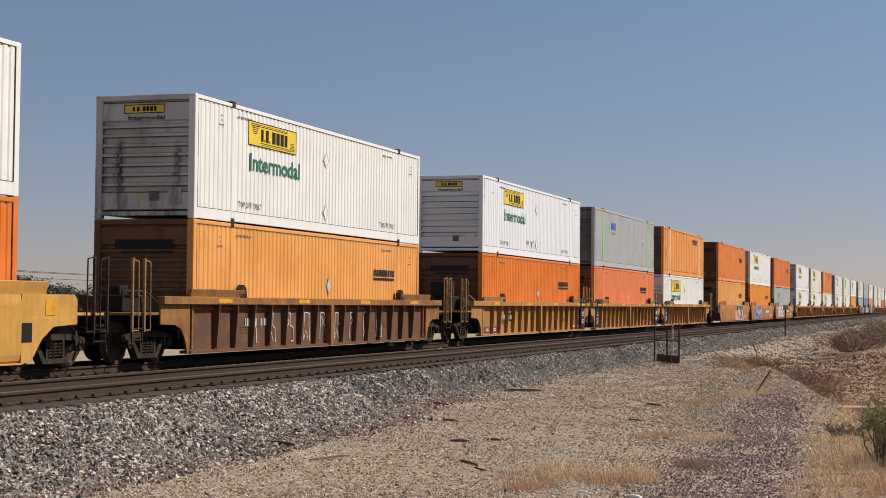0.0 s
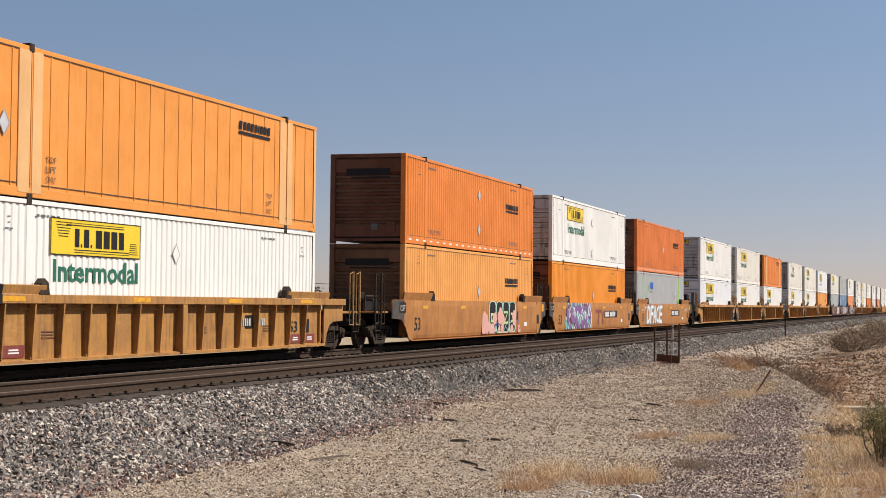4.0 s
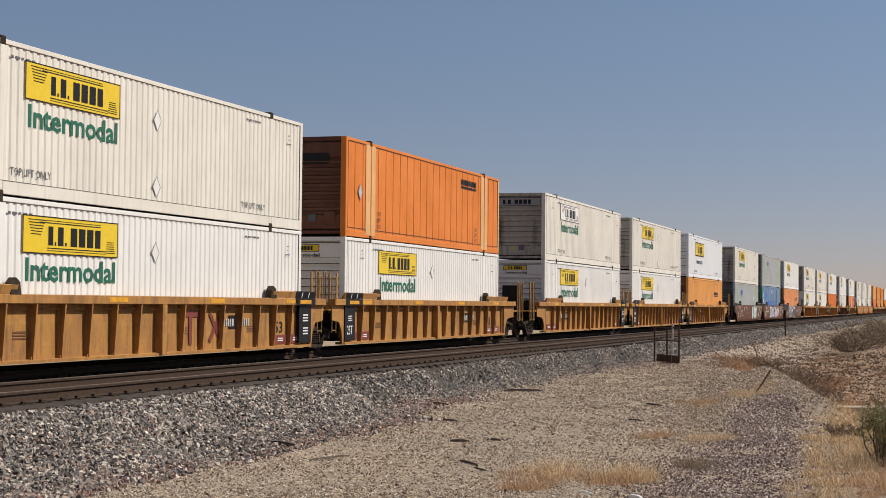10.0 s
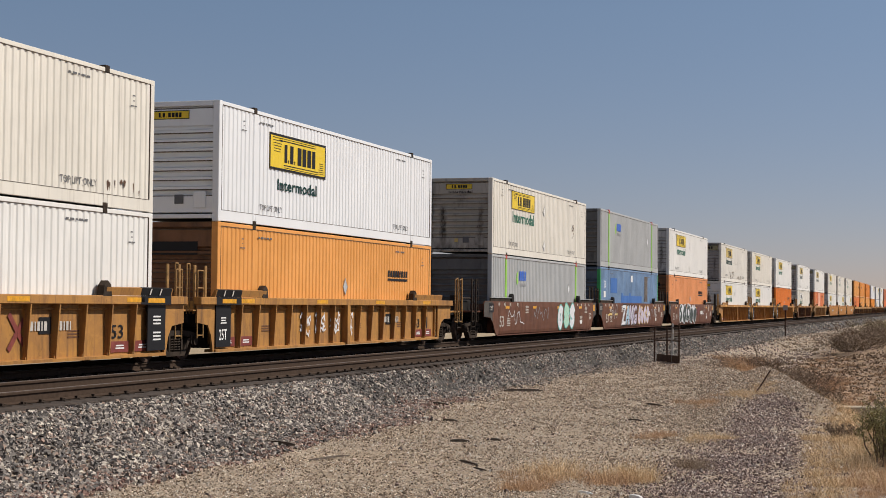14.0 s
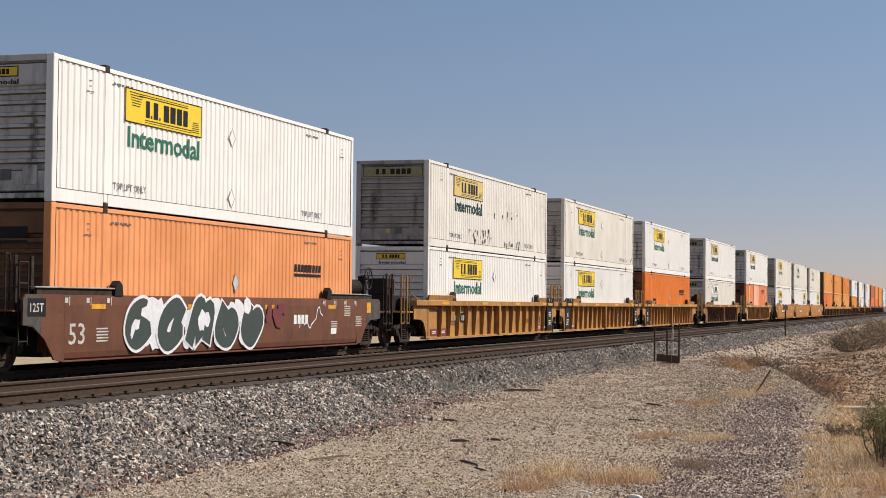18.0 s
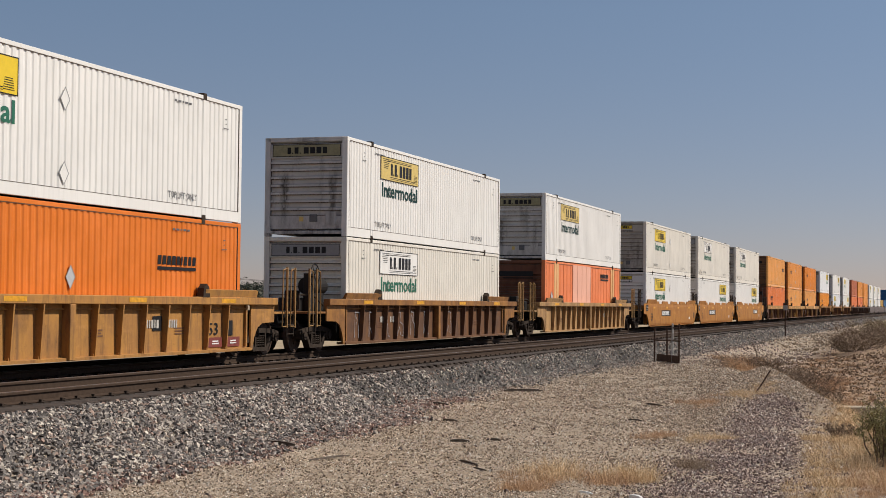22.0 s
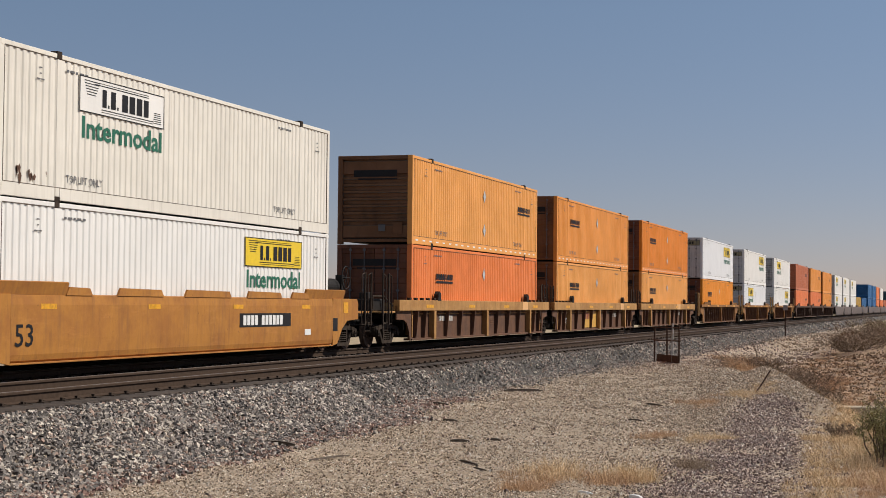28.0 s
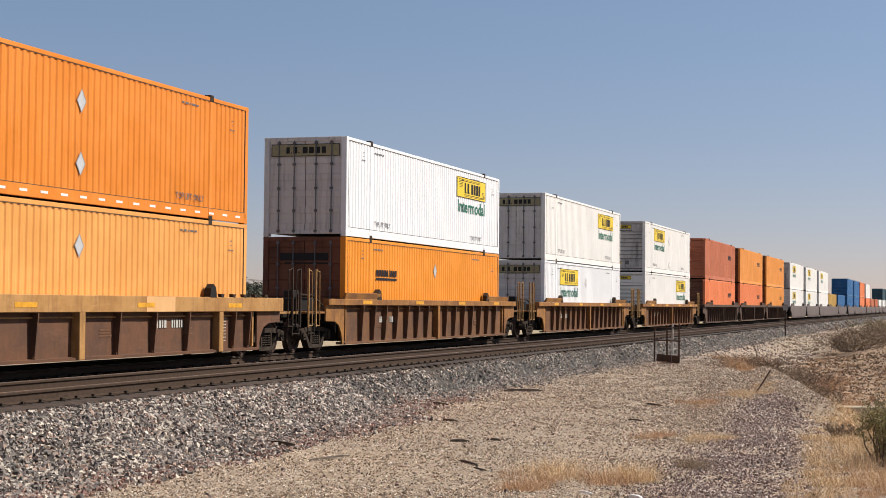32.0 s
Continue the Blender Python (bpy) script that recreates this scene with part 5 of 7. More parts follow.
        for x in (-5.6, 0.95, 4.6):
            part("notice", shared("dull_notice", lambda: Solid().box(0, -0.004, 0, 0.5, 0, 0.03).box(0, -0.004, 0.06, 0.44, 0, 0.09).box(0, -0.004, 0.12, 0.48, 0, 0.15), SIGN_BROWN), car, at=pose(x, y, 0.55))
        for x in (-7.2, -2.4, 2.2, 6.6):
            part("reflector", shared("reflector_small", lambda: Solid().box(0, -0.004, 0, 0.75, 0, 0.10), REFLECT), car, "yellow reflector strip", pose(x, -SY, 1.26 if style == "ribbed" else 1.15))


# ---- the train ----
# each row: left end of the container, well style, paint, ends, lower and upper container, each as (paint, wall, end, printing, posts)
W = lambda p, logo="left", end="bulkhead", wall="folded", tone=None: (p, wall, end, logo, tone)
SETS = {"Y": ("ribbed", CAR_YELLOW), "B": ("ribbed", CAR_OCHRE), "O": ("ribbed", CAR_OLD_GOLD), "N": ("smooth", CAR_SUNNY), "T": ("smooth", CAR_TAN), "S": ("smooth", CAR_AMBER), "R": ("smooth", CAR_RED), "D": ("deep", CAR_GOLD), "K": ("ribbed", CAR_DARK), "G": ("smooth", CAR_GREY)}
TRAIN = [
    (9.45, "N", "AC", W(ORANGE, "bars"), W(WHITE)),
    (32.77, "B", "CC", W(PALE_ORANGE, "bars"), W(WHITE)),
    (56.26, "Y", "CA", W(ORANGE, "bars"), W(BRIGHT)),
    (75.6, "Y", "AA", W(SALMON, "bars"), W(GREY, "grey_mark", tone="lime")),
    (95.04, "Y", "AC", W(WHITE), W(MID_ORANGE, "bars_mid", wall="plated", tone="posts")),
    (118.65, "T", "CA", W(PALE_ORANGE, "bars"), W(DEEPER, "bars_pair")),
    (138.13, "T", "AA", W(GLOW_ORANGE, "bars"), W(WHITE)),
    (157.65, "T", "AC", W(GREY, "grey_mark", tone="lime"), W(TERRA, "bars")),
    (180.9, "Y", "CA", W(BRIGHT), W(WHITE)),
    (200.39, "Y", "AA", W(WHITE), W(CREAM)),
    (219.75, "Y", "AC", W(WHITE), W(DEEPER, "bars_mid", wall="plated", tone="posts")),
    (243.18, "Y", "CA", W(WHITE), W(CREAM, "left_line")),
    (262.64, "Y", "AA", W(WHITE), W(CREAM)),
    (282.01, "Y", "AC", W(PALE_ORANGE, "bars"), W(BRIGHT, "left_bold")),
    (305.51, "R", "CA", W(GREY, "grey_mark", tone="lime"), W(CREAM)),
    (324.95, "R", "AA", W(BLUE, None, tone="green"), W(GREY, "grey_mark", tone="lime")),
    (344.9, "R", "AC", W(APRICOT, "bars"), W(WHITE)),
    (368.04, "Y", "CA", W(WHITE), W(RUSTY, "left_cream")),
    (387.45, "Y", "AA", W(WHITE), W(CREAM)),
    (407.1, "Y", "AC", W(ORANGE, "bars"), W(WHITE)),
    (430.36, "B", "CC", W(CREAM, "left_line"), W(WHITE, "left_cream")),
    (453.75, "O", "CC", W(SALMON, "bars_mid", wall="plated", tone="posts"), W(WHITE, "left_cream")),
    (477.24, "S", "CA", W(WHITE), W(CREAM)),
    (496.6, "S", "AA", W(WHITE, "right"), W(CREAM, "left_line")),
    (516.6, "S", "AC", W(WHITE, "right"), W(CREAM, "left_line")),
    (539.91, "D", "CA", W(PEACH, "bars_left", "doors"), W(PALE_ORANGE, "bars_two")),
    (559.6, "D", "AA", W(PALE_ORANGE, "bars_left", "doors"), W(MID_ORANGE, "bars_left", "doors")),
    (579.7, "D", "AC", W(PALE_ORANGE, "bars_left", "doors"), W(TANGERINE, "bars_left", "doors")),
    (602.54, "B", "CC", W(GLOW_ORANGE, "bars_left", "doors"), W(BRIGHT, "right", "doors")),
    (625.9, "B", "CC", W(BRIGHT, "left", "doors"), W(WHITE, "right", "doors")),
    (649.2, "B", "CC", W(WHITE, "right"), W(WHITE, "left")),
    (672.2, "K", "CA", W(SALMON, "bars"), W(BRICK, "bars")),
    (691.6, "K", "AA", W(SALMON, "bars"), W(MID_ORANGE, "bars")),
    (711.1, "K", "AC", W(MID_ORANGE, "bars"), W(MID_ORANGE, "bars")),
    (734.0, "G", "CA", W(WHITE), W(WHITE)),
    (753.5, "G", "AA", W(WHITE), W(WHITE)),
    (773.0, "G", "AC", W(WHITE, None), W(WHITE)),
    (790.0, "G", "CA", W(MUSTARD, None), None),
    (809.5, "G", "AA", W(DEEP_BLUE, None), None),
    (832.5, "G", "AC", W(DEEP_BLUE, None), W(DEEP_BLUE, None)),
    (852.2, "G", "CA", W(DEEP_BLUE, None), W(DEEP_BLUE, None)),
    (871.0, "G", "AA", W(SALMON, None), W(SALMON, None)),
    (892.5, "G", "AC", W(SALMON, None), W(WHITE, None)),
    (911.5, "G", "CA", W(BRICK, None), None),
    (931.0, "G", "AA", W(BRICK, None), None),
    (951.5, "G", "AC", W(WHITE, None), None),
    (974.0, "G", "CA", W(WHITE, None), W(TEAL, None)),
    (993.5, "G", "AA", W(WHITE, None), W(TEAL, None)),
    (1013.0, "G", "AC", W(WHITE, None), W(WHITE, None)),
]
SAYS = {"white_paint": "white", "bright_white_paint": "bright white", "cream_paint": "dusty cream-white", "rust_spotted_white_paint": "white rust-stained", "orange_paint": "deep orange", "tangerine_paint": "tangerine-orange",
        "faded_orange_paint": "faded pale orange", "mid_orange_paint": "orange", "salmon_orange_paint": "salmon-orange", "brick_orange_paint": "brick-orange", "reddish_orange_paint": "reddish orange", "apricot_paint": "apricot-orange", "amber_orange_paint": "amber-orange", "terracotta_orange_paint": "terracotta-orange", "reddish_pale_orange_paint": "reddish pale orange", "grey_paint": "light grey", "faded_blue_paint": "patched faded blue",
        "deep_blue_paint": "deep blue", "dark_teal_paint": "dark teal", "mustard_paint": "mustard"}
CARS = {"N": "sunny yellow smooth-sided double-stack well car", "Y": "weathered yellow ribbed double-stack well car", "O": "rust-streaked ochre ribbed double-stack well car", "B": "rusty brown ribbed double-stack well car", "S": "golden-yellow smooth-sided double-stack well car", "T": "tan smooth-sided double-stack well car", "R": "red-brown smooth-sided well car with graffiti",
        "D": "brown ribbed well car with deep golden top sill", "K": "dark brown ribbed double-stack well car", "G": "grey-brown smooth-sided double-stack well car"}
PRINT = {"left": "with yellow name plate", "right": "with yellow name plate", "left_bold": "with bold yellow name plate", "left_line": "with outlined name plate", "left_cream": "with yellow name plate", None: "with plain sides"}
MOVING = []


def build_train():
    for k, (x, code, ends, low, up) in enumerate(TRAIN):
        far = k >= 31
        style, body = SETS[code]
        xc = x + HX
        car = well_car(style, body, xc, ends[0], ends[1], far, GRAFFITI.get(k), panel={"D": CAR_RUST, "B": CAR_BROWN}.get(code), label=CARS[code], rails=DARK if style == "smooth" or code == "D" else None)
        if k in (16, 20, 24):
            brake_gear(car, 1 if k != 20 else -1)
        MOVING.append((car, xc))
        for spec, base, place in ((low, 0.30, "in the well"), (up, 3.203, "stacked on another")):
            if spec is None:
                continue
            p, wall, end, logo, tone = spec
            says = "%s %s container %s, %s" % (SAYS[p.name], "corrugated" if wall == "folded" else "flat-sided", PRINT.get(logo, "with dark name"), place)
            box = container(wall, p, xc, base, end, logo, far, tone, base < 1, label=says, plate=3.0 if k < 3 else 3.25 if k == 6 else 3.55)
            MOVING.append((box, xc))



# ---- graffiti, patches and stains ----
def stroke(s, pts, w, y=0.0):
    """A broad painted line in the x-z plane."""
    pts = [Vector((p[0], 0, p[1])) for p in pts]
    e0, e1 = (pts[0] - pts[1]).normalized() * w * 0.3, (pts[-1] - pts[-2]).normalized() * w * 0.3
    pts = [pts[0] + e0] + pts[1:-1] + [pts[-1] + e1]
    vs = []
    for i, q in enumerate(pts):
        d0 = (pts[i] - pts[i - 1]).normalized() if i else (pts[1] - pts[0]).normalized()
        d1 = (pts[i + 1] - pts[i]).normalized() if i + 1 < len(pts) else d0
        d = d0 + d1
        d = d.normalized() if d.length > 0.25 else d0
        n = Vector((-d.z, 0, d.x)) * (w / 2 / max(0.55, d.dot(d0)))
        up = Vector((0, y - i * 0.0001, 0))
        vs += [q - n + up, q + n + up]
    return s.add(vs, [(2 * i, 2 * i + 2, 2 * i + 3, 2 * i + 1) for i in range(len(pts) - 1)])


def wild(rnd):
    """A bent stroke that spells nothing."""
    form = rnd.randint(0, 3)
    if form == 0:
        keys = [(0.85, 0.8), (0.5, 1.02), (0.08, 0.7), (0.1, 0.25), (0.5, -0.02), (0.9, 0.25), (0.62, 0.45)]
    elif form == 1:
        keys = [(0.9, 0.85), (0.4, 1.0), (0.12, 0.72), (0.55, 0.52), (0.9, 0.26), (0.5, 0.0), (0.08, 0.18)]
    elif form == 2:
        keys = [(0.05, 0.0), (0.2, 0.9), (0.45, 0.95), (0.5, 0.3), (0.72, 0.95), (0.92, 0.85), (0.98, 0.0)]
    else:
        keys = [(0.1, 1.0), (0.12, 0.3), (0.35, -0.02), (0.7, 0.05), (0.88, 0.5), (0.6, 0.72), (0.3, 0.5)]
    keys = [(x + rnd.uniform(-0.09, 0.09), z + rnd.uniform(-0.07, 0.07)) for x, z in keys]
    line = []
    for i in range(len(keys) - 1):
        p0, p1, p2, p3 = keys[max(0, i - 1)], keys[i], keys[i + 1], keys[min(len(keys) - 1, i + 2)]
        for u in (0.0, 0.25, 0.5, 0.75):
            line.append(tuple(0.5 * (2 * b + (c - a) * u + (2 * a - 5 * b + 4 * c - d) * u * u + (3 * b - a - 3 * c + d) * u ** 3) for a, b, c, d in zip(p0, p1, p2, p3)))
    return [line + [keys[-1]]]


def piece(car, x0, z0, x1, z1, n, fill, edge, glow=None, seed=1, y=None, slant=0.15, fat=1.0):
    """A painted row of fat made-up letter shapes with an outline and a cloud behind."""
    rnd = random.Random(seed)
    y = -SY - 0.006 if y is None else y
    ob = None
    w = (x1 - x0) / n
    if glow:
        s = Solid()
        for k in range(n * 2):
            cx, cz, r = x0 + (k + rnd.random()) * w / 2, rnd.uniform(z0 + 0.1, z1 - 0.1), rnd.uniform(0.2, 0.42)
            ring = [(cx + r * 1.4 * rnd.uniform(0.7, 1.1) * math.cos(g), y - 0.0002 * k, min(z1 + 0.02, max(z0 - 0.02, cz + r * rnd.uniform(0.7, 1.1) * math.sin(g)))) for g in np.linspace(0, 5.8, 9)]
            s.add(ring, [tuple(range(9))])
        solid("graffiti_cloud", s, SPRAY[glow], car, kind="stuff")
    for k in range(n):
        g = wild(rnd)
        fc = fill[k % len(fill)]
        ww, hh = w * 0.92, (z1 - z0)
        for mat, width, dy, nm in ((edge, 0.44, -0.001, "graffiti_outline"), (fc, 0.33, -0.005, "graffiti_letter")):
            s = Solid()
            for line in g:
                pts = [(x0 + k * w + (0.15 + 0.7 * p[0]) * ww + slant * (p[1] - 0.5), z0 + (0.21 + 0.58 * p[1]) * hh) for p in line]
                stroke(s, pts, width * fat * min(1.0, w) * (1.0 if n < 9 else 0.7), 0)
            solid(nm, s, SPRAY[mat], car, at=pose(0, y + dy, 0))


def slab(cx, z0, z1, w, lean=0.0):
    """An upright block with rounded ends."""
    ring = []
    for k in range(16):
        g = 2 * math.pi * k / 16
        c, d = math.cos(g), math.sin(g)
        u = math.copysign(abs(d) ** 0.35, d)
        ring.append((cx + w / 2 * math.copysign(abs(c) ** 0.5, c) + lean * u, 0, (z0 + z1) / 2 + (z1 - z0) / 2 * u))
    return Solid().add(ring, [tuple(range(16))])


def blobs(x0, z0, x1, z1, n, r, seed):
    """A loose cloud of sprayed patches."""
    rnd, s = random.Random(seed), Solid()
    for k in range(n):
        cx, cz, rr = rnd.uniform(x0, x1), rnd.uniform(z0, z1), r * rnd.uniform(0.5, 1.1)
        ring = [(cx + rr * rnd.uniform(0.75, 1.1) * math.cos(g), -0.0004 * k, max(0.19, min(1.38, cz + rr * rnd.uniform(0.7, 1.05) * math.sin(g)))) for g in np.linspace(0, 5.8, 11)]
        s.add(ring, [tuple(range(11))])
    return s


def painted(name, s, mat, car, dy):
    return solid(name, s, SPRAY[mat], car, at=pose(0, -SY - 0.004 - dy * 0.35, 0))


def block_word(car, word, x0, z0, x1, z1, fills, edge, lean=0.12, under=None):
    """Broad painted capitals, each with its outline, leaning and overlapping."""
    w = (x1 - x0) / len(word)
    for k, ch in enumerate(word):
        for grow, mat, dy, nm, ox in ((0.05, edge, 0.010, "graffiti_outline", 0.0), (0.015, fills[k % len(fills)], 0.016, "graffiti_letter", 0.0)) + (((0.03, under, 0.007, "graffiti_shadow", -0.16),) if under else ()):
            h = z1 - z0
            me = lettering(ch, h * (0.97 if nm == "graffiti_outline" else 0.87), w * (1.09 if nm == "graffiti_outline" else 0.95), grow).copy()
            for v in me.vertices:
                v.co.x += lean * v.co.z / h
            me.materials.clear()
            me.materials.append(SPRAY[mat])
            part(nm, me, car, at=pose(x0 + k * w + (0.0 if nm == "graffiti_outline" else 0.07 * w) + ox, -SY - 0.004 - dy * 0.4, z0 + (0.0 if nm == "graffiti_outline" else 0.05 * h) + (ox * 0.2)))


def curls(x0, z0, x1, z1, n, w, seed):
    """Sweeping interlocked lines."""
    rnd, s = random.Random(seed), Solid()
    for k in range(n):
        cx = x0 + (x1 - x0) * (k + 0.5) / n
        a, b = rnd.uniform(0.12, 0.3), rnd.choice((-1, 1))
        pts = []
        for i in range(13):
            u = i / 12
            pts.append((cx + a * b * math.sin(u * rnd.uniform(5.0, 6.4)) + 0.45 * (u - 0.5), z0 + (z1 - z0) * u))
        stroke(s, pts, w * rnd.uniform(0.7, 1.3), -0.0008 * k)
        if k % 2:
            r, cz = rnd.uniform(0.12, 0.2), rnd.uniform(z0 + 0.4, z1 - 0.3)
            stroke(s, [(cx + r * math.cos(g), cz + 1.3 * r * math.sin(g)) for g in np.linspace(0.4, 6.0, 12)], w, -0.012)
    return s


def tag(car, x0, z0, x1, z1, col, seed, y=None, width=0.035):
    """A quick scrawl."""
    rnd = random.Random(seed)
    pts = [(x0 + (x1 - x0) * i / 14 + rnd.uniform(-0.06, 0.06), z0 + (z1 - z0) * rnd.random()) for i in range(15)]
    solid("graffiti_tag", stroke(Solid(), pts, width), SPRAY[col], car, at=pose(0, (-SY - 0.010) if y is None else y, 0), kind="stuff")


def scrawls_on_posts(col, seed, x0, x1, n):
    def paint_it(car):
        rnd = random.Random(seed)
        for k in range(n):
            x = x0 + (x1 - x0) * k / n
            s = Solid()
            top, foot = rnd.uniform(0.22, 0.4), rnd.uniform(0.3, 0.5)
            a, b = x + rnd.uniform(0.12, 0.25), x + rnd.uniform(0.5, 0.75)
            stroke(s, [(a, 0.28), (a + 0.05, 1.02), (a + top, 1.0), (a + top - 0.02, 0.7), (b, 0.62), (b + 0.03, 0.28), (a + foot, 0.27)], 0.022)
            if k % 2:
                stroke(s, [(a, 0.3), (a + 0.16, 0.55), (a + 0.3, 0.3)], 0.022)
            else:
                stroke(s, [(a + 0.1, 0.9), (a + 0.22, 0.78), (a + 0.12, 0.66)], 0.022)
            solid("graffiti_letter", s, SPRAY[col], car, at=pose(0, -SY + 0.165, 0))
    return paint_it


L0 = -HX


def on_tan_a(car):
    painted("graffiti_cloud", blobs(L0 + 8.1, 0.25, L0 + 13.5, 0.85, 34, 0.34, 3), "pink", car, 0.0)
    painted("graffiti_cloud", blobs(L0 + 7.9, 0.25, L0 + 13.6, 0.7, 9, 0.12, 4), "blue", car, 0.015)
    for k in range(4):
        cx = L0 + 9.35 + k * 0.93
        painted("graffiti_outline", slab(cx, 0.19, 1.395, 0.99), "mint", car, 0.019)
        painted("graffiti_letter", slab(cx, 0.24, 1.37, 0.80), "black", car, 0.022)
        a = [[(0.2, 0.12), (-0.2, 0.12), (-0.2, -0.12), (0.2, -0.12)], [(-0.2, 0.14), (0.15, 0.1), (0.0, 0.0), (0.2, -0.1), (-0.15, -0.14)], [(-0.25, 0.2), (0.2, 0.2), (-0.2, -0.2), (0.25, -0.2)], [(-0.2, 0.14), (0.2, 0.12), (0.02, 0.0), (0.2, -0.1), (-0.2, -0.16)]][k]
        painted("graffiti_letter", stroke(Solid(), [(cx + p, 0.78 + q) for p, q in a], 0.10), "lime", car, 0.026)
        painted("graffiti_line", stroke(stroke(Solid(), [(cx - 0.36, 0.26), (cx + 0.1, 0.5), (cx + 0.36, 0.72)], 0.02), [(cx + 0.34, 0.25), (cx + 0.0, 0.42), (cx - 0.3, 0.6)], 0.02), "mint", car, 0.025)


def on_tan_b(car):
    painted("graffiti_cloud", blobs(L0 + 1.75, 0.3, L0 + 7.1, 1.2, 44, 0.32, 11), "teal", car, 0.0)
    painted("graffiti_letter", blobs(L0 + 1.9, 0.3, L0 + 6.8, 1.3, 70, 0.26, 12), "purple", car, 0.020)
    painted("graffiti_outline", curls(L0 + 1.7, 0.22, L0 + 6.9, 1.36, 13, 0.065, 13), "white", car, 0.052)
    painted("graffiti_line", curls(L0 + 2.2, 0.5, L0 + 6.2, 1.2, 6, 0.04, 14), "lilac", car, 0.050)
    solid("large_letter", stroke(stroke(stroke(Solid(), [(8.0, 0.98), (9.1, 0.98)], 0.16), [(8.55, 0.95), (8.5, 0.4)], 0.2), [(9.25, 1.0), (9.65, 0.4)], 0.14).add([(9.3, -0.004, 0.4), (9.45, -0.004, 0.4), (9.8, -0.004, 1.0), (9.65, -0.004, 1.0)], [(0, 1, 2, 3)]), SIGN_RED, car, "faded red painted mark", pose(L0, -SY - 0.006, 0))


def on_tan_c(car):
    block_word(car, "DFACE", L0 + 1.75, 0.22, L0 + 6.6, 1.38, ["white"], "grey", 0.25, "foam")
    tag(car, L0 + 0.2, 0.95, L0 + 1.7, 1.35, "white", 22)
    tag(car, L0 + 15.0, 0.9, L0 + 15.9, 1.25, "white", 23)


def on_red_a(car):
    piece(car, L0 + 9.6, 0.19, L0 + 13.0, 1.38, 3, ["white", "mint"], "teal", None, 31)
    tag(car, L0 + 1.5, 0.5, L0 + 4.0, 1.1, "white", 32)
    tag(car, L0 + 5.5, 0.6, L0 + 8.0, 1.2, "grey", 33)


def on_red_b(car):
    block_word(car, "ZANG", L0 + 4.2, 0.22, L0 + 8.2, 1.39, ["white", "pale_blue", "lilac", "lilac"], "black", 0.25, "white")
    piece(car, L0 + 8.8, 0.19, L0 + 12.0, 1.36, 4, ["lilac"], "yellow", None, 42, fat=0.95)
    tag(car, L0 + 1.3, 0.7, L0 + 2.1, 1.3, "white", 43)
    tag(car, L0 + 2.2, 0.6, L0 + 3.1, 1.3, "grey", 44)
    tag(car, L0 + 12.4, 0.5, L0 + 13.4, 1.25, "grey", 45)
    tag(car, L0 + 13.7, 0.6, L0 + 14.3, 1.2, "white", 46)
    painted("paint_smear", stroke(stroke(Solid(), [(L0 + 0.9, 0.80), (L0 + 1.4, 0.85), (L0 + 1.8, 0.82)], 0.10), [(L0 + 2.5, 0.82), (L0 + 3.1, 0.83)], 0.09), "yellow", car, 0.012)


def on_red_c(car):
    painted("graffiti_cloud", blobs(L0 + 2.9, 0.4, L0 + 9.2, 1.2, 50, 0.30, 50), "white", car, 0.0)
    piece(car, L0 + 2.5, 0.19, L0 + 9.6, 1.40, 5, ["smoke"], "white", None, 57, y=-SY - 0.016, fat=1.25, slant=0.3)
    painted("graffiti_cloud", blobs(L0 + 9.6, 0.8, L0 + 11.0, 1.15, 9, 0.24, 53), "maroon", car, 0.06)
    tag(car, L0 + 11.7, 0.6, L0 + 13.3, 1.2, "white", 52)


def on_yellow(car):
    solid("large_letter", stroke(stroke(stroke(Solid(), [(0.0, 1.0), (0.9, 1.0)], 0.14), [(0.25, 0.95), (0.25, 0.35)], 0.16), [(0.7, 0.95), (0.7, 0.35)], 0.16), SIGN_RED, car, "faded red painted mark", pose(1.3, -SY + 0.17, 0))
    solid("large_letter", stroke(stroke(Solid(), [(0.0, 1.0), (0.55, 0.38)], 0.12), [(0.55, 1.0), (0.0, 0.38)], 0.12), SIGN_RED, car, "faded red painted mark", pose(2.55, -SY + 0.17, 0))


BAY_YELLOW = paint("bleached_bay_yellow", (0.58, 0.32, 0.06), grime=0.3, rust=0.03)


def yellow_bay(car):
    for x in (-3.0, -1.45):
        solid("paint_patch", Solid().box(x, -SY + 0.176, 0.22, x + 1.36, -SY + 0.186, 1.0), BAY_YELLOW, car, "bleached yellow painted bay")
    solid("large_letter", bars([0.3, 0.3, 0.3], 0.3, 0.14)[0], SIGN_RED, car, "faded red blocked-out mark", pose(-2.6, -SY + 0.172, 0.62))


def white_scrawls(car):
    for k in range(4):
        for q in range(3):
            tag(car, -3.15 + k * 1.05, 0.38 + 0.18 * q, -2.5 + k * 1.05, 0.66 + 0.18 * q, "white", 80 + 3 * k + q, -SY + 0.16 - 0.004 * q, 0.05)


GRAFFITI = {13: white_scrawls, 1: scrawls_on_posts("white", 61, L0 + 2.8, L0 + 13.0, 9), 5: on_tan_a, 6: on_tan_b, 7: on_tan_c, 14: on_red_a, 15: on_red_b, 16: on_red_c, 20: scrawls_on_posts("grey", 62, L0 + 0.3, L0 + 10.5, 8),
            26: yellow_bay, 3: on_yellow, 9: on_yellow, 12: on_yellow, 18: on_yellow}
build_train()


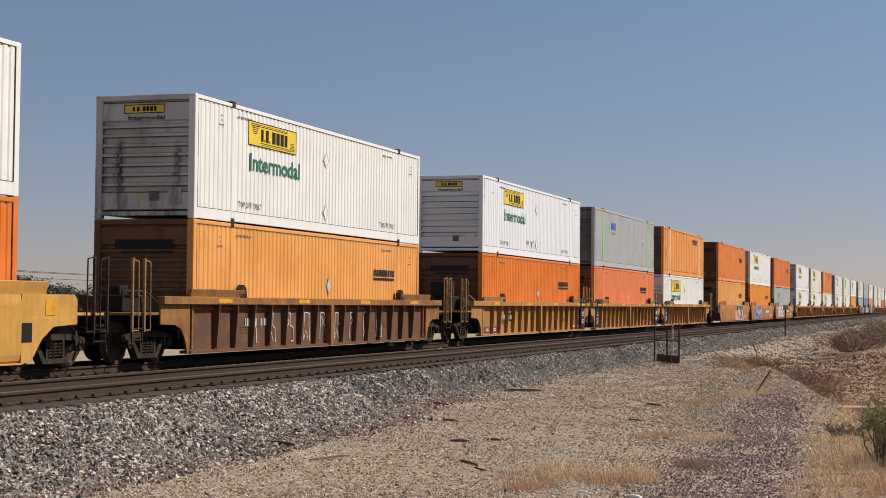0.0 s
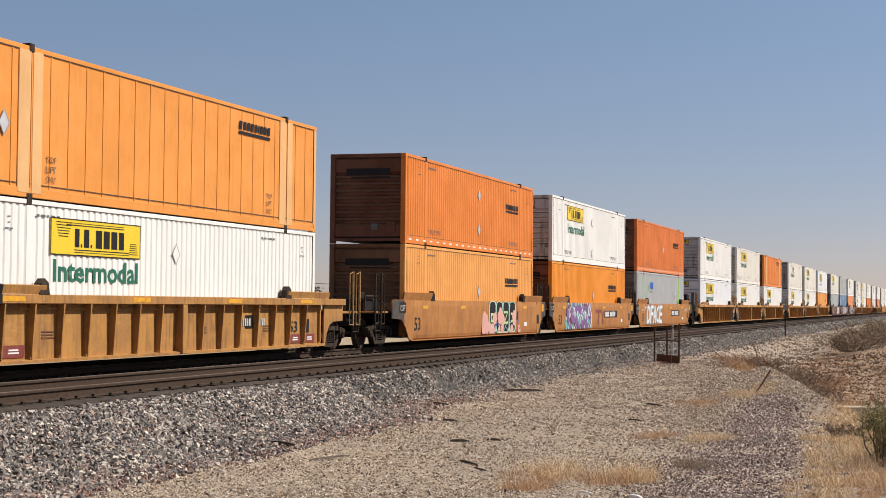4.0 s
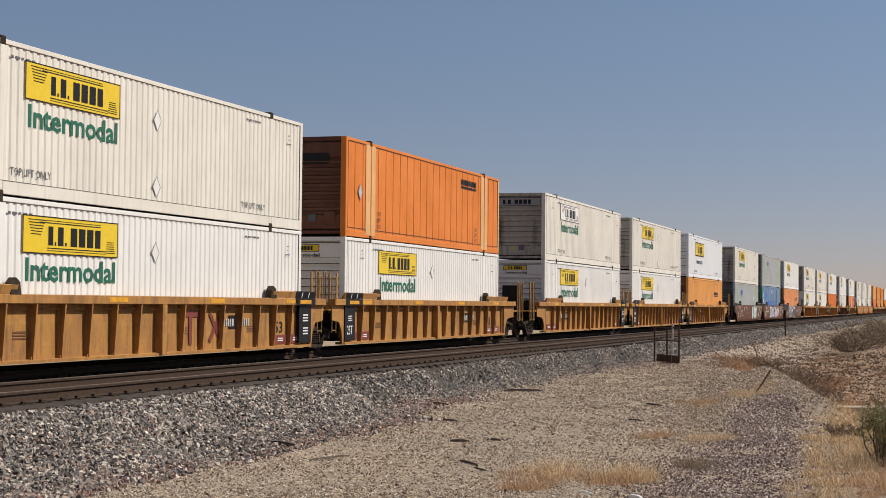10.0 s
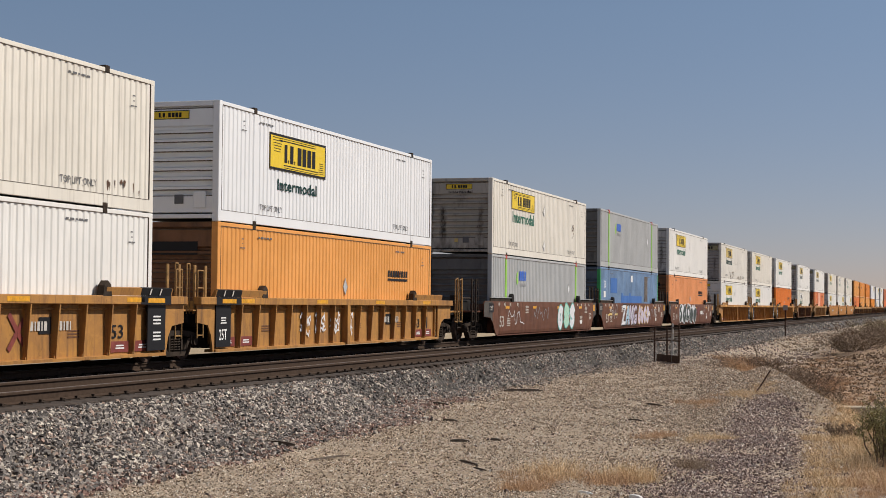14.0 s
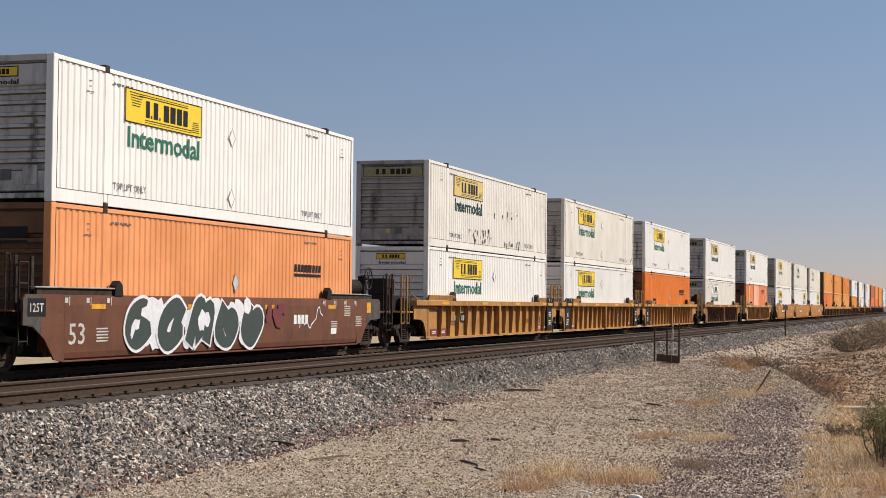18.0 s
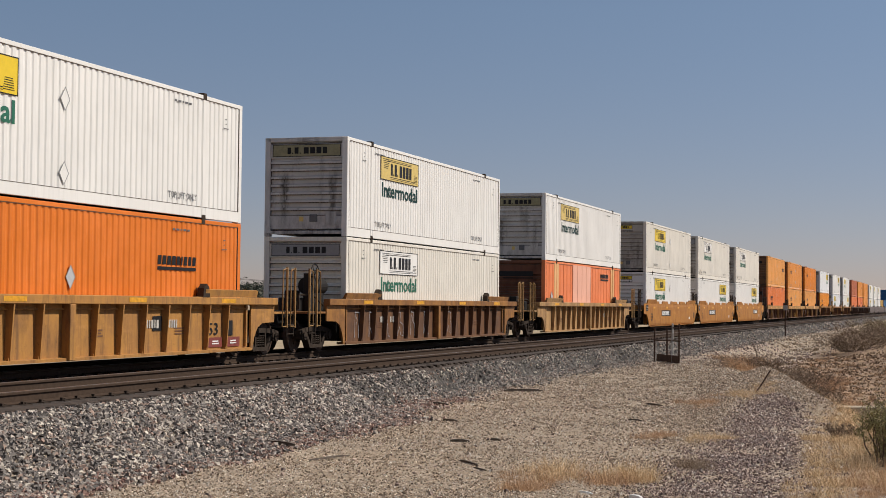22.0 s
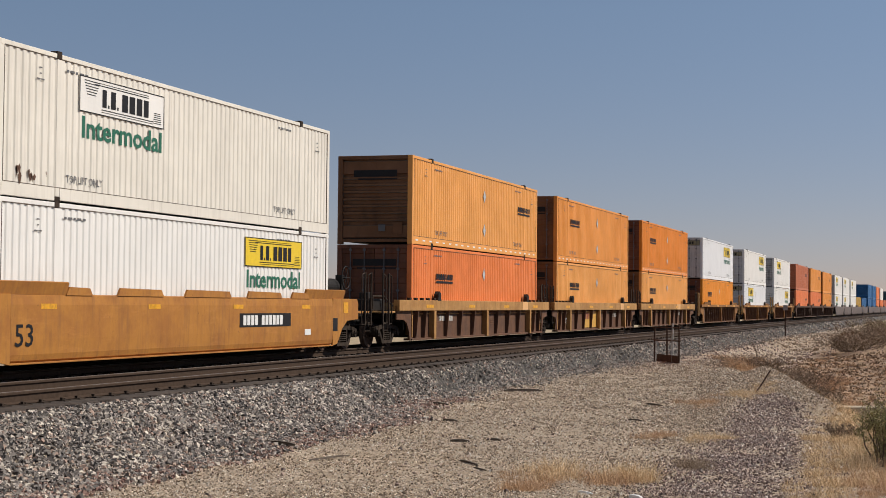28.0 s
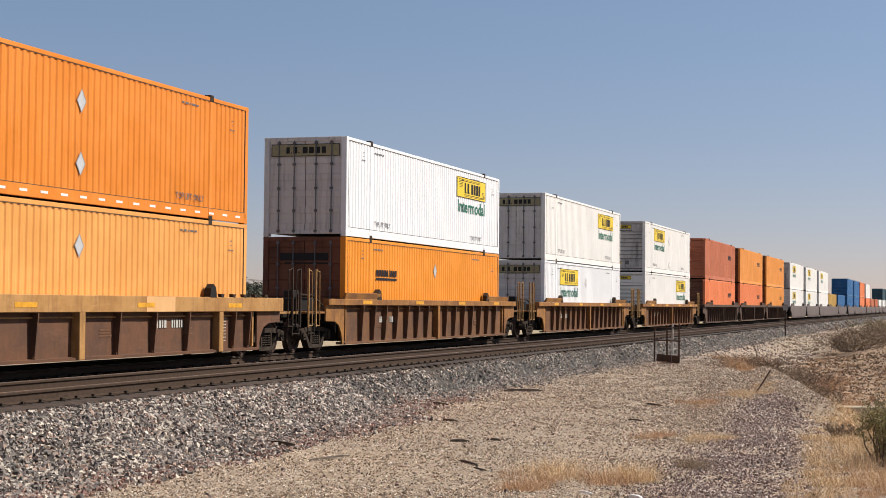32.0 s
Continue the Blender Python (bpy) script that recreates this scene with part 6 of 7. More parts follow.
def box_of(k, upper):
    """The container of the k-th well."""
    x = TRAIN[k][0] + HX
    for ob, xc in MOVING:
        if abs(xc - x) < 1e-6 and ob.name.startswith("shipping_container") and (ob.matrix_basis.translation.z > 2) == upper:
            return ob


def patch(box, x0, z0, x1, z1, mat, label, dy=0.0):
    solid("paint_patch", Solid().box(L0 + x0, OUT - dy, z0, L0 + x1, OUT + 0.012, z1), mat, box, label)


def streaks(box, x0, x1, z0, z1, n, seed, col, name="rust_stain"):
    """Ragged runs of rust that start at a chip and thin out downwards."""
    rnd = random.Random(seed)
    s = Solid()
    for k in range(n):
        x, z, w, h = rnd.uniform(x0, x1), rnd.uniform(z0, z1), rnd.uniform(0.015, 0.06), rnd.uniform(0.04, 0.24)
        s.add([(L0 + x - w, 0, z), (L0 + x - w * 0.3, 0, z - h), (L0 + x + w * 0.4, 0, z - h * 0.8), (L0 + x + w, 0, z - h * 0.1), (L0 + x + w * 0.2, 0, z + w)], [(0, 1, 2, 3, 4)])
    solid(name, s, col, box, "rust stains on the side", pose(0, OUT - 0.003, 0), kind="stuff")


RUST = plain("rust_run", (0.10, 0.05, 0.03), 0.9, var=0.3)
PATCH_BLUE = paint("patch_blue_paint", (0.035, 0.14, 0.42), grime=0.1, rust=0.0, fade=0.06)
blue_box = box_of(15, False)
patch(blue_box, 2.47, 1.62, 4.11, 2.38, PATCH_BLUE, "darker blue paint patch")
patch(blue_box, 5.2, 1.12, 11.0, 1.50, PATCH_BLUE, "darker blue paint patch")
patch(blue_box, 5.3, 1.50, 5.75, 1.62, PATCH_BLUE, "darker blue paint patch")
patch(blue_box, 7.4, 1.50, 7.8, 1.66, PATCH_BLUE, "darker blue paint patch")
patch(blue_box, 7.84, 2.24, 8.33, 2.60, SIGN_WHITE, "white square label")
written("number_mark", "53", 0.36, 0.42, SIGN_WHITE, blue_box, pose(L0 + 0.85, OUT, 1.86), "white length figures")
patch(blue_box, 0.80, 1.38, 1.27, 1.70, SIGN_WHITE, "white square label")
patch(blue_box, 11.8, 1.2, 12.75, 2.62, worn("rust_bare_patch", (0.22, 0.20, 0.18), (0.075, 0.06, 0.05), (0.05, 0.035, 0.025), 0.8), "bare rusty patch")
streaks(box_of(17, True), 4.5, 7.6, 0.40, 0.86, 26, 3, RUST)
streaks(box_of(17, True), 9.3, 11.8, 0.35, 0.62, 18, 4, RUST)
streaks(box_of(17, True), 7.0, 11.5, 1.45, 1.75, 8, 5, RUST)
streaks(box_of(14, True), 13.2, 13.6, 1.0, 1.9, 9, 6, RUST)
streaks(box_of(2, True), 6.3, 8.7, 0.62, 0.74, 12, 12, SIGN_BLACK, "scuff_mark")
streaks(box_of(24, True), 0.4, 1.8, 0.42, 0.62, 9, 21, RUST)
streaks(box_of(23, True), 0.4, 1.8, 0.42, 0.58, 6, 22, RUST)
streaks(box_of(18, True), 13.9, 15.8, 0.40, 0.60, 6, 23, RUST)
streaks(box_of(12, True), 13.9, 15.8, 0.40, 0.60, 7, 24, RUST)
streaks(box_of(9, True), 0.4, 1.8, 0.40, 0.55, 5, 25, RUST)
streaks(box_of(8, True), 8.2, 8.4, 1.4, 1.5, 2, 8, RUST)


# bleached middle sheets of one flat-panelled box
pink_box = box_of(21, False)
patch(pink_box, 5.17, 0.2, 8.94, 2.82, PINKISH, "bleached pink panels")
for k in range(5):
    solid("seam", Solid().box(-0.012, -0.008, 0.2, 0.012, 0.0, 2.82), PINKISH, pink_box, at=pose(L0 + 5.2 + k * 0.93, OUT - 0.001, 0))
# dashes of reflecting tape along the lower rail
for k in (5, 7, 25, 26, 27, 28):
    for upper in (True, False):
        b = box_of(k, upper)
        if b and (upper or k != 7):
            for i in range(22):
                part("reflective_dash", shared("reflective_dash", lambda: Solid().box(0, -0.003, 0, 0.26, 0.0, 0.05), SIGN_WHITE), b, at=pose(L0 + 0.35 + i * 0.72, -HY, 0.13))


# ---- loose stones ----
RNG = np.random.default_rng(7)
CUBE_V = np.array([(x, y, z) for x in (-1, 1) for y in (-1, 1) for z in (-1, 1)], float)
CUBE_F = np.array([(0, 1, 3, 2), (4, 6, 7, 5), (0, 4, 5, 1), (2, 3, 7, 6), (0, 2, 6, 4), (1, 5, 7, 3)])
OCTA_V = np.array([(1, 0, 0), (-1, 0, 0), (0, 1, 0), (0, -1, 0), (0, 0, 1), (0, 0, -1)], float) * 1.25
TETRA_V = np.array([(1, 1, 1), (-1, -1, 1), (-1, 1, -1), (1, -1, -1)], float) * 1.05
TETRA_F = np.array([(0, 1, 2), (0, 3, 1), (0, 2, 3), (1, 3, 2)])
OCTA_F = np.array([(0, 2, 4), (2, 1, 4), (1, 3, 4), (3, 0, 4), (2, 0, 5), (1, 2, 5), (3, 1, 5), (0, 3, 5)])


def mesh_of(name, co, faces, mat):
    me = bpy.data.meshes.new(name)
    n, k = len(faces), faces.shape[1]
    me.vertices.add(len(co))
    me.vertices.foreach_set("co", np.ascontiguousarray(co, dtype=np.float32).ravel())
    me.loops.add(n * k)
    me.loops.foreach_set("vertex_index", np.ascontiguousarray(faces, dtype=np.int32).ravel())
    me.polygons.add(n)
    me.polygons.foreach_set("loop_start", np.arange(0, n * k, k, dtype=np.int32))
    me.materials.append(mat)
    me.update(calc_edges=True)
    me.shade_flat()
    return me


def stones(name, x, y, size, mat, label, form="cube", sink=0.25):
    """Heaps of broken stones lying on the ground, each turned and misshapen its own way."""
    n = len(x)
    V, F = {"cube": (CUBE_V, CUBE_F), "octa": (OCTA_V, OCTA_F), "tetra": (TETRA_V, TETRA_F)}[form]
    k = len(V)
    p = V[None] * (1 + RNG.uniform(-0.45, 0.25, (n, k, 3)))
    p = p * (size[:, None] * RNG.uniform(0.55, 1.25, (n, 3)) * 0.5)[:, None, :]
    ang = RNG.uniform(0, 6.283, (n, 3))
    for a, (i, j) in enumerate(((0, 1), (1, 2), (2, 0))):
        c, s = np.cos(ang[:, a])[:, None], np.sin(ang[:, a])[:, None]
        u, v = p[:, :, i].copy(), p[:, :, j].copy()
        p[:, :, i], p[:, :, j] = c * u - s * v, s * u + c * v
    z = height(x, y) + size * (0.5 - sink)
    p += np.stack([x, y, z], -1)[:, None, :]
    faces = (F[None] + (np.arange(n) * k)[:, None, None]).reshape(-1, F.shape[1])
    return tagged(new(name, mesh_of(name, p.reshape(-1, 3), faces, mat)), label, "stones", kind="stuff")


def crest_distance(x, y):
    return ((x - 22) * 8.0 - (y - 0.2) * 35.0) / math.hypot(8.0, 35.0)


def heap_rim(x):
    return -3.7 + 0.165 * (x - 19)


def slope_foot(x):
    return np.minimum(-2.1 + 0.14 * (x - 19), 0.9)


def patchy(x, y, s, seed):
    return 0.5 + 0.25 * (np.sin(x * s + seed) + np.sin(y * s * 1.3 + seed * 2.1)) * np.cos((x - y) * s * 0.6 + seed) + 0.25 * np.sin((x * 0.7 + y) * s * 2.1 + seed * 3)


BALLAST = stones_mat("ballast_stone", [(0.25, 0.222, 0.198), (0.40, 0.352, 0.305), (0.12, 0.11, 0.10), (0.24, 0.21, 0.185), (0.58, 0.51, 0.43), (0.17, 0.145, 0.13), (0.36, 0.255, 0.20), (0.045, 0.038, 0.034), (0.23, 0.205, 0.182), (0.66, 0.59, 0.49)])
TOE_STONE = stones_mat("reddish_toe_stone", [(0.281, 0.156, 0.123), (0.362, 0.237, 0.179), (0.228, 0.150, 0.129), (0.402, 0.312, 0.246), (0.188, 0.106, 0.084), (0.509, 0.388, 0.302)])
GRAVEL = stones_mat("tan_gravel", [(0.55, 0.43, 0.305), (0.30, 0.225, 0.155), (0.80, 0.67, 0.51), (0.14, 0.105, 0.078), (0.46, 0.35, 0.24), (0.85, 0.80, 0.70), (0.24, 0.18, 0.13), (0.62, 0.49, 0.36), (0.30, 0.23, 0.165), (0.84, 0.69, 0.54), (0.40, 0.31, 0.22)])
HEAP = stones_mat("purple_grey_gravel", [(0.29, 0.205, 0.18), (0.40, 0.30, 0.255), (0.105, 0.075, 0.07), (0.66, 0.52, 0.43), (0.20, 0.14, 0.13), (0.82, 0.74, 0.66), (0.30, 0.21, 0.18), (0.16, 0.11, 0.10)])


def build_stones():
    # the near shoulder of the ballast bed
    for a, b, dens, lo, hi in ((11, 30, 500, 0.026, 0.062), (30, 60, 300, 0.036, 0.078), (60, 130, 140, 0.05, 0.105), (130, 260, 30, 0.09, 0.16)):
        n = int((b - a) * 3.4 * dens)
        x, y = RNG.uniform(a, b, n), RNG.uniform(8.8, 11.85, n)
        toe = 9.3 + 2.0 * smooth(20, 38, x) + 0.25 * np.sin(x * 0.9)
        keep = y > toe - 0.5 + 0.7 * RNG.uniform(-1, 0.6, n) ** 3
        x, y, toe = x[keep], y[keep], toe[keep]
        red = (y < toe + 0.35 * RNG.uniform(-0.6, 1.2, len(x))) & (x < 34) & (RNG.uniform(0, 1, len(x)) < 0.65)
        size = RNG.uniform(lo, hi, len(x))
        stones("ballast", x[~red], y[~red], size[~red], BALLAST, "grey crushed-stone ballast on the track shoulder", "cube" if b < 40 else "octa")
        if red.any():
            stones("ballast", x[red], y[red], size[red] * 0.85, TOE_STONE, "reddish stones at the foot of the ballast")
    # between the rails and the tracks
    n = 3500
    x, y = RNG.uniform(9, 90, n), RNG.uniform(14.65, 16.9, n)
    stones("ballast", x, y, RNG.uniform(0.05, 0.09, n), BALLAST, "grey ballast between the rails")
    # apron
    n = 285000
    x = 11.5 + 48 * RNG.uniform(0, 1, n) ** 1.8
    y = RNG.uniform(0.0, 11.2, n)
    d = crest_distance(x, y)
    keep = (d < heap_rim(x) - 0.3 * RNG.uniform(-1, 1, n)) & (y > 0.03 * x) & (RNG.uniform(0, 1, n) < 0.45 + 0.65 * patchy(x, y, 0.8, 1.0))
    x, y = x[keep], y[keep]
    stones("gravel", x, y, RNG.uniform(0.009, 0.024, len(x)) * (0.62 + 0.021 * x), GRAVEL, "loose tan gravel on the apron", "tetra")
    n = 900
    x, y = RNG.uniform(12, 60, n), RNG.uniform(1.0, 11.0, n)
    keep = crest_distance(x, y) < 0.4
    stones("scattered_stones", x[keep], y[keep], RNG.uniform(0.018, 0.046, keep.sum()), HEAP, "scattered larger stones on the gravel")
    # dumped gravel: purple-grey over the slope, pale along the ridges
    n = 260000
    x = 14 + 34 * RNG.uniform(0, 1, n) ** 1.35
    d = RNG.uniform(-5.0, 1.6, n)
    y = (8.0 * (x - 22) - d * math.hypot(8.0, 35.0)) / 35.0 + 0.2
    edge = 0.35 * RNG.normal(0, 1, n)
    pale = ((d < heap_rim(x) + 0.35 * edge) | (ridge(x, y, 45.2, 4.85, 33.5, 2.55, 1.0, 0.75) > 0.32)) & (x > 24)
    keep = (d > heap_rim(x) - 1.1 * (x > 24) + edge) & ((d < slope_foot(x) + edge) | (ridge(x, y, 45.2, 4.85, 33.5, 2.55, 1.0, 0.75) > 0.3)) & (RNG.uniform(0, 1, n) < 0.45 + 0.6 * patchy(x, y, 0.9, 4.0))
    size = RNG.uniform(0.012, 0.027, n) * (1 + 0.012 * (x - 13))
    for pick, mat, lab in ((keep & ~pale, HEAP, "dumped purple-grey gravel on the slope to the ditch"), (keep & pale, GRAVEL, "pale dumped gravel along the ridges")):
        stones("gravel_heap", x[pick], y[pick], size[pick], mat, lab, "tetra")
    n = 16000
    x, y = RNG.uniform(50, 125, n), RNG.uniform(1.5, 10.8, n)
    keep = (y > 7.0) | (RNG.uniform(0, 1, n) < 0.10)
    for pick, mat, lab in ((keep & (x < 92), HEAP, "grey-brown gravel beyond the ditch"), (keep & (x >= 92), GRAVEL, "pale gravel along the right of way")):
        stones("gravel", x[pick], y[pick], RNG.uniform(0.02, 0.055, pick.sum()) * x[pick] / 55, mat, lab, "tetra")

    # clods and stones over the far bank
    n = 16000
    x, y = RNG.uniform(17, 84, n), RNG.uniform(-2, 7.5, n)
    keep = (crest_distance(x, y) > slope_foot(x) + 0.3) & (y > 0.02 * x)
    stones("clods", x[keep], y[keep], RNG.uniform(0.02, 0.05, keep.sum()) * (0.4 + x[keep] / 50), CLOD, "brown clods and stones over the far bank", "tetra")


CLOD = stones_mat("brown_clod", [(0.24, 0.145, 0.082), (0.32, 0.205, 0.12), (0.11, 0.07, 0.043), (0.42, 0.295, 0.19), (0.17, 0.105, 0.062)])
build_stones()


# ---- plants ----
def leaf_mat(name, cols, rough=0.8):
    m, t, b = nodes_of(name)
    g = t.nodes.new("ShaderNodeNewGeometry")
    r = t.nodes.new("ShaderNodeValToRGB")
    for i, c in enumerate(cols):
        e = r.color_ramp.elements[i] if i < 2 else r.color_ramp.elements.new(i / (len(cols) - 1))
        e.position, e.color = i / (len(cols) - 1), (*c, 1)
    t.links.new(g.outputs["Random Per Island"], r.inputs[0])
    t.links.new(r.outputs[0], b.inputs["Base Color"])
    b.inputs["Roughness"].default_value = rough
    return m


STRAW = leaf_mat("dry_straw", [(0.70, 0.49, 0.26), (0.80, 0.62, 0.38), (0.52, 0.33, 0.17), (0.86, 0.72, 0.48)])
RUSSET = leaf_mat("russet_grass", [(0.54, 0.33, 0.175), (0.66, 0.43, 0.25), (0.40, 0.23, 0.13), (0.74, 0.54, 0.34)])
GREYBRUSH = leaf_mat("grey_brush", [(0.27, 0.19, 0.125), (0.36, 0.27, 0.18), (0.18, 0.125, 0.085)])
OLIVE = leaf_mat("olive_leaves", [(0.24, 0.225, 0.085), (0.36, 0.32, 0.135), (0.16, 0.155, 0.06), (0.44, 0.37, 0.19)])
TWIG = plain("dead_wood", (0.12, 0.085, 0.065), 0.9, var=0.3)


def blades(x, y, h, spread, w, mat, name, aim=None, fan=None):
    """Thin bent blades of grass, two quads each; those of a tussock lean away from its heart."""
    n = len(x)
    z = height(x, y) - 0.02
    a = RNG.uniform(0, 6.283, n) if aim is None else aim + RNG.normal(0, 1.1, n)
    lean = RNG.uniform(0.05, 1.0, n) ** 1.2 * spread * (1.0 if fan is None else 0.5 + 0.7 * fan)
    dx, dy = np.cos(a) * lean * h, np.sin(a) * lean * h
    px, py = -np.sin(a + 0.8) * w, np.cos(a + 0.8) * w
    base, mid, tip = np.stack([x, y, z], -1), np.stack([x + dx * 0.35, y + dy * 0.35, z + h * 0.6], -1), np.stack([x + dx, y + dy, z + h * np.sqrt(np.clip(1 - lean * 0.62, 0.06, 1))], -1)
    side = np.stack([px, py, 0 * px], -1)
    co = np.stack([base - side, base + side, mid + side * 0.8, mid - side * 0.8, tip + side * 0.25, tip - side * 0.25], 1)
    f = np.array([(0, 1, 2, 3), (3, 2, 4, 5)])
    faces = (f[None] + (np.arange(n) * 6)[:, None, None]).reshape(-1, 4)
    return mesh_of(name, co.reshape(-1, 3), faces, mat)


def tuft(cx, cy, rx, ry, n, h, mat, label, spread=1.75, w=0.0018, name="dry_grass"):
    """Tussocks of uneven size, thick in the middle of the patch and ragged at its rim."""
    n = int(n * 2.2)
    k = max(4, n // 130)
    ccx, ccy = cx + rx * RNG.normal(0, 0.6, k), cy + ry * RNG.normal(0, 0.6, k)
    size = RNG.uniform(0.25, 1.2, k) ** 1.3
    pick = RNG.choice(k, n, p=size / size.sum())
    r, g = np.sqrt(RNG.uniform(0, 1, n)), RNG.uniform(0, 6.283, n)
    rad = 0.16 * max(1, (rx + ry) * 0.35) * (0.5 + size[pick])
    x, y = ccx[pick] + r * np.cos(g) * rad, ccy[pick] + r * np.sin(g) * rad
    tall = RNG.uniform(0.35, 1.15, n) * h * (0.45 + 0.8 * size[pick])
    return tagged(new(name, blades(x, y, tall, spread, w, mat, name, g, r)), label, "grass", "dry grass", kind="stuff")


def build_grass():
    tuft(19.3, 4.62, 0.36, 0.30, 480, 0.20, STRAW, "straw-coloured dry grass clump on the gravel")
    tuft(19.5, 3.98, 0.28, 0.28, 620, 0.25, STRAW, "straw-coloured dry grass clump on the gravel")
    tuft(19.0, 4.35, 0.5, 0.5, 700, 0.14, RUSSET, "thin russet grass between the clumps")
    tuft(18.2, 4.75, 0.35, 0.2, 500, 0.14, RUSSET, "low russet grass on the gravel")
    tuft(25.6, 3.62, 0.7, 0.2, 800, 0.13, STRAW, "straw-coloured dry grass patch on the gravel")
    tuft(25.6, 4.5, 0.5, 0.16, 400, 0.13, RUSSET, "low russet grass patch on the gravel")
    tuft(33.0, 4.9, 2.2, 0.5, 900, 0.13, RUSSET, "low russet grass patch on the gravel")
    tuft(21.0, 3.2, 0.7, 0.15, 500, 0.14, GREYBRUSH, "grey dry weeds on the gravel")
    tuft(54.5, 6.6, 2.4, 0.5, 2600, 0.36, RUSSET, "russet dry grass in the ditch")
    tuft(51.0, 5.4, 2.2, 0.6, 2400, 0.38, RUSSET, "russet dry grass in the ditch")
    tuft(37.0, 4.3, 2.6, 0.22, 900, 0.16, STRAW, "straw grass in the gully between the ridges")
    # tussocks with bare earth between them on the ditch side
    field(150, (19, 34), lambda x, y, d: (d > slope_foot(x) + 0.1) & (d < slope_foot(x) + 2.3) & (ridge(x, y, 45.2, 4.85, 33.5, 2.55, 1.0, 0.75) < 0.25), 75, 0.16, STRAW, "pale straw tussocks on the ditch bank", 0.0022)
    field(60, (21, 34), lambda x, y, d: (d > slope_foot(x) + 0.6) & (d < slope_foot(x) + 2.6), 110, 0.26, STRAW, "taller straw tussocks beside the ditch", 0.0022)
    field(60, (17, 21.5), lambda x, y, d: (d > slope_foot(x) + 0.5) & (d < slope_foot(x) + 2.4), 90, 0.13, RUSSET, "russet dry grass at the foot of the slope", 0.0018)
    field(26, (15.8, 19.2), lambda x, y, d: (d > slope_foot(x) - 0.25) & (d < slope_foot(x) + 0.5), 90, 0.13, STRAW, "straw grass at the foot of the slope", 0.0018)
    field(70, (34, 50), lambda x, y, d: (d > slope_foot(x) + 0.1) & (d < 3.4) & (ridge(x, y, 45.2, 4.85, 33.5, 2.55, 1.0, 0.75) < 0.25), 80, 0.30, STRAW, "pale straw tussocks in the ditch", 0.004)
    field(90, (44, 66), lambda x, y, d: (d > 0.6) & (d < 4.6), 90, 0.34, RUSSET, "russet dry grass in the ditch", 0.005)
    field(70, (46, 86), lambda x, y, d: (d > 3.0) & (y < 6.4), 26, 0.13, GREYBRUSH, "low dark weeds over the far bank", 0.008)
    field(170, (46, 90), lambda x, y, d: (d > 3.0) & (y < 6.6), 34, 0.13, RUSSET, "low russet grass over the far bank", 0.007)
    field(55, (60, 125), lambda x, y, d: (d > 2.5) & (y < 9.4), 40, 0.16, GREYBRUSH, "low grey-brown weeds beyond the ditch", 0.012)


def field(count, span, where, per, h, mat, label, w):
    """Single tussocks strewn over part of the ditch, each leaning out from its own heart."""
    x = RNG.uniform(*span, count * 60)
    d = RNG.uniform(-4.0, 9.0, count * 60)
    y = (8.0 * (x - 22) - d * math.hypot(8.0, 35.0)) / 35.0 + 0.2
    keep = where(x, y, d) & (y > 0.03 * x - 0.2)
    x, y = x[keep][:count], y[keep][:count]
    size = RNG.uniform(0.3, 1.25, len(x))
    k = np.repeat(np.arange(len(x)), np.maximum(8, (per * size * 1.6).astype(int)))
    r, g = np.sqrt(RNG.uniform(0, 1, len(k))), RNG.uniform(0, 6.283, len(k))
    rad = h * (0.4 + 0.55 * size[k])
    tall = RNG.uniform(0.3, 1.1, len(k)) * h * (0.45 + 0.7 * size[k])
    return tagged(new("dry_grass", blades(x[k] + r * np.cos(g) * rad * 1.3, y[k] + r * np.sin(g) * rad, tall, 2.0, w, mat, "dry_grass", g, r)), label, "grass", "dry grass", kind="stuff")


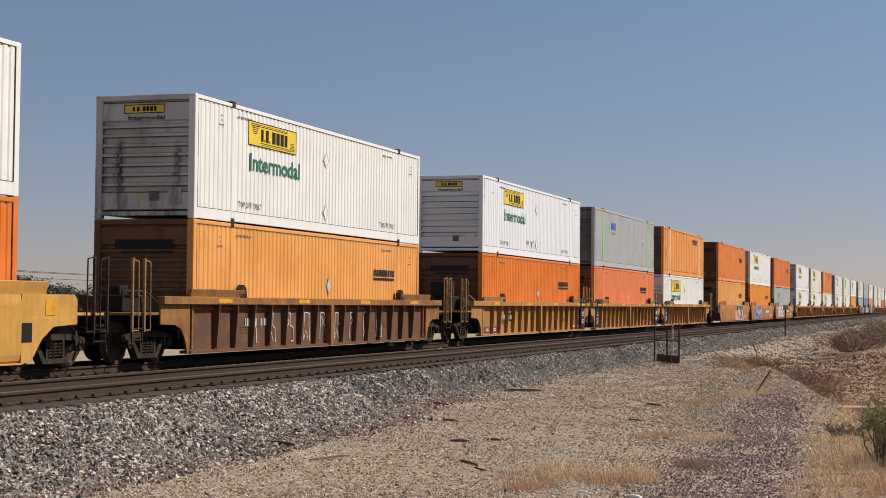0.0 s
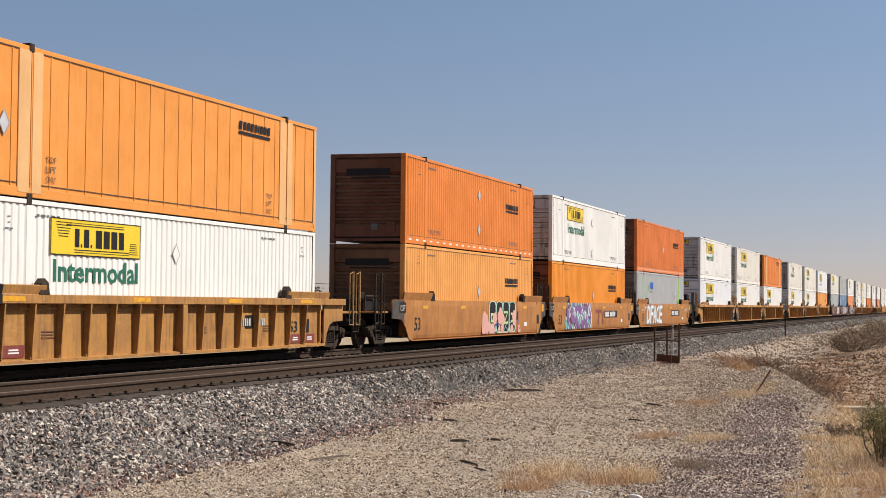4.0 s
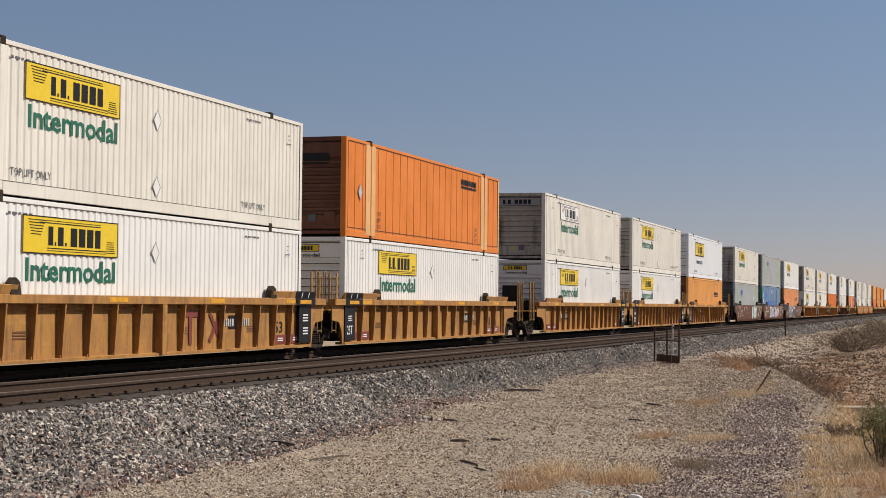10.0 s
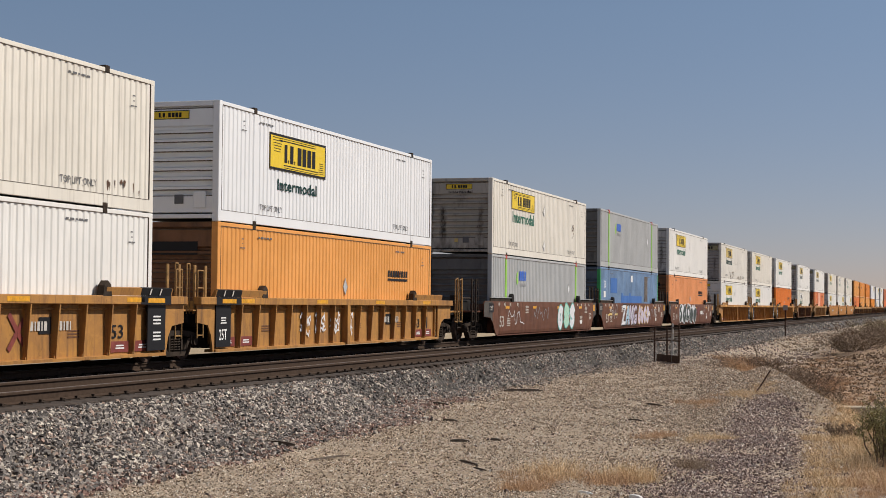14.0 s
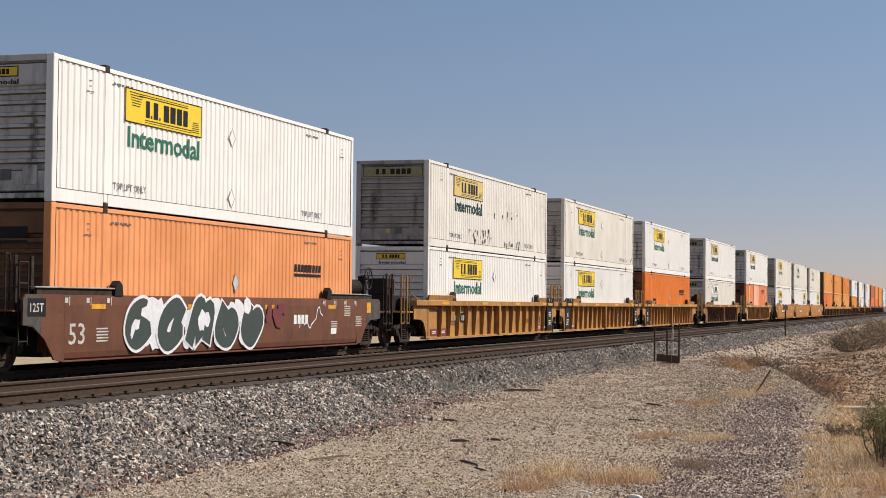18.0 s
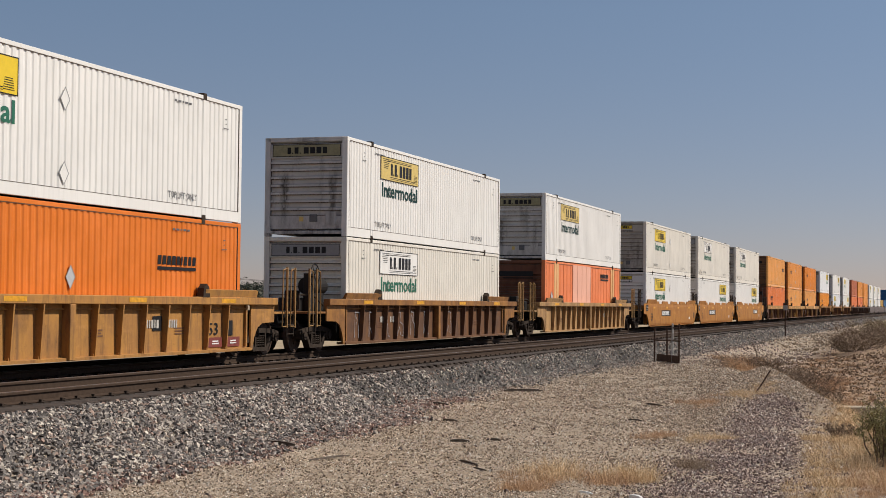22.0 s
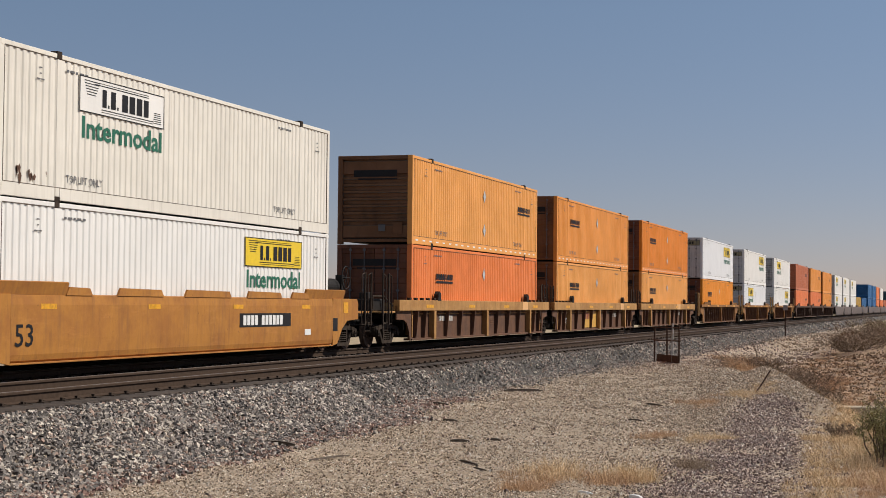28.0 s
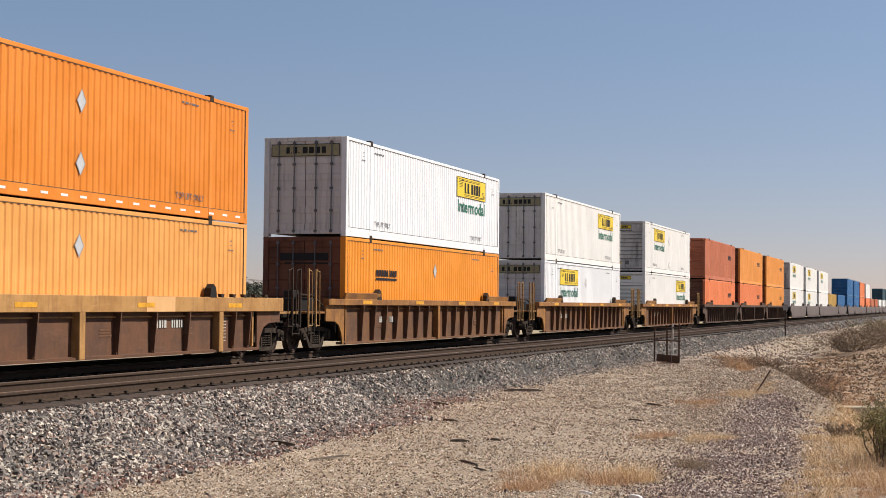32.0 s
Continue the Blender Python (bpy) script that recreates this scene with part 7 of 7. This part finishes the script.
def shrub(name, cx, cy, r, h, stems, leaves, leaf, label, lsize=0.02, root=0.15):
    """A bush: forked stems and a ragged crown of small leaves."""
    thing = tagged(new(name), label, "bush", "bushes")
    z0 = float(height(cx, cy)) - 0.03
    wood, tips = Solid(), []
    for k in range(stems):
        g = RNG.uniform(0, 6.283)
        out = RNG.uniform(0.25, 1.0) * r
        tip = Vector((math.cos(g) * out, math.sin(g) * out, h * RNG.uniform(0.55, 1.0)))
        p0 = Vector((math.cos(g), math.sin(g), 0)) * out * RNG.uniform(0, 2 * root)
        m1 = p0.lerp(tip, 0.45) + Vector((RNG.normal(), RNG.normal(), 0)) * 0.06 * r
        wood.tube(p0, m1, 0.012 + 0.006 * h, 5, 0.009)
        wood.tube(m1, tip, 0.009, 5, 0.003)
        for j in range(4):
            a = m1.lerp(tip, RNG.uniform(0.1, 0.9))
            b = a + Vector((RNG.normal(), RNG.normal(), abs(RNG.normal()) + 0.2)) * 0.16 * h
            wood.tube(a, b, 0.006, 4, 0.002)
            tips += [(a, b)]
        tips += [(m1, tip), (p0.lerp(m1, 0.3), m1)]
    solid("branchwork", wood, TWIG, thing, kind="stuff")
    if leaves:
        seg = RNG.integers(0, len(tips), leaves)
        u = RNG.uniform(0.15, 1.1, leaves)
        A, B = np.array([tuple(t[0]) for t in tips])[seg], np.array([tuple(t[1]) for t in tips])[seg]
        c = A + (B - A) * u[:, None] + RNG.normal(0, 0.035 * max(r, h), (leaves, 3))
        e1, e2 = RNG.normal(0, 1, (leaves, 3)), RNG.normal(0, 1, (leaves, 3))
        e1 /= np.linalg.norm(e1, axis=1)[:, None]
        e2 /= np.linalg.norm(e2, axis=1)[:, None]
        s = (RNG.uniform(0.5, 1.2, leaves) * lsize)[:, None]
        co = np.stack([c - e1 * s, c + e2 * s * 0.45, c + e1 * s, c - e2 * s * 0.45], 1)
        faces = np.arange(leaves * 4).reshape(-1, 4)
        part("crown", mesh_of("crown", co.reshape(-1, 3), faces, leaf), thing, kind="stuff")
    thing.location = (cx, cy, z0)
    return thing


build_grass()
shrub("green_bush", 22.3, 0.80, 0.55, 0.88, 30, 11000, OLIVE, "olive-green desert bush at the ditch", 0.021, 0.42)
shrub("green_bush", 23.4, 0.55, 0.45, 0.7, 16, 6000, OLIVE, "low olive-green desert bush at the ditch", 0.02, 0.3)
for row in ((87.0, 5.0, 2.2, 0.9), (92.0, 4.4, 2.6, 1.15), (97.0, 3.6, 2.8, 1.3), (104.0, 3.4, 3.0, 1.4), (113.0, 3.6, 3.2, 1.4), (99.0, 5.2, 1.6, 0.8)):
    shrub("dry_bush", *row, 60, 6500, GREYBRUSH if row[1] > 3.5 else OLIVE, "dull brown brush on the far bank" if row[1] > 3.5 else "dull green brush on the far bank", 0.05, 0.45)
shrub("dry_bush", 54.0, 6.5, 1.3, 0.6, 60, 3600, GREYBRUSH, "grey-brown dry brush in the ditch", 0.03, 0.4)
shrub("dry_bush", 51.5, 4.3, 1.2, 0.75, 60, 3600, GREYBRUSH, "grey-brown dry brush in the ditch", 0.03, 0.4)
shrub("dry_bush", 52.5, 5.1, 1.3, 0.7, 60, 3600, GREYBRUSH, "grey-brown dry brush in the ditch", 0.03, 0.4)
shrub("dry_bush", 27.2, 1.72, 0.34, 0.3, 40, 2600, GREYBRUSH, "small dark dry brush on the bank", 0.016, 0.4)


def dead_branches(cx, cy, h, label, lean):
    """A bare forked sapling."""
    s = Solid()

    def grow(p, d, ln, r, depth):
        q = p + d * ln
        s.tube(p, q, r, 5, r * 0.7)
        if depth:
            for k in range(2 if depth > 1 else 3):
                nd_ = (d + Vector((RNG.normal(), RNG.normal(), RNG.normal() * 0.5 + 0.15)) * 0.5).normalized()
                grow(q, nd_, ln * 0.72, r * 0.62, depth - 1)
    grow(Vector((0, 0, 0)), Vector(lean).normalized(), h * 0.36, 0.022, 4)
    thing = tagged(new("bare_sapling", s.mesh("bare_sapling", TWIG)), label, "sapling", "bare saplings")
    thing.location = (cx, cy, float(height(cx, cy)) - 0.02)


for row in ((56.5, 6.9, 1.1, 0.55), (60.0, 7.2, 1.4, 0.7), (61.0, 6.2, 1.5, 0.75), (58.5, 5.3, 1.3, 0.7), (55.0, 5.0, 1.2, 0.6), (63.0, 5.2, 1.5, 0.7), (66.0, 6.6, 1.6, 0.7), (53.0, 4.1, 1.0, 0.5)):
    shrub("dry_bush", *row, 70, 2600, GREYBRUSH if row[0] > 57 else RUSSET, "grey-brown dry brush beyond the gravel crest" if row[0] > 57 else "russet dry brush beyond the gravel crest", 0.03, 0.4)
tuft(58.0, 6.0, 3.2, 0.9, 2600, 0.4, RUSSET, "russet dry grass beyond the gravel crest", w=0.004)
tuft(63.0, 4.9, 4.0, 0.9, 2200, 0.36, RUSSET, "russet dry grass beyond the gravel crest", w=0.004)
dead_branches(52.0, 5.5, 1.7, "bare grey sapling in the ditch", (0.0, 0.25, 1.0))
dead_branches(51.0, 4.9, 1.3, "bare leaning sapling in the ditch", (0.0, -0.9, 0.8))
dead_branches(49.0, 4.2, 1.1, "bare leaning sapling in the ditch", (0.2, -0.9, 0.6))


# ---- trackside things ----
STEEL_POST = plain("rusty_post_steel", (0.07, 0.045, 0.035), 0.8, var=0.3)


def build_marker_frame():
    f = tagged(new("marker_frame"), "rusty steel post frame with two crossbars over a culvert", "frame")
    z0 = float(height(57.6, 9.75))
    a, b = Vector((58.9, 10.60, z0)), Vector((56.6, 9.30, z0))
    for k, (u, h) in enumerate(((0.0, 1.28), (0.52, 1.30), (1.0, 1.42))):
        p = a.lerp(b, u)
        solid("post", Solid().tube(p - Vector((0, 0, 0.2)), p + Vector((0, 0, h)), 0.032, 8), STEEL_POST, f)
    p = a.lerp(b, 0.74)
    solid("pipe", Solid().tube(p - Vector((0, 0, 0.2)), p + Vector((0, 0, 1.42)), 0.034, 10), GALV, f, "pale galvanised pipe")
    for h in (0.78, 1.25):
        solid("crossbar", Solid().tube(a + (a - b) * 0.12 + Vector((0, 0, h)), b + (b - a) * 0.06 + Vector((0, 0, h + 0.02)), 0.026, 8), STEEL_POST, f)
    m = (a + b) * 0.5
    d = (b - a).normalized()
    n = Vector((-d.y, d.x, 0)) * 0.03
    lo, hi = m - d * 1.0, m + d * 1.25
    s = Solid().add([lo - n, hi - n, hi + n, lo + n, lo - n + Vector((0, 0, 0.27)), hi - n + Vector((0, 0, 0.27)), hi + n + Vector((0, 0, 0.27)), lo + n + Vector((0, 0, 0.27))], [(0, 3, 2, 1), (4, 5, 6, 7), (0, 1, 5, 4), (1, 2, 6, 5), (2, 3, 7, 6), (3, 0, 4, 7)])
    solid("headwall_board", s, STEEL_POST, f, "dark weathered board at the foot")


build_marker_frame()
post_thing = tagged(new("milepost"), "slim dark milepost with a small plaque", "post")
solid("post", Solid().box(-0.05, -0.05, -0.2, 0.05, 0.05, 2.2, 0.008), STEEL_POST, post_thing)
solid("plaque", Solid().box(-0.06, -0.16, 1.85, -0.045, 0.16, 2.2, 0.004), SIGN_GREY, post_thing, "small weathered grey plaque")
post_thing.location = (111.0, 10.9, float(height(111.0, 10.9)))
stake = tagged(new("leaning_stake", Solid().tube((0, 0, -0.1), (0.40, -0.36, 0.54), 0.022, 8, 0.018).mesh("leaning_stake", STEEL_POST)), "thin rusty stake leaning out of the gravel", "stake")
stake.location = (37.42, 4.42, float(height(37.42, 4.42)))


SCRAP = plain("bleached_scrap_wood", (0.10, 0.078, 0.06), 0.95, var=0.5, scale=9.0)


def debris(ax, ay, bx, by, w, label, mat=SCRAP, name="wood_scrap"):
    """A splintered piece of timber lying on the ground."""
    d = Vector((bx - ax, by - ay, 0))
    ln = max(0.1, d.length)
    s = Solid()
    cuts = [(0.0, 0.45), (0.12, 0.9), (0.5, 1.0), (0.86, 0.8), (1.0, 0.35)]
    vs = []
    for u, k in cuts:
        ww, hh = w * k * RNG.uniform(0.85, 1.1), w * 0.55 * k
        vs += [(u * ln, -ww / 2, 0), (u * ln, ww / 2, 0), (u * ln, ww / 2.6, hh), (u * ln, -ww / 2.6, hh)]
    fs = [(3, 2, 1, 0), (16, 17, 18, 19)]
    for i in range(4):
        for j in range(4):
            fs.append((i * 4 + j, i * 4 + (j + 1) % 4, i * 4 + 4 + (j + 1) % 4, i * 4 + 4 + j))
    s.add(vs, fs)
    ob = tagged(new(name, s.mesh(name, mat)), label, "scrap", "scraps on the gravel")
    ob.matrix_basis = Matrix.Translation((ax, ay, max(float(height(ax, ay)), float(height(bx, by))) + 0.005)) @ Matrix.Rotation(math.atan2(d.y, d.x), 4, "Z")


for row in ((21.2, 9.55, 21.0, 8.95, 0.09), (19.55, 8.17, 20.5, 7.93, 0.045), (36.4, 10.15, 36.8, 9.3, 0.12), (26.8, 8.6, 26.7, 8.3, 0.08), (20.4, 6.3, 19.9, 5.9, 0.05), (22.8, 7.2, 22.9, 6.92, 0.07),
            (23.45, 6.75, 23.4, 6.58, 0.07), (21.7, 10.0, 21.5, 9.85, 0.10), (22.5, 9.7, 22.4, 9.45, 0.07), (31.5, 10.4, 31.2, 9.9, 0.09), (19.67, 5.89, 19.4, 5.64, 0.03), (33.0, 6.1, 32.6, 5.7, 0.06), (28.5, 5.6, 28.3, 5.3, 0.05)):
    debris(*row, "dark splintered piece of old timber on the gravel")
debris(17.5, 3.42, 17.35, 3.25, 0.07, "bleached white scrap on the gravel", SIGN_WHITE, "white_scrap")
debris(17.9, 4.1, 17.75, 3.9, 0.04, "bleached white scrap on the gravel", SIGN_WHITE, "white_scrap")
slab = tagged(new("concrete_slab", Solid().box(-0.3, -1.6, -0.5, 0.3, 1.0, 0.0, 0.02).mesh("concrete_slab", plain("old_concrete", (0.46, 0.38, 0.28), 0.9, var=0.2))), "old concrete culvert slab in the grass", "slab")
slab.location = (44.0, 2.35, -1.36)
slab.rotation_euler = (0, 0, 0.15)


# ---- distance beyond the tracks ----
POLE_WOOD = plain("pole_wood", (0.09, 0.065, 0.05), 0.9, var=0.3)
power_line = tagged(new("power_line"), "overhead wires on wooden poles beyond the tracks", "power line")
for px in range(20, 1400, 90):
    solid("pole", Solid().tube((px, 140, -1), (px, 140, 6.6), 0.14, 8, 0.10).box(px - 0.05, 138.9, 5.9, px + 0.05, 141.1, 6.02), POLE_WOOD, power_line)
for k, (wy, wz) in enumerate(((139.0, 6.05), (141.0, 6.0), (140.0, 5.05))):
    s = Solid()
    for px in range(20, 1380, 90):
        pts = [(px + 90 * u, wy, wz - 0.5 * (1 - (2 * u - 1) ** 2)) for u in (0, 0.25, 0.5, 0.75, 1.0)]
        s.rod(pts, 0.045, 4)
    solid("wire", s, SIGN_BLACK, power_line)


FAR_LEAF = leaf_mat("dusty_far_leaves", [(0.07, 0.08, 0.055), (0.11, 0.12, 0.085), (0.05, 0.055, 0.04), (0.13, 0.13, 0.10)])


def tree(cx, cy, h, r, seed):
    """A small desert tree: forked trunk and a ragged crown."""
    rnd = np.random.default_rng(seed)
    thing = tagged(new("tree"), "dusty green desert tree far beyond the tracks", "tree", "trees beyond the tracks")
    wood, ends = Solid(), []
    for k in range(9):
        g = rnd.uniform(0, 6.283)
        fork = Vector((rnd.normal() * 0.1, rnd.normal() * 0.1, h * rnd.uniform(0.2, 0.4)))
        tip = Vector((math.cos(g) * r * rnd.uniform(0.4, 0.9), math.sin(g) * r * rnd.uniform(0.4, 0.9), h * rnd.uniform(0.55, 0.95)))
        wood.tube((0, 0, 0), fork, 0.13, 6, 0.09).tube(fork, tip, 0.08, 5, 0.02)
        ends.append(tip)
    solid("trunk", wood, TWIG, thing)
    n = 5200
    c = np.array([tuple(e) for e in ends])[rnd.integers(0, 9, n)] + rnd.normal(0, 1, (n, 3)) * np.array([r * 0.3, r * 0.3, h * 0.14])
    e1, e2 = rnd.normal(0, 1, (n, 3)), rnd.normal(0, 1, (n, 3))
    s = rnd.uniform(0.07, 0.2, n)[:, None]
    co = np.stack([c - e1 * s, c + e2 * s * 0.5, c + e1 * s, c - e2 * s * 0.5], 1)
    part("crown", mesh_of("crown", co.reshape(-1, 3), np.arange(n * 4).reshape(-1, 4), FAR_LEAF), thing, kind="stuff")
    thing.location = (cx, cy, GROUND)


for row in ((156, 100.8, 3.9, 2.0, 1), (160, 101.0, 3.5, 1.8, 2), (176, 106, 2.6, 2.2, 3), (205, 127, 3.4, 3.4, 4), (262, 120, 4.6, 3.2, 5), (190, 108, 3.4, 2.8, 6), (330, 140, 5.0, 3.6, 7), (118, 92, 1.8, 1.7, 8)):
    tree(*row)
barn = tagged(new("barn"), "small tan shed with a sloping roof beyond the tracks", "building")
solid("wall", Solid().box(-4, -3, 0, 4, 3, 2.6), plain("tan_boards", (0.42, 0.30, 0.15), 0.8), barn)
solid("roof", Solid().prism([(-3.3, 2.5), (0, 3.9), (3.3, 2.5), (3.3, 2.65), (0, 4.05), (-3.3, 2.65)], 0, -4.3, 4.3), plain("yellow_tin_roof", (0.50, 0.36, 0.12), 0.6), barn)
solid("door", Solid().box(-1.2, -3.06, 0, 1.2, -3.0, 2.1, 0.01), TIE, barn)
barn.location = (190, 123.6, GROUND)


# ---- movement ----
def travelled(t):
    u = (t - 16) / 16
    return 17.506 * t - 3.027 * (u * u - 1) - 0.675 * (u ** 3 - u)


def roll_wheels():
    """Each axle turns with the way gone; alike axles share their turning."""
    for sets in WHEELSETS:
        first = sets[0]
        p = first.matrix_basis.translation.copy()
        rows = []
        for k in range(32 * FPS + 1):
            t = k / FPS
            rows.append((t, Matrix.Translation(p) @ Matrix.Rotation(-travelled(t) / 0.457, 4, "Y")))
        walk(first, rows)
        for other in sets[1:]:
            other.rotation_mode = "QUATERNION"
            keys = other.animation_data_create()
            keys.action = first.animation_data.action
            keys.action_slot = first.animation_data.action_slot


def motions():
    roll_wheels()
    for ob, x in MOVING:
        m = ob.matrix_basis.copy()
        rows = []
        for t in (0, 4, 8, 12, 16, 20, 24, 28, 32):
            rows.append((t, Matrix.Translation((x - travelled(t), m.translation.y, m.translation.z))))
        walk(ob, rows)


motions()
